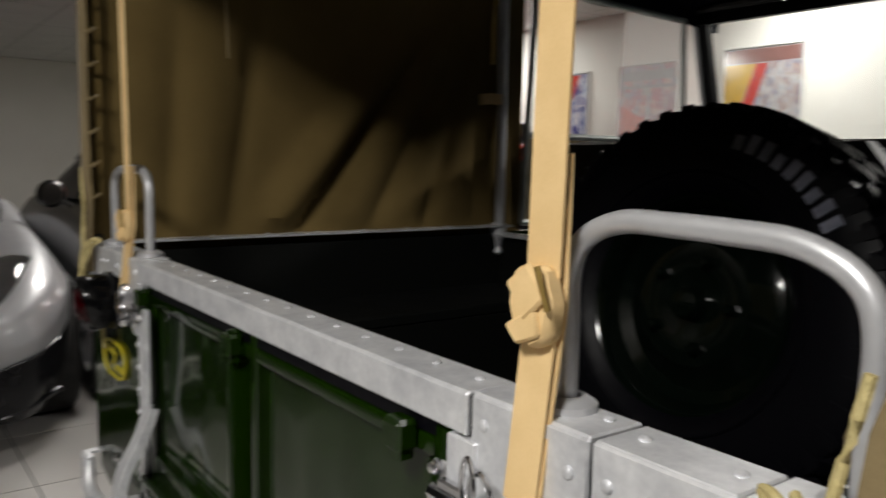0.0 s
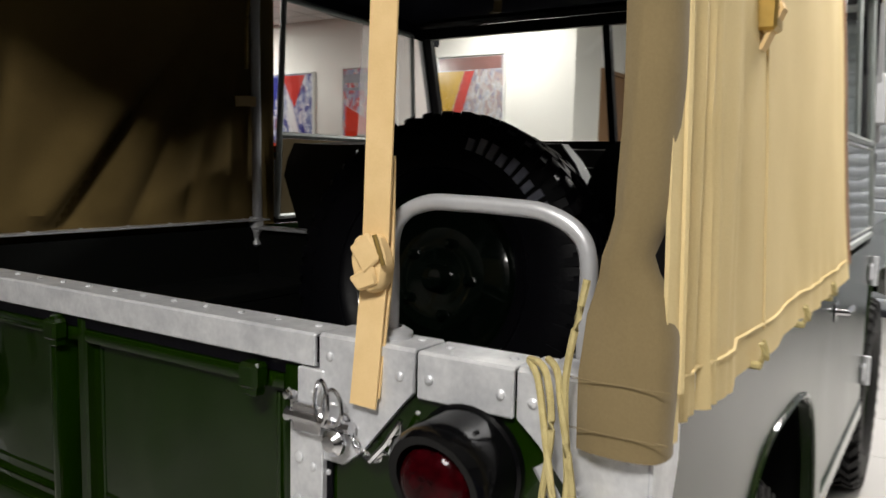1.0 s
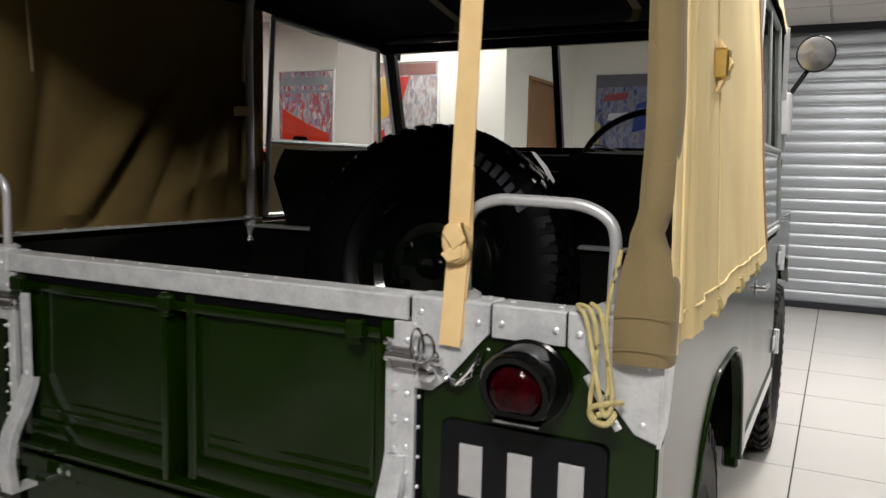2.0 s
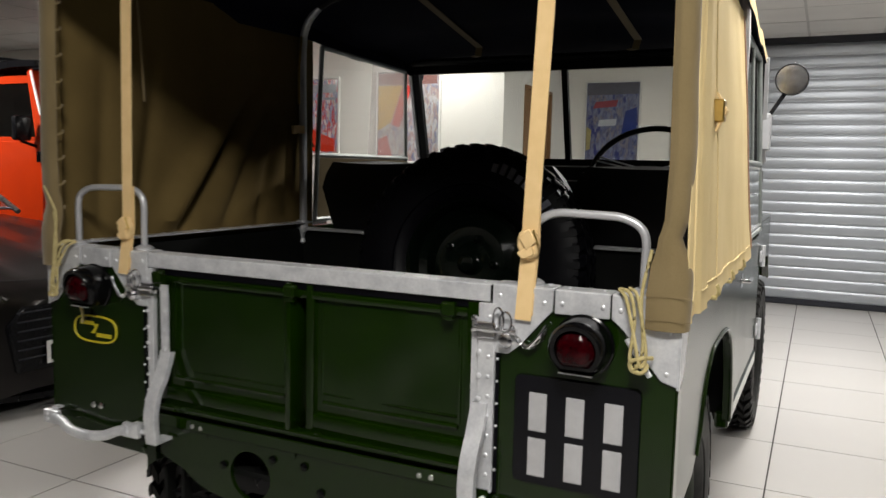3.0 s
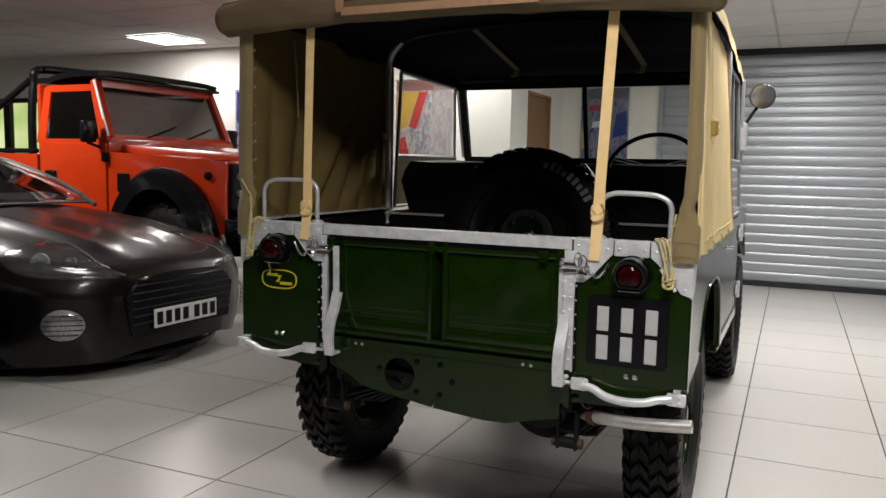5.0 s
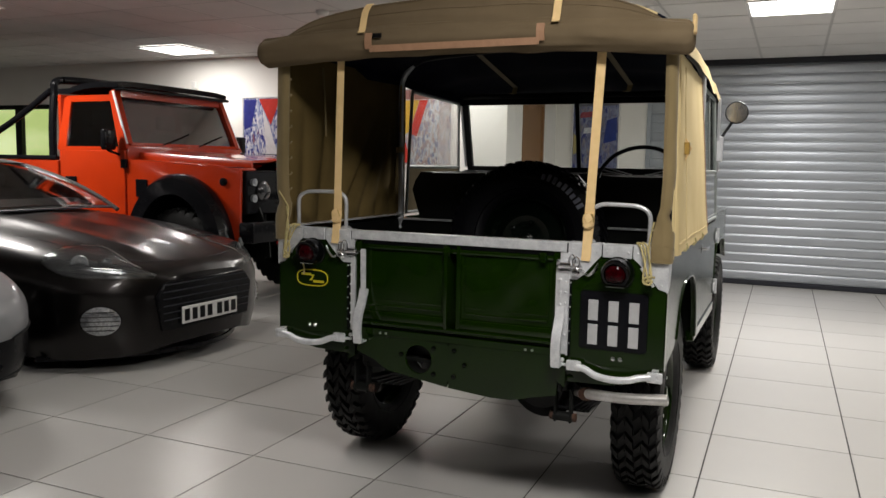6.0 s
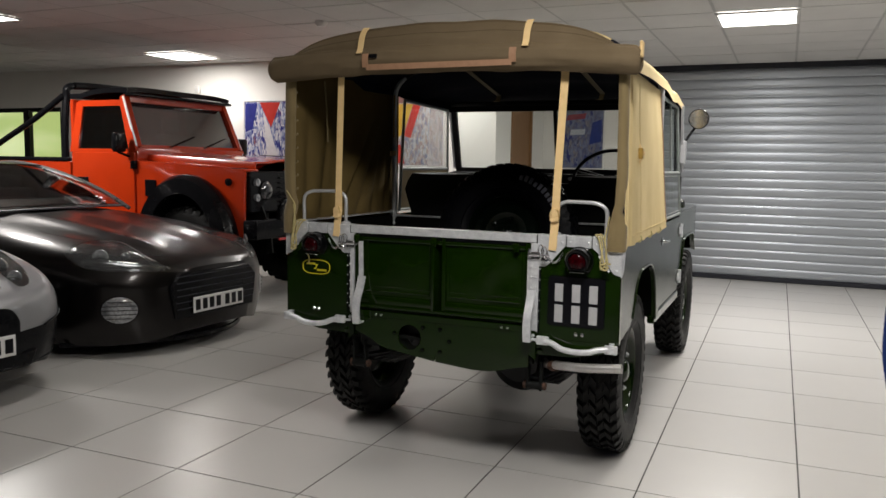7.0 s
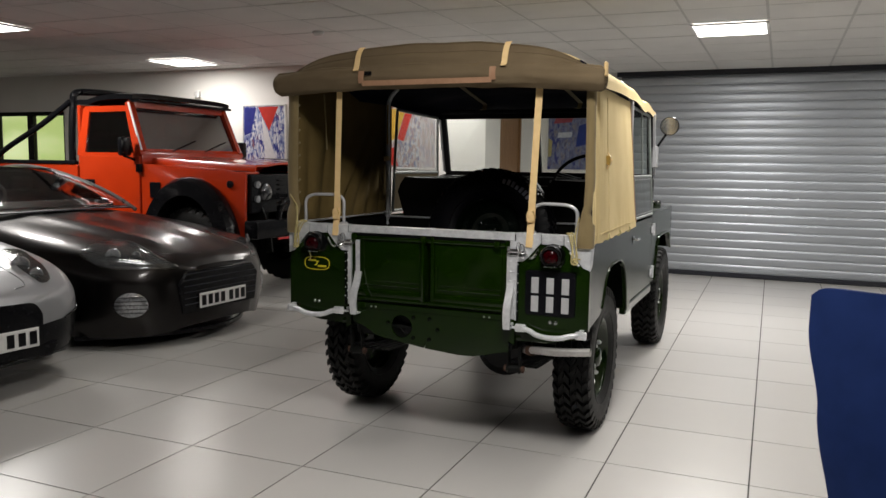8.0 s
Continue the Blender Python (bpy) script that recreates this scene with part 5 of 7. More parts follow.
def right_curtain(u, v):
    y, z = -0.008 + 1.023 * u, 1.016 + 0.018 * u + (0.701 - 0.018 * u) * v
    hem = 0.002 * math.sin(y * 27.0) * max(0.0, 1 - v * 9)
    d = 0.006 * math.exp(-((y - 0.006) / 0.012) ** 2) + 0.006 * noise.noise((y * 5.0, z * 1.8, 4.0)) + 0.008 * fold(y, z, 5.0)
    d += 0.0022 * math.sin(y * 58.0 + 3.0 * math.sin(y * 9.0)) * max(0.0, 1 - v * 4.5) ** 2
    d += 0.007 * math.exp(-((y - 0.15 - 0.03 * v) / 0.03) ** 2) - 0.004 * math.exp(-((y - 0.22) / 0.02) ** 2)
    for yc, deep in ((0.050, 0.004), (0.088, 0.0065), (0.112, 0.004), (0.185, 0.0015)):
        e = (y - yc - 0.012 * math.sin(z * 5.0 + yc * 30) - 0.02 * (v - 0.5)) / 0.007
        d += deep * (math.exp(-(e - 1.6) ** 2) - math.exp(-e * e))
    d -= 0.016 * (1 - u) ** 1.5
    return (0.790 + d + 0.010 * (1 - v) - 0.045 * v * u ** 0.8 - 0.006 * v, y, z + hem)


# curtain takes the lit sand tone of the hood canvas
bm = sheet(M(), right_curtain, 260, 44, 0.004)
right_ob = part("side_curtain", bm, [M_CANVAS_LIT, M_CANVAS], car, "canvas side curtain in a lit sand tone with a scalloped hem")


def on_curtain(y, z, out=0.003):
    u = (y + 0.008) / 1.023
    v = (z - 1.016 - 0.018 * u) / (0.701 - 0.018 * u)
    q = right_curtain(u, v)
    return (q[0] + out, q[1], q[2])


for y in (0.008, 0.31):
    bm = tube(M(), [on_curtain(y + (0.02 * (z - 1.0) if y > 0.05 else 0), z) for z in np.linspace(1.055, 1.68, 24)], 0.0035 if y < 0.05 else 0.0016, 6)
    part("seam", bm, M_CANVAS_LIT, right_ob)
bm = tube(M(), [on_curtain(y, 1.056 + 0.014 * y) for y in np.linspace(0.008, 0.98, 90)], 0.0016, 6)
part("hem_piping", bm, M_CANVAS_LIT, right_ob)
bm = tube(M(), [on_curtain(1.013, z, 0.0) for z in np.linspace(1.06, 1.70, 10)], 0.006, 8)
part("leather_edge", bm, M_LEATHER, right_ob, "brown leather edge binding")
bx, by, bz = on_curtain(0.289, 1.39)
part("buckle", box(M(), bx - 0.006, bx + 0.018, 0.272, 0.306, 1.368, 1.412, 0.003), M_BRASS, right_ob, "brass buckle with a tab")
part("tab", strip(M(), [(bx + 0.002, 0.289, 1.425), (bx + 0.021, 0.289, 1.39), (bx + 0.002, 0.289, 1.350)], 0.022, 0.004, (1, 0, 0)), M_STRAP, right_ob)
for k in range(3):
    y = 0.27 + 0.27 * k
    bm = M()
    tube(bm, [(0.800, y, 1.048), (0.803, y + 0.003, 1.036), (0.799, y + 0.006, 1.026)], 0.003, 6)
    box(bm, 0.786, 0.801, y, y + 0.008, 1.019, 1.027, 0.002)
    part("toggle", bm, M_ROPE, right_ob, "small cord toggle under the hem")
    bm = M()
    tube(bm, smooth_path([(0.800, y + 0.010, 1.050), (0.804, y + 0.013, 1.036), (0.803, y + 0.016, 1.028), (0.799, y + 0.021, 1.044)], 4), 0.002, 6)
    part("cord_loop", bm, M_ROPE, right_ob)


# corner flaps at the open back, wrapped round the hoop
def corner_flap(sg):
    def fn(u, v):
        z = 1.003 + 0.747 * v
        inner = lerp_table(z, [(0.94, 0.722), (1.06, 0.720), (1.10, 0.724), (1.15, 0.735), (1.19, 0.745), (1.28, 0.748), (1.48, 0.745), (1.75, 0.740)])
        xe = lerp_table(z, [(0.94, 0.782), (1.09, 0.785), (1.125, 0.777), (1.154, 0.765), (1.20, 0.776), (1.30, 0.779), (1.45, 0.775), (1.75, 0.770)]) + 0.003 * fold(z, 1.0, sg)
        if sg < 0 and z > 1.08:
            inner -= 0.026 * min(1.0, (z - 1.08) / 0.06)
        wide = xe - inner
        if u < 0.72:
            t = u / 0.72
            return (sg * (xe - wide * (1 - t)), -0.014 - 0.006 * math.sin(math.pi * t) + 0.004 * fold(z * 1.3, t, 7.0), z)
        t = (u - 0.72) / 0.28
        return (sg * (xe + 0.006 * math.sin(t * 3)), -0.014 + 0.030 * t, z + 0.006 * t)
    return fn


for sg in (-1, 1):
    bm = sheet(M(), corner_flap(sg), 20, 48, 0.005)
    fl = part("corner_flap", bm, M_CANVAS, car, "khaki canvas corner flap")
    for z in (1.022, 1.062):
        bm = M()
        tube(bm, [(sg * x, -0.0205 - 0.004 * math.sin((x - 0.70) / 0.1 * 3.1), z) for x in np.linspace(0.715, 0.795, 8)], 0.0005, 5)
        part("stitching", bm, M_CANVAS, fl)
    if sg < 0:
        bm = M()
        for k in range(9):
            tube(bm, smooth_path([(-0.721, -0.016, 1.14 + 0.062 * k), (-0.714, -0.006, 1.146 + 0.062 * k), (-0.722, 0.004, 1.152 + 0.062 * k)], 4), 0.003, 6)
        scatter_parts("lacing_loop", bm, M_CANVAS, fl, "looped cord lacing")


# rolled-up rear curtain along the roof edge
def curtain_roll(u, v):
    s = 2 * u - 1
    a = 2 * math.pi * v
    x = 0.815 * s + 0.01
    sag = 0.012 * math.cos(math.pi * s * 0.5) - 0.018 * abs(s) ** 3
    r = 0.056 + 0.006 * noise.noise((x * 3, 0, 1.0)) + 0.004 * noise.noise((x * 9, math.cos(a) * 2, math.sin(a) * 2)) + 0.009 * (0.35 - abs(noise.noise((x * 1.6 + 4.0, math.cos(a) * 2.6, math.sin(a) * 2.6))))
    r -= 0.007 * math.exp(-((a - 2.15 - 0.10 * noise.noise((x * 2.5, 8.0, 0.0))) / 0.10) ** 2)
    if abs(s) > 0.985:
        r *= 0.82
    yy = -0.058 + r * 0.88 * math.cos(a)
    zz = 1.752 + sag + r * math.sin(a) - 0.006 * s
    return (x, yy, zz)


bm = sheet(M(), curtain_roll, 110, 44)
bmesh.ops.remove_doubles(bm, verts=bm.verts, dist=0.0004)
for sx0 in (-1, 1):
    lathe(bm, [(0.046, 0.0), (0.040, 0.006), (0.03, 0.001), (0.022, 0.006), (0.012, 0.0), (0, 0.004)], Matrix.Translation((sx0 * 0.814 + 0.01, -0.058, 1.735 - 0.006 * sx0)) @ Euler((0, radians(90 * sx0), 0)).to_matrix().to_4x4(), 20)
roll = part("rolled_curtain", bm, M_ROLL, car, "rolled-up olive canvas rear curtain")
# upper back edge of the roof above the roll
def back_edge(u, v):
    x = 0.745 * (2 * u - 1) + 0.012
    zt = roof_z(x * 1.03, 0) + 0.002
    wr = 0.010 * (0.3 - abs(noise.noise((x * 1.8, v * 2.2, 2.0)))) * math.sin(v * 3.1)
    return (x, -0.035 - 0.040 * math.sin(v * 1.6) - wr, zt - v * max(0.012, zt - 1.775) + 0.004 * noise.noise((x * 6.0, 0.0, 9.0)) * (1 - v))
bm = sheet(M(), back_edge, 80, 16, 0.005)
edge_ob = part("roof_edge", bm, M_ROLL, roll)
part("seam", tube(M(), [Vector(back_edge(k / 60, 0.30)) + Vector((0, -0.002, 0.002)) for k in range(61)], 0.0028, 6), M_ROLL, edge_ob)
part("seam", tube(M(), [Vector(back_edge(k / 60, 0.0)) + Vector((0, -0.002, 0.002)) for k in range(61)], 0.0045, 6), M_ROLL, edge_ob)
bm = M()
def roll_front(x, dz):
    return (x, -0.058 - 0.0545 * math.sqrt(max(0.0, 1 - (dz / 0.062) ** 2)) - 0.004, 1.757 + dz)
for x in (-0.305, 0.345):
    strip(bm, [roll_front(x + (0.0 if x < 0 else 0.0), d) for d in (0.030, 0.012, -0.004, -0.026)], 0.028, 0.004, (0, -1, 0.2))
strip(bm, [roll_front(x, -0.026) for x in np.linspace(-0.30, 0.34, 12)], 0.024, 0.004, (0, -1, 0))
part("window_binding", bm, M_LEATHER, roll, "tan leather binding of the rolled window")
bm = M()
box(bm, -0.285, -0.250, -0.1195, -0.114, 1.768, 1.784)
part("maker_tag", bm, M_BLACK, roll)
for x, dx in ((-0.335, 0.0), (0.395, 0.0)):
    bm = M()
    strip(bm, smooth_path([(x + dx, -0.040, roof_z(x, 0) + 0.012), (x + dx, -0.058, roof_z(x, 0) + 0.004), (x + dx * 0.6, -0.086, roof_z(x, 0) - 0.03), (x, -0.104, 1.806), (x, -0.116, 1.79)], 4), 0.026, 0.004, (0, -1, 0.3))
    part("roll_strap", bm, M_STRAP, roll, "cream webbing strap over the roll")
bm = M()
box(bm, 0.824, 0.836, -0.085, -0.045, 1.735, 1.795, 0.004)
part("end_tab", bm, M_STRAP, roll)


# long webbing straps with a knot, from the roll down to the gate corners
def hanging_strap(x_top, x_bot, z_bot, z_knot):
    bm = M()
    top, knot, bot = Vector((x_top, -0.016, 1.715)), Vector((x_bot + 0.005, -0.003, z_knot)), Vector((x_bot, -0.014, z_bot))
    strip(bm, [top, knot + Vector((0, 0, 0.02))], 0.031, 0.0022, (0, -1, 0))
    strip(bm, [knot, bot], 0.031, 0.0022, (0, -1, 0))
    strip(bm, [knot + Vector((0.002, 0.006, 0.10)), knot + Vector((0.002, 0.006, 0)), bot + Vector((0.002, 0.004, 0.01))], 0.030, 0.0022, (0, -1, 0))
    s = part("hanging_strap", bm, M_STRAP, car, "cream webbing strap tied in a flat knot")
    bm = M()
    k = knot
    pts = [(-0.024, 0.020), (-0.020, 0.030), (0.014, 0.034), (0.026, 0.004), (0.022, -0.026), (0.004, -0.036), (-0.020, -0.022), (-0.027, 0.0)]
    prism(bm, [(k.x + 0.80 * a, k.z + 0.82 * b) for a, b in pts], k.y - 0.014, k.y + 0.004, bev=0.004)
    prism(bm, [(k.x - 0.018, k.z + 0.014), (k.x + 0.003, k.z + 0.030), (k.x + 0.020, k.z + 0.008), (k.x + 0.0, k.z - 0.010)], k.y - 0.019, k.y - 0.013, bev=0.002)
    prism(bm, [(k.x - 0.020, k.z - 0.015), (k.x + 0.009, k.z + 0.002), (k.x + 0.014, k.z - 0.018), (k.x - 0.008, k.z - 0.027)], k.y - 0.0175, k.y - 0.012, bev=0.002)
    part("knot", bm, M_STRAP, s)
    bm = M()
    tube(bm, [(k.x + 0.012, k.y - 0.018, k.z + 0.028), (k.x + 0.021, k.y - 0.016, k.z + 0.0)], 0.0022, 6)
    part("brass_tip", bm, M_BRASS, s, "brass strap tip")


hanging_strap(-0.478, -0.506, 1.0, 1.108)
hanging_strap(0.532, 0.500, 0.995, 1.133)

# ropes tied to cleats at both rear corners
def rope(pts, r=0.0031, closed=False):
    bm = M()
    path = smooth_path(pts, 8, closed)
    tube(bm, path, r, 7)
    return bm


for sg in (-1, 1):
    cl = M()
    tube(cl, [(sg * 0.692, -0.026, 0.985), (sg * 0.735, -0.030, 0.925)], 0.005, 8)
    tube(cl, [(sg * 0.714, -0.006, 0.955), (sg * 0.714, -0.028, 0.955)], 0.006, 8)
    cleat = part("cleat", cl, M_ALU, car, "small bright rope cleat")
    bm = rope([(sg * 0.727, -0.024, 1.14), (sg * 0.715, -0.030, 1.06), (sg * 0.722, -0.036, 0.975), (sg * 0.712, -0.042, 0.938), (sg * 0.702, -0.040, 0.955), (sg * 0.706, -0.034, 1.02), (sg * 0.694, -0.022, 1.062), (sg * 0.672, -0.008, 1.066), (sg * 0.688, -0.022, 1.052), (sg * 0.708, -0.040, 0.99), (sg * 0.720, -0.044, 0.945), (sg * 0.728, -0.038, 0.965), (sg * 0.714, -0.034, 1.04), (sg * 0.704, -0.022, 1.064), (sg * 0.690, -0.010, 1.070)])
    part("rope", bm, M_ROPE, cleat, "looped cotton rope")
    bm = rope([(sg * 0.735, -0.018, 0.955), (sg * 0.722, -0.042, 0.958), (sg * 0.704, -0.042, 0.950), (sg * 0.706, -0.040, 0.936), (sg * 0.724, -0.044, 0.934), (sg * 0.730, -0.036, 0.946), (sg * 0.712, -0.046, 0.944)], 0.0038)
    part("rope_knot", bm, M_ROPE, cleat)
    if sg < 0:
        bm = rope([(-0.765, -0.02, 1.20), (-0.735, -0.026, 1.165), (-0.715, -0.028, 1.13), (-0.722, -0.03, 1.06), (-0.735, -0.024, 1.0), (-0.742, -0.020, 0.95)])
        part("rope_tail", bm, M_ROPE, cleat)
        bm = rope([(-0.655, -0.016, 0.915), (-0.648, -0.014, 0.89), (-0.652, -0.012, 0.868)], 0.0035)
        part("hanging_cord", bm, M_ROPE, cleat)
bm = rope([(-0.735, 1.0, 1.72), (-0.725, 0.975, 1.60), (-0.722, 0.97, 1.48)], 0.0045)
part("hanging_cord", bm, M_BRASS, hood)
bm = M()
strip(bm, [(-0.722, 0.935, 1.388), (-0.724, 0.97, 1.392), (-0.729, 1.006, 1.392)], 0.012, 0.028, (0, 0, 1))
part("wrapped_strap", bm, M_STRAP, hood, "cream strap wrapped round the tube")
bm = rope([(-0.730, 0.25, 1.72), (-0.722, 0.255, 1.58), (-0.718, 0.26, 1.43)], 0.004)
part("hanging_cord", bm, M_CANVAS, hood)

# spare wheel standing in the load bed
spare = thing("spare_wheel", "spare wheel with chunky black tyre in the load bed", "spare wheel")
# rubber and rim are darkened for the shade in the bed
sw0 = make_wheel("tyre", spare, Matrix.Translation((0.0, 0.90, 0.967)) @ Vector((0.03, -1, 0.18)).to_track_quat("Z", "Y").to_matrix().to_4x4(), M_RIM_SHADED, R=0.383, count=46, rubber=M_RUBBER_SHADED, low=0.010)
# worn lettering on the tyre wall, as plain bars
for k in range(9):
    a = radians(75 - 5.4 * k)
    bm = M()
    hgt = 0.034 if k % 3 else 0.026
    q = [cyl_point(r, a + da, 0.0905 + dz) for dz in (0.0, 0.0055) for r, da in ((0.288, -0.030), (0.288 + hgt, -0.028), (0.288 + hgt, 0.028), (0.288, 0.030))]
    vs = [bm.verts.new(p) for p in q]
    for f in ((0, 1, 2, 3), (7, 6, 5, 4), (0, 4, 5, 1), (1, 5, 6, 2), (2, 6, 7, 3), (3, 7, 4, 0)):
        bm.faces.new([vs[i] for i in f])
    part("raised_bar", bm, M_LETTER, sw0)


# ---- the other cars ----
def car_loft(bm, rows, profile, n=8, cap=True):
    """Body skin: at each station (x, half width, low z, waist z, shoulder half width, shoulder z, crown z) a mirrored section, smoothed lengthways."""
    S = smooth_path([Vector(r[:3]) for r in rows], n)
    T = smooth_path([Vector(r[3:6]) for r in rows], n)
    U = smooth_path([Vector((r[6], 0, 0)) for r in rows], n)
    rings = []
    for a, b, c in zip(S, T, U):
        x, w, lo = a
        wz, ws, sz = b
        cz = c.x
        half = smooth_path([(x, w * 0.90, lo), (x, w * 0.985, lo + (wz - lo) * 0.45), (x, w, wz), (x, w * 0.985, wz + (sz - wz) * 0.45), (x, ws, sz), (x, ws * 0.62, sz + (cz - sz) * profile), (x, ws * 0.30, sz + (cz - sz) * (0.6 + 0.4 * profile)), (x, 0, cz)], 4)
        rings.append([Vector((p.x, -p.y, p.z)) for p in half] + [Vector((p.x, p.y, p.z)) for p in half[-2::-1]])
    V = [[bm.verts.new(p) for p in r] for r in rings]
    for r, s in zip(V, V[1:]):
        for k in range(len(r) - 1):
            bm.faces.new((r[k], s[k], s[k + 1], r[k + 1]))
    if cap:
        bm.faces.new(V[0])
        bm.faces.new(V[-1])
    return bm


def cabin(bm, rows, n=6):
    """Glasshouse: stations of (x, base half width, base z, roof half width, roof z)."""
    S = smooth_path([Vector(r[:3]) for r in rows], n)
    T = smooth_path([Vector((r[3], r[4], 0)) for r in rows], n)
    V = []
    for a, b in zip(S, T):
        half = smooth_path([(a.x, a.y, a.z), (a.x, (a.y + b.x) / 2 + 0.03, (a.z + b.y) / 2), (a.x, b.x, b.y - 0.03), (a.x, b.x * 0.6, b.y), (a.x, 0, b.y + 0.01)], 3)
        V.append([bm.verts.new((p.x, -p.y, p.z)) for p in half] + [bm.verts.new(p) for p in half[-2::-1]])
    for r, s in zip(V, V[1:]):
        for k in range(len(r) - 1):
            bm.faces.new((r[k], s[k], s[k + 1], r[k + 1]))
    return bm


def on_skin(ob, x, y, z0=2.0, way=(0, 0, -1)):
    """Where a line from above (or from another way) meets a part's skin, in its own axes."""
    hit, place, nor, _ = ob.ray_cast(Vector((x, y, z0)) if way[2] else Vector((x, y, z0)), Vector(way))
    return (place, nor) if hit else (Vector((x, y, 0.6)), Vector((0, 0, 1)))


def skin_patch(bm, ob, centre, way, outline, lift, rings=7, top=0.0):
    """A lens or plate lying on a car's skin: an outline, seen along way, thrown onto the skin and lifted to a shallow dome."""
    w = Vector(way).normalized()
    u = w.cross(Vector((0, 0, 1))).normalized()
    v = u.cross(w).normalized()
    c, grid = Vector(centre), []
    for k in range(rings + 1):
        s = k / rings
        ring_v = []
        for a, b in (outline if k else outline[:1]):
            o = c + u * a * s + v * b * s - w * 0.5
            hit, place, nor, _ = ob.ray_cast(o, w)
            if not hit:
                place, nor = o + w * 0.5, -w
            if nor.dot(w) > 0:
                nor = -nor
            ring_v.append(bm.verts.new(place + nor * (lift * (1 - s ** 4) + top - 0.002 * (k == rings))))
        grid.append(ring_v)
    n = len(outline)
    for j in range(n):
        bm.faces.new((grid[0][0], grid[1][j], grid[1][(j + 1) % n]))
    for r0, r1 in zip(grid[1:], grid[2:]):
        for j in range(n):
            bm.faces.new((r0[j], r1[j], r1[(j + 1) % n], r0[(j + 1) % n]))
    return bm


def rounded(pts, scale, flip=1, n=4):
    return [(flip * p.x * scale, p.y * scale) for p in smooth_path([(a, -b, 0) for a, b in pts], n, closed=True)]


def plain_wheel(parent, x, y, r, w, rim_mat):
    sg = 1 if y > 0 else -1
    m = Matrix.Translation((x, y, r)) @ Euler((radians(-90 * sg), 0, 0)).to_matrix().to_4x4()
    ty = part("wheel", lathe(M(), [(r * 0.68, -w), (r * 0.9, -w * 1.05), (r * 0.985, -w * 0.85), (r, -w * 0.5), (r, w * 0.5), (r * 0.985, w * 0.85), (r * 0.9, w * 1.05), (r * 0.68, w), (r * 0.68, -w)], m, 40), M_RUBBER, parent)
    bm = lathe(M(), [(r * 0.70, w * 0.95), (r * 0.66, w * 0.8), (r * 0.64, 0), (0, 0)], m, 40)
    for k in range(9):
        a = 2 * math.pi * k / 9
        c, s = math.cos(a), math.sin(a)
        tube(bm, [m @ Vector((0.04 * c, 0.04 * s, w * 0.75)), m @ Vector((r * 0.66 * c, r * 0.66 * s, w * 0.8))], 0.016, 6)
    lathe(bm, [(0.05, 0), (0.05, w * 0.8), (0, w * 0.85)], m, 16)
    part("rim", bm, rim_mat, ty)


def number_plate(parent, x, y, z, half=0.26, tilt=0.0):
    pl = part("number_plate", box(M(), x - 0.004, x + 0.006, y - half, y + half, z - 0.056, z + 0.056, 0.003), M_WHITEPLATE, parent, "white plate with black bars")
    for k in range(7):
        yy = y - half * 0.80 + half * 1.6 * k / 6 + (0.012 if k > 3 else -0.012)
        part("bar", box(M(), x + 0.006, x + 0.009, yy - 0.022, yy + 0.022, z - 0.038, z + 0.038), M_PLATE, pl)


# dark grey grand tourer
gt = thing("sports_car", "dark grey metallic low sports coupe parked nose out", "car", "parked cars", pose(-2.42, 1.47, 0, 0, 0, -2))
rows = [(0.0, 0.36, 0.15, 0.42, 0.31, 0.57, 0.59), (-0.06, 0.54, 0.12, 0.42, 0.47, 0.61, 0.645), (-0.18, 0.71, 0.10, 0.44, 0.61, 0.65, 0.695), (-0.42, 0.87, 0.09, 0.48, 0.77, 0.70, 0.76), (-0.85, 0.96, 0.09, 0.52, 0.83, 0.765, 0.83), (-1.30, 0.955, 0.09, 0.54, 0.83, 0.81, 0.885), (-1.75, 0.93, 0.10, 0.55, 0.82, 0.84, 0.93), (-2.4, 0.92, 0.11, 0.56, 0.82, 0.87, 0.94), (-3.2, 0.95, 0.12, 0.58, 0.84, 0.89, 0.95), (-3.9, 0.95, 0.16, 0.60, 0.80, 0.90, 0.97), (-4.5, 0.84, 0.24, 0.60, 0.68, 0.84, 0.90), (-4.67, 0.66, 0.32, 0.58, 0.54, 0.76, 0.80)]
bm = car_loft(M(), rows, 0.72)
for vert in bm.verts:
    x, y, z = vert.co
    if -1.65 < x < -0.12 and z > 0.55:
        fade = min(1.0, (x + 1.65) / 0.3) * min(1.0, (-0.12 - x) / 0.25)
        c = 0.30 + 0.10 * (-x / 1.6)
        vert.co.z += fade * (0.024 * math.exp(-((abs(y) - c) / 0.055) ** 2) - 0.012 * math.exp(-((abs(y) - c - 0.16) / 0.09) ** 2) + 0.008 * math.exp(-(y / 0.09) ** 2))
gt_body = part("body", bm, M_GUNMETAL, gt)
crows = [(-2.50, 0.735, 0.92, 0.565, 1.232), (-2.70, 0.745, 0.92, 0.555, 1.262), (-3.0, 0.75, 0.93, 0.55, 1.28), (-3.5, 0.75, 0.93, 0.52, 1.21), (-3.95, 0.72, 0.93, 0.48, 1.07), (-4.2, 0.66, 0.92, 0.46, 0.95)]
part("cabin", cabin(M(), crows), M_BLACK, gt, "dark glasshouse")
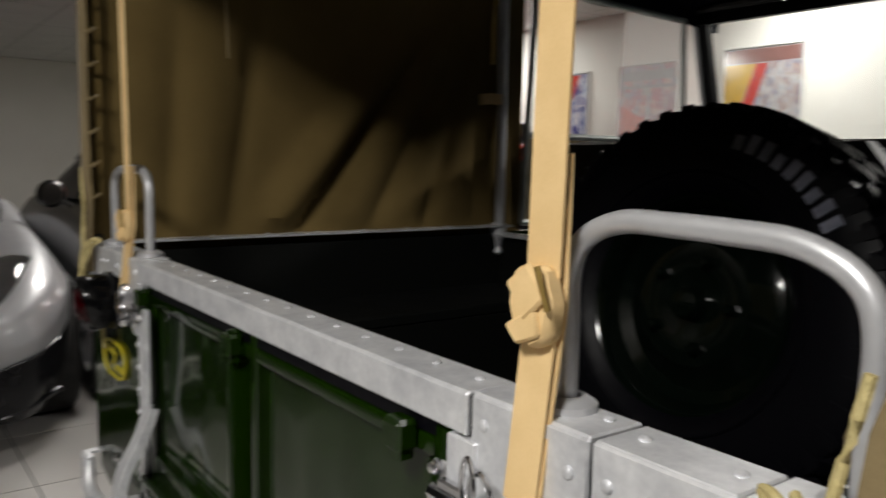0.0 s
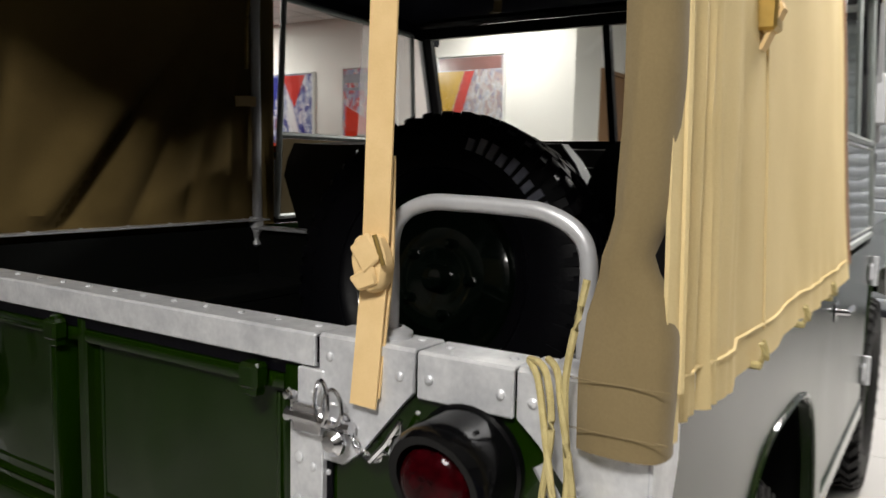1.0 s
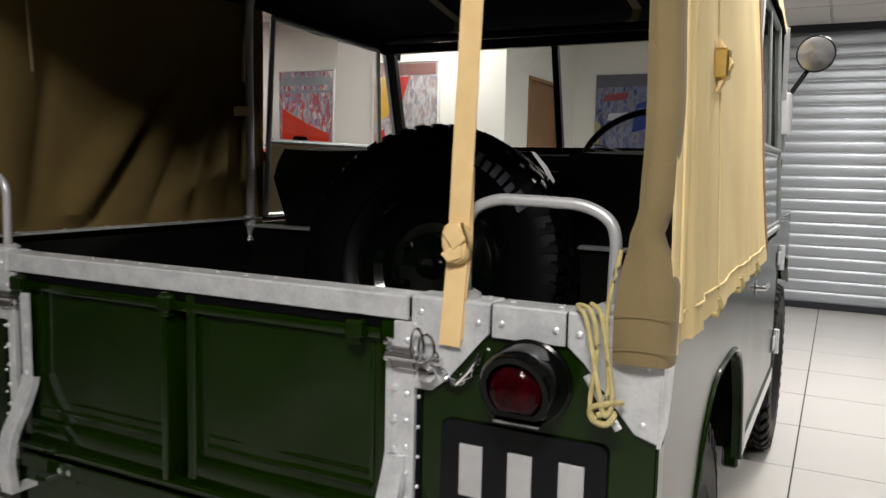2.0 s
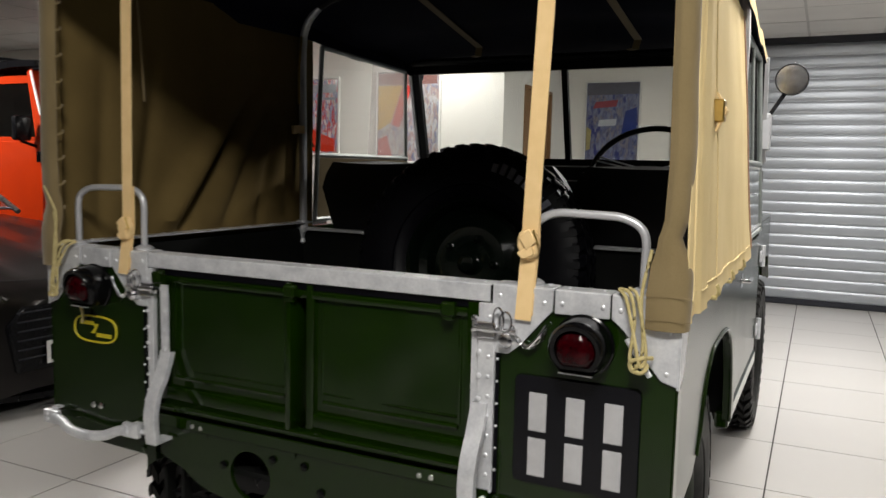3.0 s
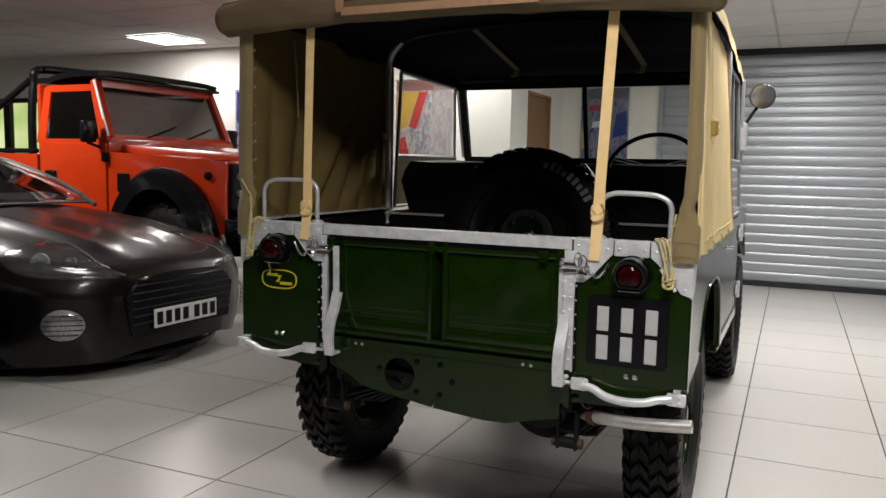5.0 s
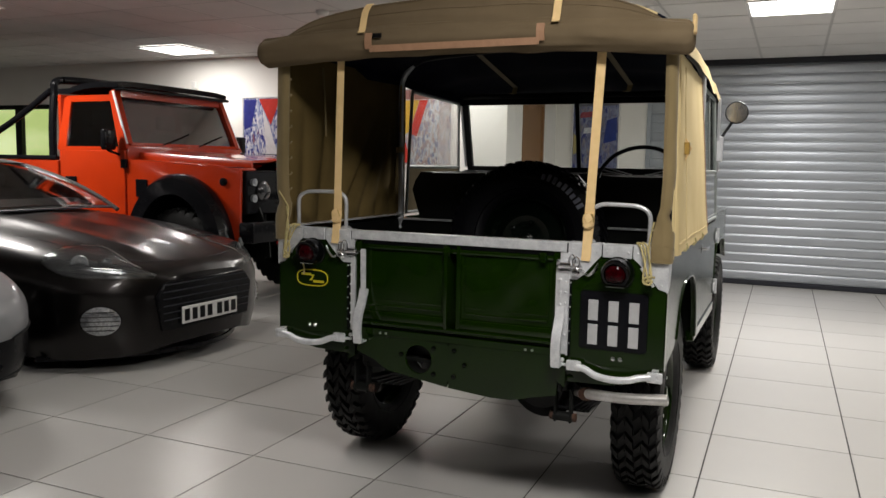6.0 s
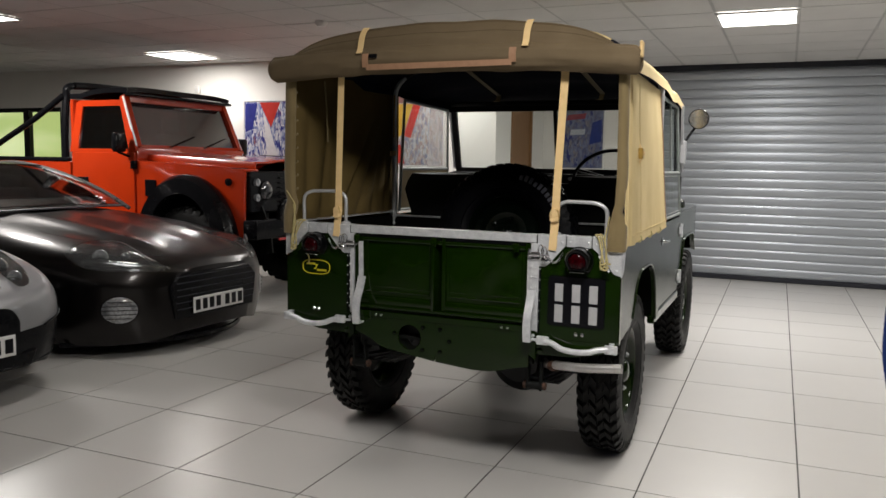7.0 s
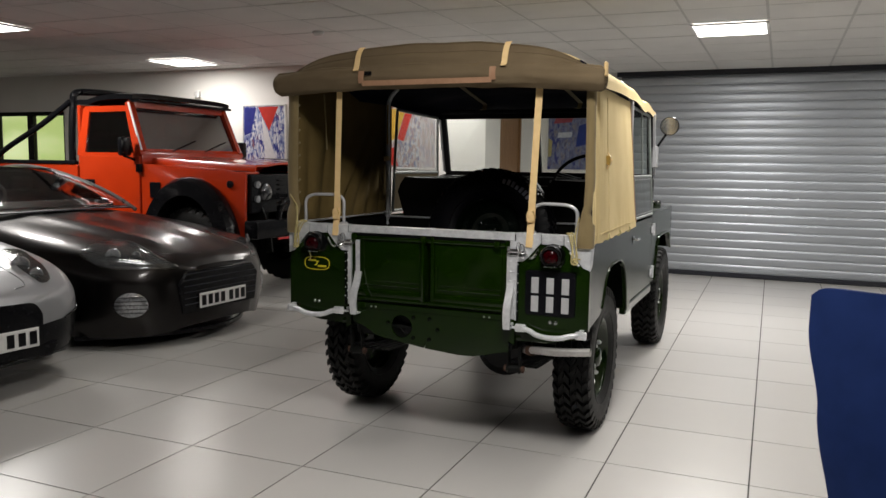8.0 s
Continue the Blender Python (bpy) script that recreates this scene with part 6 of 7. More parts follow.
part("dashboard", sheet(M(), lambda u, v: (-1.80 - 0.42 * v - 0.05 * (2 * u - 1) ** 2, (0.64 - 0.03 * v) * (2 * u - 1), 0.905 + 0.075 * math.sin(math.pi * (0.15 + 0.6 * v)) - 0.10 * max(0.0, v - 0.8) * 5), 12, 10, 0.02), M_VINYL, gt, "black dashboard")
sm = Matrix.Translation((-2.22, -0.36, 0.985)) @ Vector((-0.86, 0, 0.5)).to_track_quat("Z", "Y").to_matrix().to_4x4()
bm = tube(M(), [sm @ Vector((0.185 * math.cos(a), 0.185 * math.sin(a), 0)) for a in np.linspace(0, 2 * math.pi, 40, endpoint=False)], 0.016, 8, closed=True, up=(-0.86, 0, 0.5))
for a in (0.0, 2.1, 4.2):
    tube(bm, [sm @ Vector((0, 0, -0.02)), sm @ Vector((0.18 * math.cos(a), 0.18 * math.sin(a), 0))], 0.014, 6)
lathe(bm, [(0.0, 0.0), (0.06, -0.005), (0.07, -0.03), (0, -0.05)], sm, 16)
part("steering_wheel", bm, M_GREYTRIM, gt, "grey three-spoke steering wheel")
for y in (-0.36, 0.36):
    bm = box(M(), -2.80, -2.62, y - 0.23, y + 0.23, 0.60, 1.06, 0.06, 3)
    box(bm, -2.78, -2.68, y - 0.12, y + 0.12, 1.06, 1.19, 0.04, 3)
    part("seat", bm, M_VINYL, gt, "black bucket seat")
for sg in (-1, 1):
    bm = sheet(M(), lambda u, v: (-1.86 - 0.66 * u, sg * (0.715 + 0.02 * u - 0.155 * v * u - 0.03 * v), 0.905 + 0.02 * u + (0.02 + 0.30 * u ** 0.8) * v), 8, 3, 0.005)
    part("side_glass", bm, M_DARKGLASS, gt)
bm = M()
for sg in (-1, 1):
    tube(bm, smooth_path([(-1.62, sg * 0.715, 0.90), (-1.85, sg * 0.70, 1.015), (-2.15, sg * 0.66, 1.13), (-2.56, sg * 0.585, 1.245), (-3.0, sg * 0.56, 1.285), (-3.5, sg * 0.535, 1.215), (-3.95, sg * 0.50, 1.06)], 6), 0.018, 8)
scatter_parts("window_frame", bm, M_GUNMETAL_LIT, gt, "window frame in a lightened tone of the body paint")
bm = sheet(M(), lambda u, v: (-2.55 - 1.0 * v, 0.56 * (2 * u - 1), 1.262 + 0.02 * math.sin(math.pi * v) - 0.07 * v * v + 0.012 * (1 - (2 * u - 1) ** 2)), 8, 8, 0.01)
part("roof_skin", bm, M_GUNMETAL, gt)
bm = sheet(M(), lambda u, v: (-1.60 - 0.95 * v - 0.06 * (2 * u - 1) ** 2, (0.69 - 0.10 * v) * (2 * u - 1), 0.912 + 0.335 * v ** 0.78 + 0.025 * (1 - (2 * u - 1) ** 2)), 12, 8, 0.006)
part("windscreen", bm, M_GTSCREEN, gt, "raked windscreen with grey reflections")
for y0, y1 in ((-0.50, 0.0), (0.0, 0.5)):
    part("wiper", tube(M(), [(-1.63, y0, 0.925), (-1.68, y1, 0.955)], 0.011, 6), M_PLASTIC, gt)
part("cowl", sheet(M(), lambda u, v: (-1.56 - 0.13 * v - 0.06 * (2 * u - 1) ** 2, 0.68 * (2 * u - 1), 0.921 + 0.012 * v + 0.010 * (1 - (2 * u - 1) ** 2)), 16, 3, 0.008), M_RUBSTRIP, gt, "black cowl below the windscreen")
bm = M()
for sg in (-1, 1):
    seam = []
    for x, y in ((-0.10, 0.10), (-0.14, 0.34), (-0.24, 0.46), (-0.50, 0.56), (-0.95, 0.66), (-1.45, 0.74)):
        p, _ = on_skin(gt_body, x, sg * y)
        seam.append(p + Vector((0, 0, -0.001)))
    tube(bm, smooth_path(seam, 6), 0.0035, 6)
scatter_parts("bonnet_gap", bm, M_RUBSTRIP, gt)
# bonnet lines, grille, lamps
bm = M()
prism(bm, [(-0.36, 0.56), (0.36, 0.56), (0.44, 0.47), (0.40, 0.24), (-0.40, 0.24), (-0.44, 0.47)], -0.05, 0.012, "x", 0.01)
grille = part("grille", bm, M_PLASTIC, gt, "black grille with thin bright slats")
bm = M()
for k in range(6):
    z = 0.535 - 0.045 * k
    box(bm, 0.012, 0.020, -0.40, 0.40, z - 0.003, z + 0.003)
scatter_parts("slat", bm, M_RUBSTRIP, grille)
number_plate(gt, 0.028, 0.0, 0.325)
LAMP = [(-66, -5), (-58, -18), (-47, -24), (-25, -26), (0, -22), (25, -10), (45, 2), (79, 19), (45, 22), (15, 21), (-20, 20), (-40, 15), (-58, 5)]
for sg in (-1, 1):
    way, mid = (-0.63, -sg * 0.77, -0.11), (-0.27, sg * 0.675, 0.685)
    bowl = part("headlamp", skin_patch(M(), gt_body, mid, way, rounded(LAMP, 0.0046, -sg), 0.004, top=0.001), M_GREYLAMP, gt, "swept dark headlamp under a clear lens")
    part("lens", skin_patch(M(), gt_body, mid, way, rounded(LAMP, 0.0047, -sg), 0.020, top=0.002), M_GLASS, bowl)
    w = Vector(way).normalized()
    uu = w.cross(Vector((0, 0, 1))).normalized()
    # bright tube laid on the skin as the white highlight above the lamp
    edge = []
    for px, py in ((-30, -25), (0, -22), (25, -10), (45, 2), (76, 18)):
        hit, fp, fn, _ = gt_body.ray_cast(Vector(mid) - uu * sg * px * 0.0046 - Vector((0, 0, py * 0.0046)) - w * 0.5, w)
        edge.append(fp - w * 0.004)
    part("rim", tube(M(), smooth_path(edge, 5), 0.006, 8), M_CHROME, bowl, "highlight laid along the upper lamp edge")
    for da, r in ((-0.078, 0.052), (0.07, 0.030)):
        w = Vector(way)
        q = Vector(mid) + w.cross(Vector((0, 0, 1))).normalized() * da * -sg
        hit, fp, fn, _ = gt_body.ray_cast(q - w * 0.5, w)
        lathe_m = Matrix.Translation(fp) @ (-w).to_track_quat("Z", "Y").to_matrix().to_4x4()
        part("reflector", lathe(M(), [(r, 0.0), (r, 0.012), (r * 0.85, 0.016), (r * 0.5, 0.010), (0, 0.006)], lathe_m, 24), M_BACKLAMP, bowl)
    oval = [(28 * math.cos(a), 22 * math.sin(a)) for a in np.linspace(0, 2 * math.pi, 20, endpoint=False)]
    mid = (-0.151, sg * 0.753, 0.346)
    fg = part("fog_lamp", skin_patch(M(), gt_body, mid, way, rounded(oval, 0.0041, -sg, 2), 0.016, top=0.002), M_BACKLAMP, gt, "oval clear fog lamp")
    part("rim", skin_patch(M(), gt_body, mid, way, rounded(oval, 0.0046, -sg, 2), 0.004), M_PLASTIC, fg)
    w = Vector(way).normalized()
    uu = w.cross(Vector((0, 0, 1))).normalized()
    for k in (-2, -1, 0, 1, 2):
        rib = []
        for t in np.linspace(-1, 1, 9):
            o = Vector(mid) + uu * 0.11 * t * math.sqrt(1 - (k / 3) ** 2) + Vector((0, 0, 0.028 * k)) - w * 0.5
            hit, fp, fn, _ = gt_body.ray_cast(o, w)
            rib.append(fp - w * 0.019)
        part("lens_rib", tube(M(), rib, 0.003, 6), M_DARKLAMP, fg)
    for x in (-0.95, -3.65):
        plain_wheel(gt, x, sg * 0.86, 0.34, 0.12, M_ALU)
bm = M()
sheet(bm, lambda u, v: (-0.02 - 0.75 * (2 * u - 1) ** 2 * 0.75, 0.86 * (2 * u - 1), 0.075 + 0.03 * v), 20, 2, 0.02)
part("front_splitter", bm, M_PLASTIC, gt)
bm = M()
tube(bm, smooth_path([(-1.55, -0.93, 0.93), (-1.62, -1.0, 0.98)], 3), 0.014, 8)
lathe(bm, [(0, -0.06), (0.07, -0.03), (0.08, 0.02), (0.06, 0.05), (0, 0.055)], Matrix.Translation((-1.62, -1.02, 1.0)) @ Euler((0, radians(90), 0)).to_matrix().to_4x4(), 16)
part("door_mirror", bm, M_GUNMETAL, gt)

# silver sports car
sc = thing("sports_car", "silver rounded sports car with oval headlamps parked nose out", "car", "parked cars", pose(-2.42, -0.55, 0, 0, 0, -4))
rows = [(0.0, 0.40, 0.22, 0.42, 0.34, 0.53, 0.545), (-0.05, 0.60, 0.20, 0.44, 0.52, 0.57, 0.59), (-0.16, 0.74, 0.18, 0.48, 0.66, 0.625, 0.63), (-0.42, 0.85, 0.17, 0.55, 0.72, 0.71, 0.70), (-0.85, 0.90, 0.17, 0.58, 0.76, 0.79, 0.77), (-1.3, 0.89, 0.17, 0.58, 0.77, 0.83, 0.86), (-1.8, 0.88, 0.18, 0.58, 0.77, 0.86, 0.93), (-2.6, 0.89, 0.18, 0.60, 0.78, 0.88, 0.94), (-3.5, 0.93, 0.20, 0.62, 0.80, 0.88, 0.94), (-4.2, 0.88, 0.26, 0.62, 0.74, 0.82, 0.86), (-4.5, 0.74, 0.34, 0.60, 0.60, 0.72, 0.74)]
sc_body = part("body", car_loft(M(), rows, 0.55), [M_SILVERCAR, M_PLASTIC], sc)
for p in sc_body.data.polygons:
    k = p.index % 56
    if p.center.x > -0.46 and (k < 7 or k > 48):
        p.material_index = 1
part("cabin", cabin(M(), [(-1.45, 0.66, 0.86, 0.62, 0.88), (-1.9, 0.70, 0.88, 0.56, 1.12), (-2.4, 0.72, 0.90, 0.52, 1.27), (-3.0, 0.70, 0.90, 0.50, 1.27), (-3.7, 0.66, 0.90, 0.46, 1.08), (-4.2, 0.6, 0.86, 0.44, 0.90)]), M_DARKGLASS, sc, "dark glasshouse")
bm = sheet(M(), lambda u, v: (-2.2 - 1.0 * v, 0.52 * (2 * u - 1), 1.275 - 0.03 * v * v + 0.012 * (1 - (2 * u - 1) ** 2)), 8, 6, 0.01)
part("roof_skin", bm, M_SILVERCAR, sc)
number_plate(sc, 0.012, 0.10, 0.335)
bm = M()
prism(bm, [(-0.50, 0.29), (-0.30, 0.27), (0.30, 0.27), (0.50, 0.29), (0.46, 0.20), (-0.46, 0.20)], -0.22, 0.002, "x", 0.01)
part("lower_intake", bm, M_PLASTIC, sc, "black lower intake")
EGG = [(-40, -28), (-30, -35), (-7, -31), (13, -13), (28, 2), (37, 22), (35, 32), (23, 34), (8, 22), (-12, 4), (-27, -13)]
bm = M()
tube(bm, smooth_path([(-0.30, -0.80, 0.245), (-0.06, -0.55, 0.215), (0.01, 0, 0.21), (-0.06, 0.55, 0.215), (-0.30, 0.80, 0.245)], 6), 0.014, 8)
tube(bm, smooth_path([(-0.26, 0.80, 0.47), (-0.10, 0.70, 0.44), (-0.02, 0.56, 0.41)], 5), 0.007, 8)
tube(bm, smooth_path([(-0.26, -0.80, 0.47), (-0.10, -0.70, 0.44), (-0.02, -0.56, 0.41)], 5), 0.007, 8)
part("front_trim", bm, M_PLASTIC, sc)
for sg in (-1, 1):
    way, mid = (-0.80, sg * 0.57, -0.15), (-0.36, sg * 0.555, 0.705)
    hl = part("headlamp", skin_patch(M(), sc_body, mid, way, rounded(EGG, 0.0036, sg), 0.003, top=0.001), M_DARKLAMP, sc, "egg-shaped clear headlamp")
    part("lens", skin_patch(M(), sc_body, mid, way, rounded(EGG, 0.0037, sg), 0.020, top=0.002), M_GLASS, hl)
    for da, db, r in ((-0.03, 0.0, 0.055), (0.055, -0.065, 0.04)):
        w = Vector(way)
        q = Vector(mid) + w.cross(Vector((0, 0, 1))).normalized() * da * sg + Vector((0, 0, db))
        hit, fp, fn, _ = sc_body.ray_cast(q - w * 0.5, w)
        part("reflector", lathe(M(), [(r, 0.0), (r, 0.014), (r * 0.85, 0.018), (r * 0.5, 0.010), (0, 0.005)], Matrix.Translation(fp) @ (-w).to_track_quat("Z", "Y").to_matrix().to_4x4(), 24), M_BACKLAMP, hl)
    for x in (-0.85, -3.2):
        plain_wheel(sc, x, sg * 0.80, 0.335, 0.115, M_ALU)
bm = M()
pts = []
for x, y in ((-0.10, 0.30), (-0.16, 0.40), (-0.42, 0.42), (-0.9, 0.46), (-1.35, 0.60)):
    p, _ = on_skin(sc_body, x, y)
    pts.append(p + Vector((0, 0, -0.001)))
tube(bm, smooth_path(pts, 6), 0.003, 6)
part("bonnet_gap", bm, M_PLASTIC, sc)

# orange pick-up off-roader
pk = thing("pickup_truck", "orange off-road pick-up with black wheel arches and roll bar", "car", "parked cars", pose(-3.05, 3.60, 0, 0, 0, -1))
FX, RX, WZ = -0.74, -3.12, 0.47


def side_shape(bm, pts, y0, y1, bev=0.006):
    return prism(bm, pts, y0, y1, "y", bev)


W2 = 0.82
for sg in (-1, 1):
    y0, y1 = sorted((sg * (W2 - 0.03), sg * W2))
    # front wing with arch
    arch = [(FX + 0.45 * math.cos(a), WZ + 0.57 * math.sin(a)) for a in np.linspace(math.pi, 0, 13)]
    wing = part("front_wing", side_shape(M(), [(-1.42, 0.60)] + [(x, max(0.6, z)) for x, z in arch] + [(-0.12, 0.62), (-0.10, 1.235), (-0.30, 1.275), (-1.42, 1.325)], y0, y1), M_ORANGE, pk)
    bm = M()
    sweep(bm, [(FX + 0.49 * math.cos(a), sg * (W2 + 0.035), WZ + 0.625 * math.sin(a)) for a in np.linspace(math.pi * 1.02, -0.02, 22)], [(-0.07, -0.125), (0.07, -0.115), (0.105, -0.06), (0.11, 0.0), (0.09, 0.055), (0.04, 0.085), (-0.07, 0.090)], (0, 1, 0))
    part("wheel_arch_flare", bm, M_PLASTIC, wing, "wide black wheel arch")
    bm = M()
    box(bm, FX - 0.62, FX + 0.60, *sorted((sg * 0.42, sg * 0.45)), 0.45, 1.20)
    sweep(bm, [(FX + 0.60 * math.cos(a), sg * 0.61, WZ + 0.66 * math.sin(a)) for a in np.linspace(math.pi, 0, 18)], [(-0.20, -0.008), (0.19, -0.008), (0.19, 0.008), (-0.20, 0.008)], (0, 1, 0))
    # well coloured near-black for the shade under the arch
    part("wheel_well", bm, M_NEAR_BLACK, wing)
    bm = M()
    box(bm, -1.30, -1.16, *sorted((sg * W2, sg * (W2 + 0.012))), 0.98, 1.14, 0.004)
    part("air_intake", bm, M_PLASTIC, wing)
    bm = M()
    lathe(bm, [(0.035, 0), (0.035, 0.02), (0, 0.03)], Matrix.Translation((-0.28, sg * W2, 1.14)) @ Euler((radians(-90 * sg), 0, 0)).to_matrix().to_4x4(), 14)
    part("side_repeater", bm, M_PLASTIC, wing)
    # door with window opening
    dr = part("door", side_shape(M(), [(-2.28, 0.60), (-1.44, 0.60), (-1.44, 1.40), (-2.28, 1.40)], y0, y1), M_ORANGE, pk)
    bm = M()
    def fx(z):
        return sg * (W2 - 0.02 - 0.10 * (z - 1.40) / 0.6)
    for a, b, w in (((-2.26, 1.40), (-2.26, 1.90), 0.055), ((-1.46, 1.40), (-1.66, 1.90), 0.045), ((-2.27, 1.89), (-1.64, 1.89), 0.03), ((-2.27, 1.415), (-1.46, 1.415), 0.02)):
        sweep(bm, [(a[0], fx(a[1]), a[1]), (b[0], fx(b[1]), b[1])], [(-w, -0.018), (w, -0.018), (w, 0.018), (-w, 0.018)], (0, 1, 0))
    part("window_frame", bm, M_ORANGE, dr)
    bm = sheet(M(), lambda u, v: ((-2.22 + 0.74 * u) - 0.18 * u * v, fx(1.42 + 0.46 * v), 1.42 + 0.46 * v), 2, 2, 0.005)
    part("window_glass", bm, M_DARKGLASS, dr)
    bm = M()
    box(bm, -2.20, -2.06, *sorted((sg * W2, sg * (W2 + 0.02))), 1.10, 1.15, 0.006)
    part("door_handle", bm, M_PLASTIC, dr)
    for z in (0.72, 1.28):
        bm = M()
        tube(bm, [(-1.43, sg * (W2 + 0.012), z - 0.04), (-1.43, sg * (W2 + 0.012), z + 0.04)], 0.035, 10)
        part("door_hinge", bm, M_PLASTIC, dr)
    bm = M()
    tube(bm, [(-1.50, sg * (W2), 1.36), (-1.52, sg * (W2 + 0.12), 1.40)], 0.012, 8)
    box(bm, -1.56, -1.50, *sorted((sg * (W2 + 0.03), sg * (W2 + 0.17))), 1.40, 1.59, 0.02, 2)
    part("door_mirror", bm, M_PLASTIC, dr, "black rectangular mirror")
    # rear tub side with arch
    arch = [(RX + 0.45 * math.cos(a), WZ + 0.57 * math.sin(a)) for a in np.linspace(math.pi, 0, 13)]
    tubs = part("bed_side", side_shape(M(), [(-3.86, 0.72)] + [(x, max(0.62, z)) for x, z in arch] + [(-2.32, 0.60), (-2.32, 1.30), (-3.86, 1.30)], y0, y1), M_ORANGE, pk)
    bm = M()
    sweep(bm, [(RX + 0.49 * math.cos(a), sg * (W2 + 0.035), WZ + 0.625 * math.sin(a)) for a in np.linspace(math.pi * 1.02, -0.02, 22)], [(-0.07, -0.125), (0.07, -0.115), (0.105, -0.06), (0.11, 0.0), (0.09, 0.055), (0.04, 0.085), (-0.07, 0.090)], (0, 1, 0))
    part("wheel_arch_flare", bm, M_PLASTIC, tubs)
    bm = M()
    box(bm, -3.86, -2.34, *sorted((sg * (W2 - 0.05), sg * (W2 + 0.012))), 1.302, 1.345, 0.01)
    part("bed_rail", bm, M_PLASTIC, tubs)
    # roll bar: hoop leg and long diagonal stay
    bm = M()
    tube(bm, smooth_path([(-2.46, sg * 0.75, 1.0), (-2.46, sg * 0.75, 1.6), (-2.46, sg * 0.72, 1.95), (-2.45, sg * 0.70, 2.06), (-2.44, sg * 0.5, 2.09), (-2.44, 0, 2.10)], 6), 0.038, 10, up=(0, 1, 0))
    tube(bm, smooth_path([(-2.46, sg * 0.76, 1.97), (-2.9, sg * 0.78, 1.72), (-3.55, sg * 0.80, 1.40), (-3.62, sg * 0.80, 1.2)], 6), 0.030, 10, up=(0, 1, 0))
    part("roll_bar", bm, M_PLASTIC, pk, "black tubular roll bar")
    for wx in (FX, RX):
        w = make_wheel("wheel", pk, Matrix.Translation((wx, sg * 0.76, 0.452)) @ Euler((radians(-90 * sg), 0, 0)).to_matrix().to_4x4(), M_PLASTIC, R=0.45, half=0.13, rim=0.22, count=28) if (sg < 0 and wx == FX) else copy_thing(bpy.data.objects["pickup_wheel"], Matrix.Translation((wx, sg * 0.76, 0.452)) @ Euler((radians(-90 * sg), 0, 0)).to_matrix().to_4x4())
        if sg < 0 and wx == FX:
            w.name = "pickup_wheel"
    bm = M()
    m = Matrix.Translation((-0.075, sg * 0.56, 1.06)) @ Euler((0, radians(90), 0)).to_matrix().to_4x4()
    lathe(bm, [(0.09, 0), (0.09, 0.02), (0.08, 0.03), (0.06, 0.042), (0, 0.05)], m, 24)
    # dark lens colour holds the shade on the truck's front
    part("headlamp", bm, M_DARKLAMP, pk, "round headlamp darkened for the shaded front")
    for z in (1.14, 1.0):
        bm = lathe(M(), [(0.035, 0), (0.035, 0.03), (0, 0.04)], Matrix.Translation((-0.075, sg * 0.70, z)) @ Euler((0, radians(90), 0)).to_matrix().to_4x4(), 16)
        part("indicator", bm, M_BACKLAMP, pk, "small clear lamp")
    part("bed_end", box(M(), -3.86, -3.83, *sorted((sg * 0.0, sg * (W2 - 0.035))), 0.72, 1.30), M_ORANGE, pk)
for sg in (-1, 1):
    part("wing_top", box(M(), -1.42, -0.11, *sorted((sg * 0.60, sg * (W2 - 0.001))), 1.235, 1.262, 0.012, 2), M_ORANGE, pk)
    part("wing_plate", box(M(), -1.02, -0.16, *sorted((sg * 0.69, sg * (W2 - 0.02))), 1.264, 1.270, 0.002), M_RUBBER, pk, "black chequer plate on the wing top")


def pick_bonnet(u, v):
    s = 2 * u - 1
    y = 0.655 * math.copysign(min(1.0, abs(s) / 0.86), s)
    drop = 0.075 * max(0.0, abs(s) - 0.86) / 0.14
    return (-0.11 - 1.31 * v, y, 1.325 + 0.060 * v - drop - 0.012 * abs(s) ** 4 + 0.022 * math.exp(-((s) / 0.5) ** 6))


bm = sheet(M(), pick_bonnet, 40, 12, 0.02)
part("bonnet", bm, M_ORANGE, pk, "glossy orange bonnet")
bm = sheet(M(), lambda u, v: (-0.30 - 0.42 * v, 0.42 + 0.22 * (2 * u - 1), 1.366 + 0.02 * v + 0.012), 4, 4, 0.006)
part("tread_plate", bm, M_PLASTIC, pk, "black bonnet plate")
bm = M()
box(bm, -1.50, -1.42, -W2 + 0.02, W2 - 0.02, 1.26, 1.45, 0.02, 2)
for y in (-0.5, -0.2, 0.2, 0.5):
    box(bm, -1.435, -1.40, y - 0.06, y + 0.06, 1.30, 1.325, 0.006)
part("scuttle", bm, M_ORANGE, pk)
WSP = lambda y, v: (-1.46 - 0.19 * v, y, 1.45 + 0.48 * v)
bm = M()
for y in (-0.755, 0.755):
    sweep(bm, [WSP(y, 0), WSP(y * 0.95, 1.05)], [(-0.035, -0.03), (0.035, -0.03), (0.035, 0.03), (-0.035, 0.03)], (0, 1, 0))
for v in (0.0, 1.0):
    sweep(bm, [WSP(-0.745, v), WSP(0.745, v)], [(-0.025, -0.028), (0.025, -0.028), (0.025, 0.028), (-0.025, 0.028)])
wsf = part("windscreen_frame", bm, M_ORANGE, pk)
bm = sheet(M(), lambda u, v: WSP(-0.725 + 1.45 * u, 0.03 + 0.94 * v), 2, 2, 0.005)
part("windscreen", bm, M_SCREEN, wsf, "windscreen with grey reflections")
# white strips drawn in as the highlights on the orange pillars
for sg in (-1, 1):
    bm = M()
    sweep(bm, [(-1.44, sg * 0.785, 1.46), (-1.64, sg * 0.745, 1.95)], ring(0.014, 8), (0, 1, 0))
    part("pillar_highlight", bm, M_FRAMEWHITE, wsf, "pale highlight painted along the screen pillar")
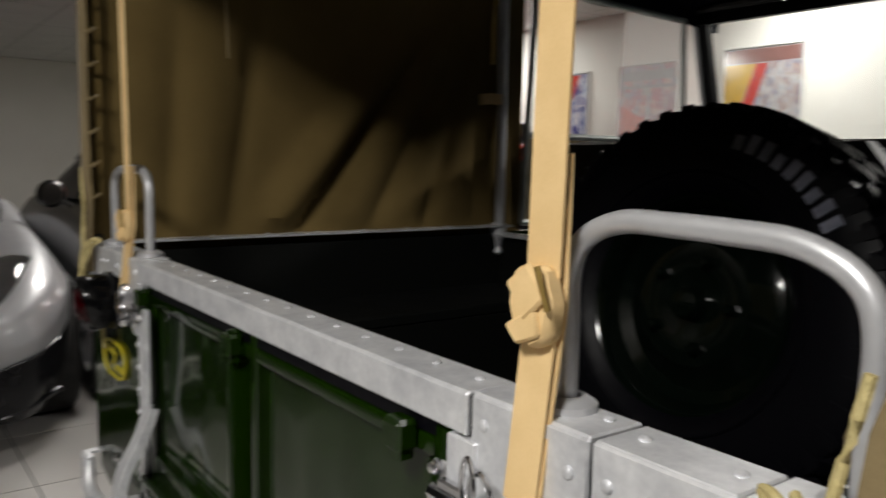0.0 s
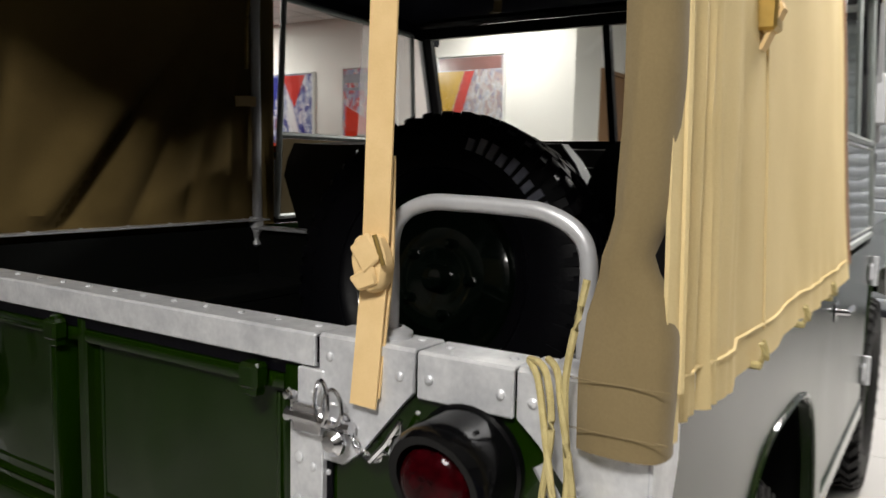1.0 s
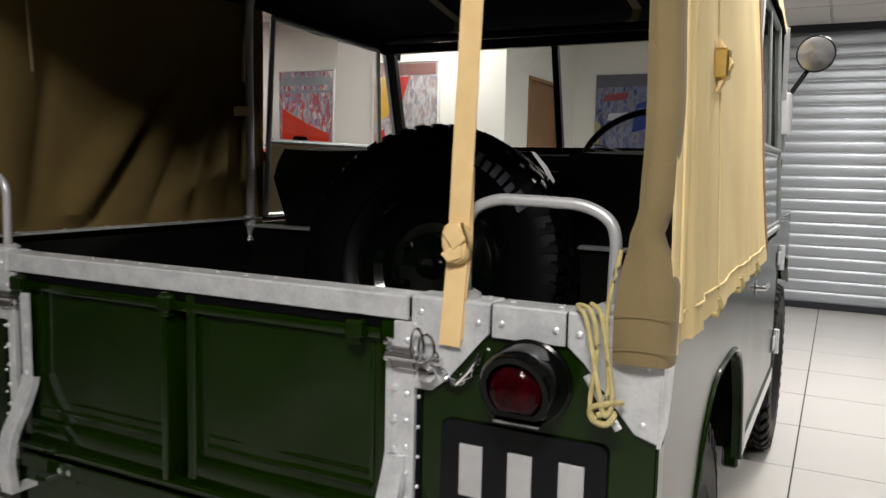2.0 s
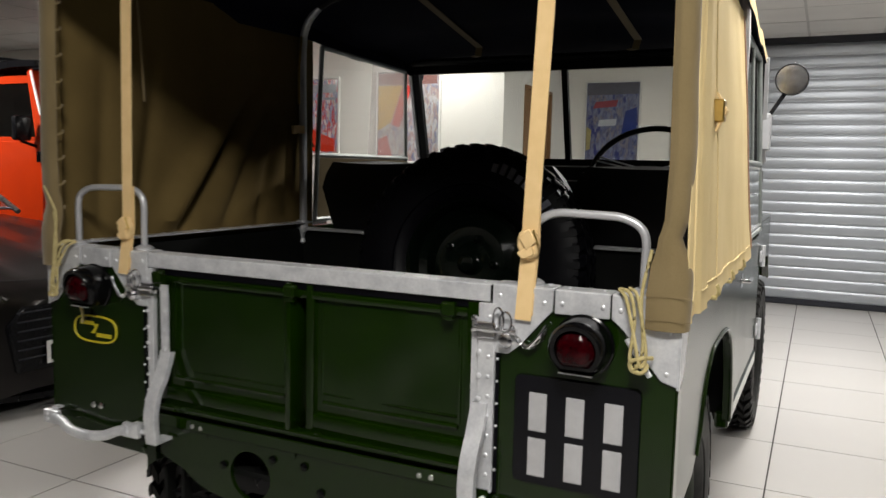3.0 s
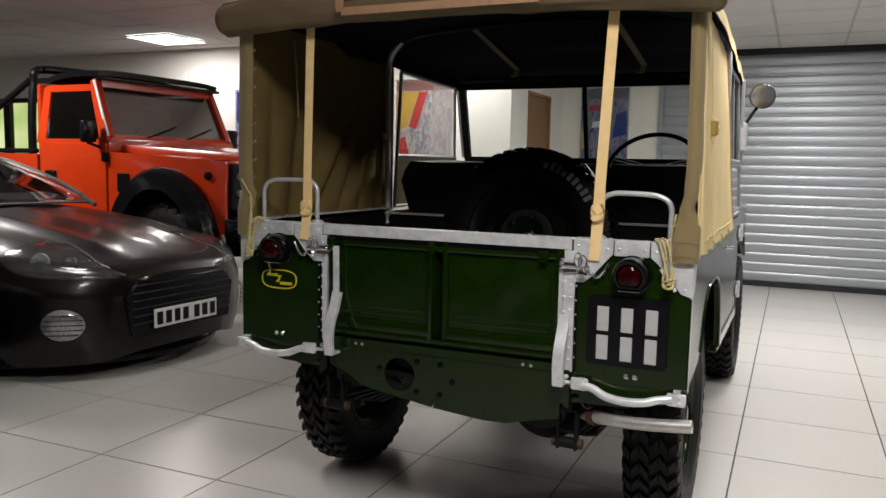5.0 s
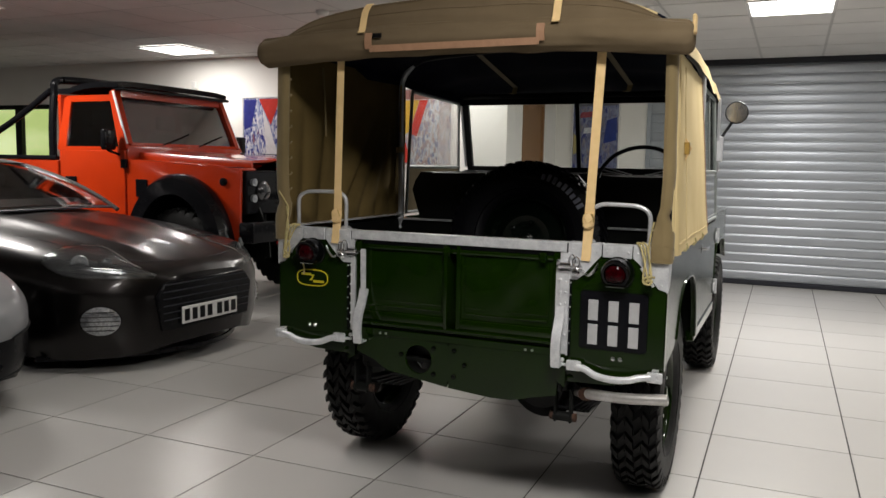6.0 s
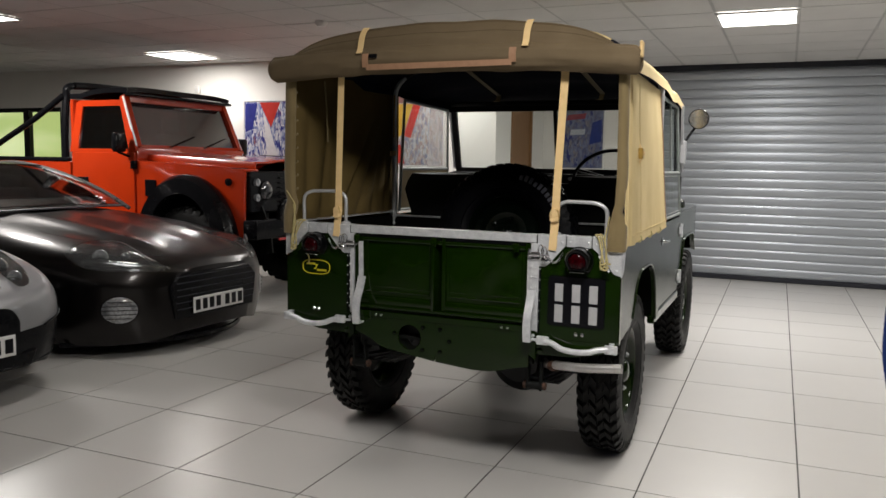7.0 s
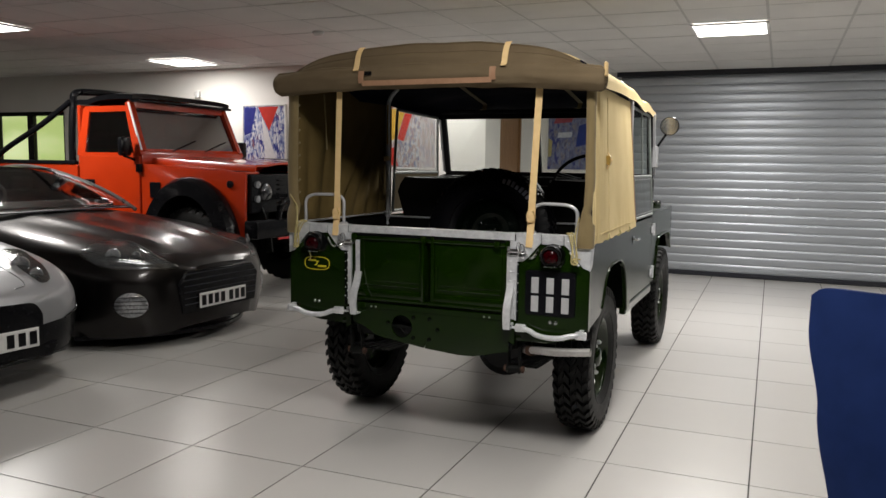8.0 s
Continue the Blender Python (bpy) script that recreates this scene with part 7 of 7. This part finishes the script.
for y0, y1 in ((-0.35, 0.05), (0.15, 0.55)):
    bm = M()
    tube(bm, [(-1.43, y0, 1.46), (-1.47, y1, 1.58)], 0.008, 6)
    part("wiper", bm, M_PLASTIC, wsf)
bm = sheet(M(), lambda u, v: (-1.58 - 0.80 * v, 0.755 * (2 * u - 1) * (1.0 - 0.02 * v), 1.955 + 0.075 * math.sin(math.pi * min(1.0, 0.25 + v)) ** 0.5 * (1 - 0.35 * (2 * u - 1) ** 6) + 0.01), 20, 10, 0.05)
part("roof", bm, M_PLASTIC, pk, "black cab roof")
bm = M()
box(bm, -1.66, -1.52, -0.74, 0.74, 1.955, 1.985, 0.01)
part("sun_visor", bm, M_PLASTIC, pk)
part("cab_back", box(M(), -2.34, -2.30, -W2 + 0.035, W2 - 0.035, 0.62, 1.93, 0.01), M_ORANGE, pk)
for y in (-0.42, 0.42):
    bm = M()
    box(bm, -2.15, -1.65, y - 0.24, y + 0.24, 0.9, 1.05, 0.05, 3)
    box(bm, -2.20, -2.06, y - 0.22, y + 0.22, 1.05, 1.62, 0.05, 3)
    box(bm, -2.19, -2.09, y - 0.12, y + 0.12, 1.64, 1.80, 0.04, 3)
    part("seat", bm, M_VINYL, pk, "black seat with headrest")
part("cab_floor", box(M(), -3.80, -0.2, -0.80, 0.80, 0.62, 0.70), M_PLASTIC, pk)
bm = M()
box(bm, -0.12, -0.07, -0.78, 0.78, 0.86, 1.24, 0.01)
for k in range(7):
    box(bm, -0.07, -0.05, -0.36, 0.36, 0.90 + 0.045 * k, 0.915 + 0.045 * k, 0.003)
part("grille", bm, M_PLASTIC, pk, "black slatted grille panel")
bm = M()
box(bm, -0.10, 0.06, -0.86, 0.86, 0.62, 0.80, 0.02, 2)
tube(bm, smooth_path([(0.04, -0.5, 0.80), (0.08, -0.45, 0.98), (0.08, 0, 1.0), (0.08, 0.45, 0.98), (0.04, 0.5, 0.80)], 6), 0.03, 10)
bmp = part("front_bumper", bm, M_PLASTIC, pk, "black winch bumper")
part("tow_strip", box(M(), 0.062, 0.08, -0.55, 0.55, 0.600, 0.622, 0.004), material("red_paint", (0.42, 0.012, 0.012), None, 0.35), bmp, "red strip")

# ---- blue tub chair at the edge of the showroom ----
chair = thing("tub_chair", "dark blue upholstered chair with a tall curved back", "chair", at=pose(1.975, -0.45, 0, 0, 0, -6))


def chair_back(u, v):
    s = 2 * u - 1
    w = lerp_table(v, [(0.0, 0.205), (0.5, 0.272), (0.85, 0.318), (1.0, 0.316)])
    top = 0.950 - 0.035 * (max(0.0, abs(s) - 0.80) / 0.20) ** 2.5 * v
    return (w * s, 0.10 * s * s - 0.03 * math.sin(math.pi * v), 0.09 + (top - 0.09) * v)


bm = sheet(M(), chair_back, 28, 26, 0.075)
bmesh.ops.bevel(bm, geom=[e for e in bm.edges if len(e.link_faces) == 2 and e.calc_face_angle(0) > 0.9], offset=0.026, segments=3, affect="EDGES")
part("backrest", bm, M_BLUE, chair)
for sg in (-1, 1):
    bm = box(M(), *sorted((sg * 0.175, sg * 0.235)), 0.13, 0.60, 0.14, 0.62, 0.025, 3)
    part("armrest", bm, M_BLUE, chair)
part("seat", box(M(), -0.172, 0.172, 0.09, 0.62, 0.14, 0.45, 0.04, 3), M_BLUE, chair)
for x, y in ((-0.17, 0.12), (0.17, 0.12), (-0.19, 0.54), (0.19, 0.54)):
    bm = lathe(M(), [(0, 0.0), (0.016, 0.0), (0.022, 0.10), (0.022, 0.16), (0, 0.16)], Matrix.Translation((x, y, 0)), 12)
    part("leg", bm, M_WOOD, chair)


# ---- floor tiles ----
TX, TY, TA = 0.85, 0.133, radians(0.5)
floor = solo("floor", box(M(), X0 - 0.15, X1 + 0.15, Y0 - 0.15, Y1 + 0.15, -0.06, -0.003), M_GROUT, "pale grey porcelain tiled showroom floor", "floor", kind="structure")
JOINT = 0.0034
tile_bm = box(M(), JOINT, PITCH - JOINT, JOINT, PITCH - JOINT, -0.0029, 0.0)
proto = link_mesh("tile", tile_bm, M_TILE)
proto.parent = floor
cells = []
for i in range(-24, 12):
    for j in range(-16, 17):
        p = Matrix.Rotation(TA, 3, "Z") @ Vector((i * PITCH, j * PITCH, 0)) + Vector((TX, TY, 0))
        if X0 - 0.6 < p.x < X1 and Y0 - 0.6 < p.y < Y1 and not (p.x < XR - 0.7 and p.y > YP):
            cells.append(((p - Vector((-0.6, 0.2, 0))).length, p))
cells.sort(key=lambda c: c[0])
rest, count = [], 0
for d, p in cells:
    m = Matrix.Translation(p) @ Matrix.Rotation(TA, 4, "Z")
    cut = p.x < X0 or p.y < Y0 or p.x + PITCH > X1 or p.y + PITCH > Y1
    if cut or count >= 300:
        rest.append(m)
        continue
    if count:
        t = proto.copy()
        scene.collection.objects.link(t)
        t.matrix_basis = m
    else:
        proto.matrix_basis = m
    count += 1
bm = M()
for m in rest:
    vs = [bm.verts.new(m @ Vector(c)) for c in ((JOINT, JOINT, 0), (PITCH - JOINT, JOINT, 0), (PITCH - JOINT, PITCH - JOINT, 0), (JOINT, PITCH - JOINT, 0))]
    # tiles are cut where they meet a wall
    for v in vs:
        v.co.x, v.co.y = min(max(v.co.x, X0 - 0.05), X1 + 0.05), min(max(v.co.y, Y0 - 0.05), Y1 + 0.05)
    lo = [bm.verts.new(v.co - Vector((0, 0, 0.0029))) for v in vs]
    bm.faces.new(vs)
    for k in range(4):
        bm.faces.new((vs[k], lo[k], lo[(k + 1) % 4], vs[(k + 1) % 4]))
far = part("far_tiles", bm, M_TILE, floor)
tagged(far, kind="stuff")
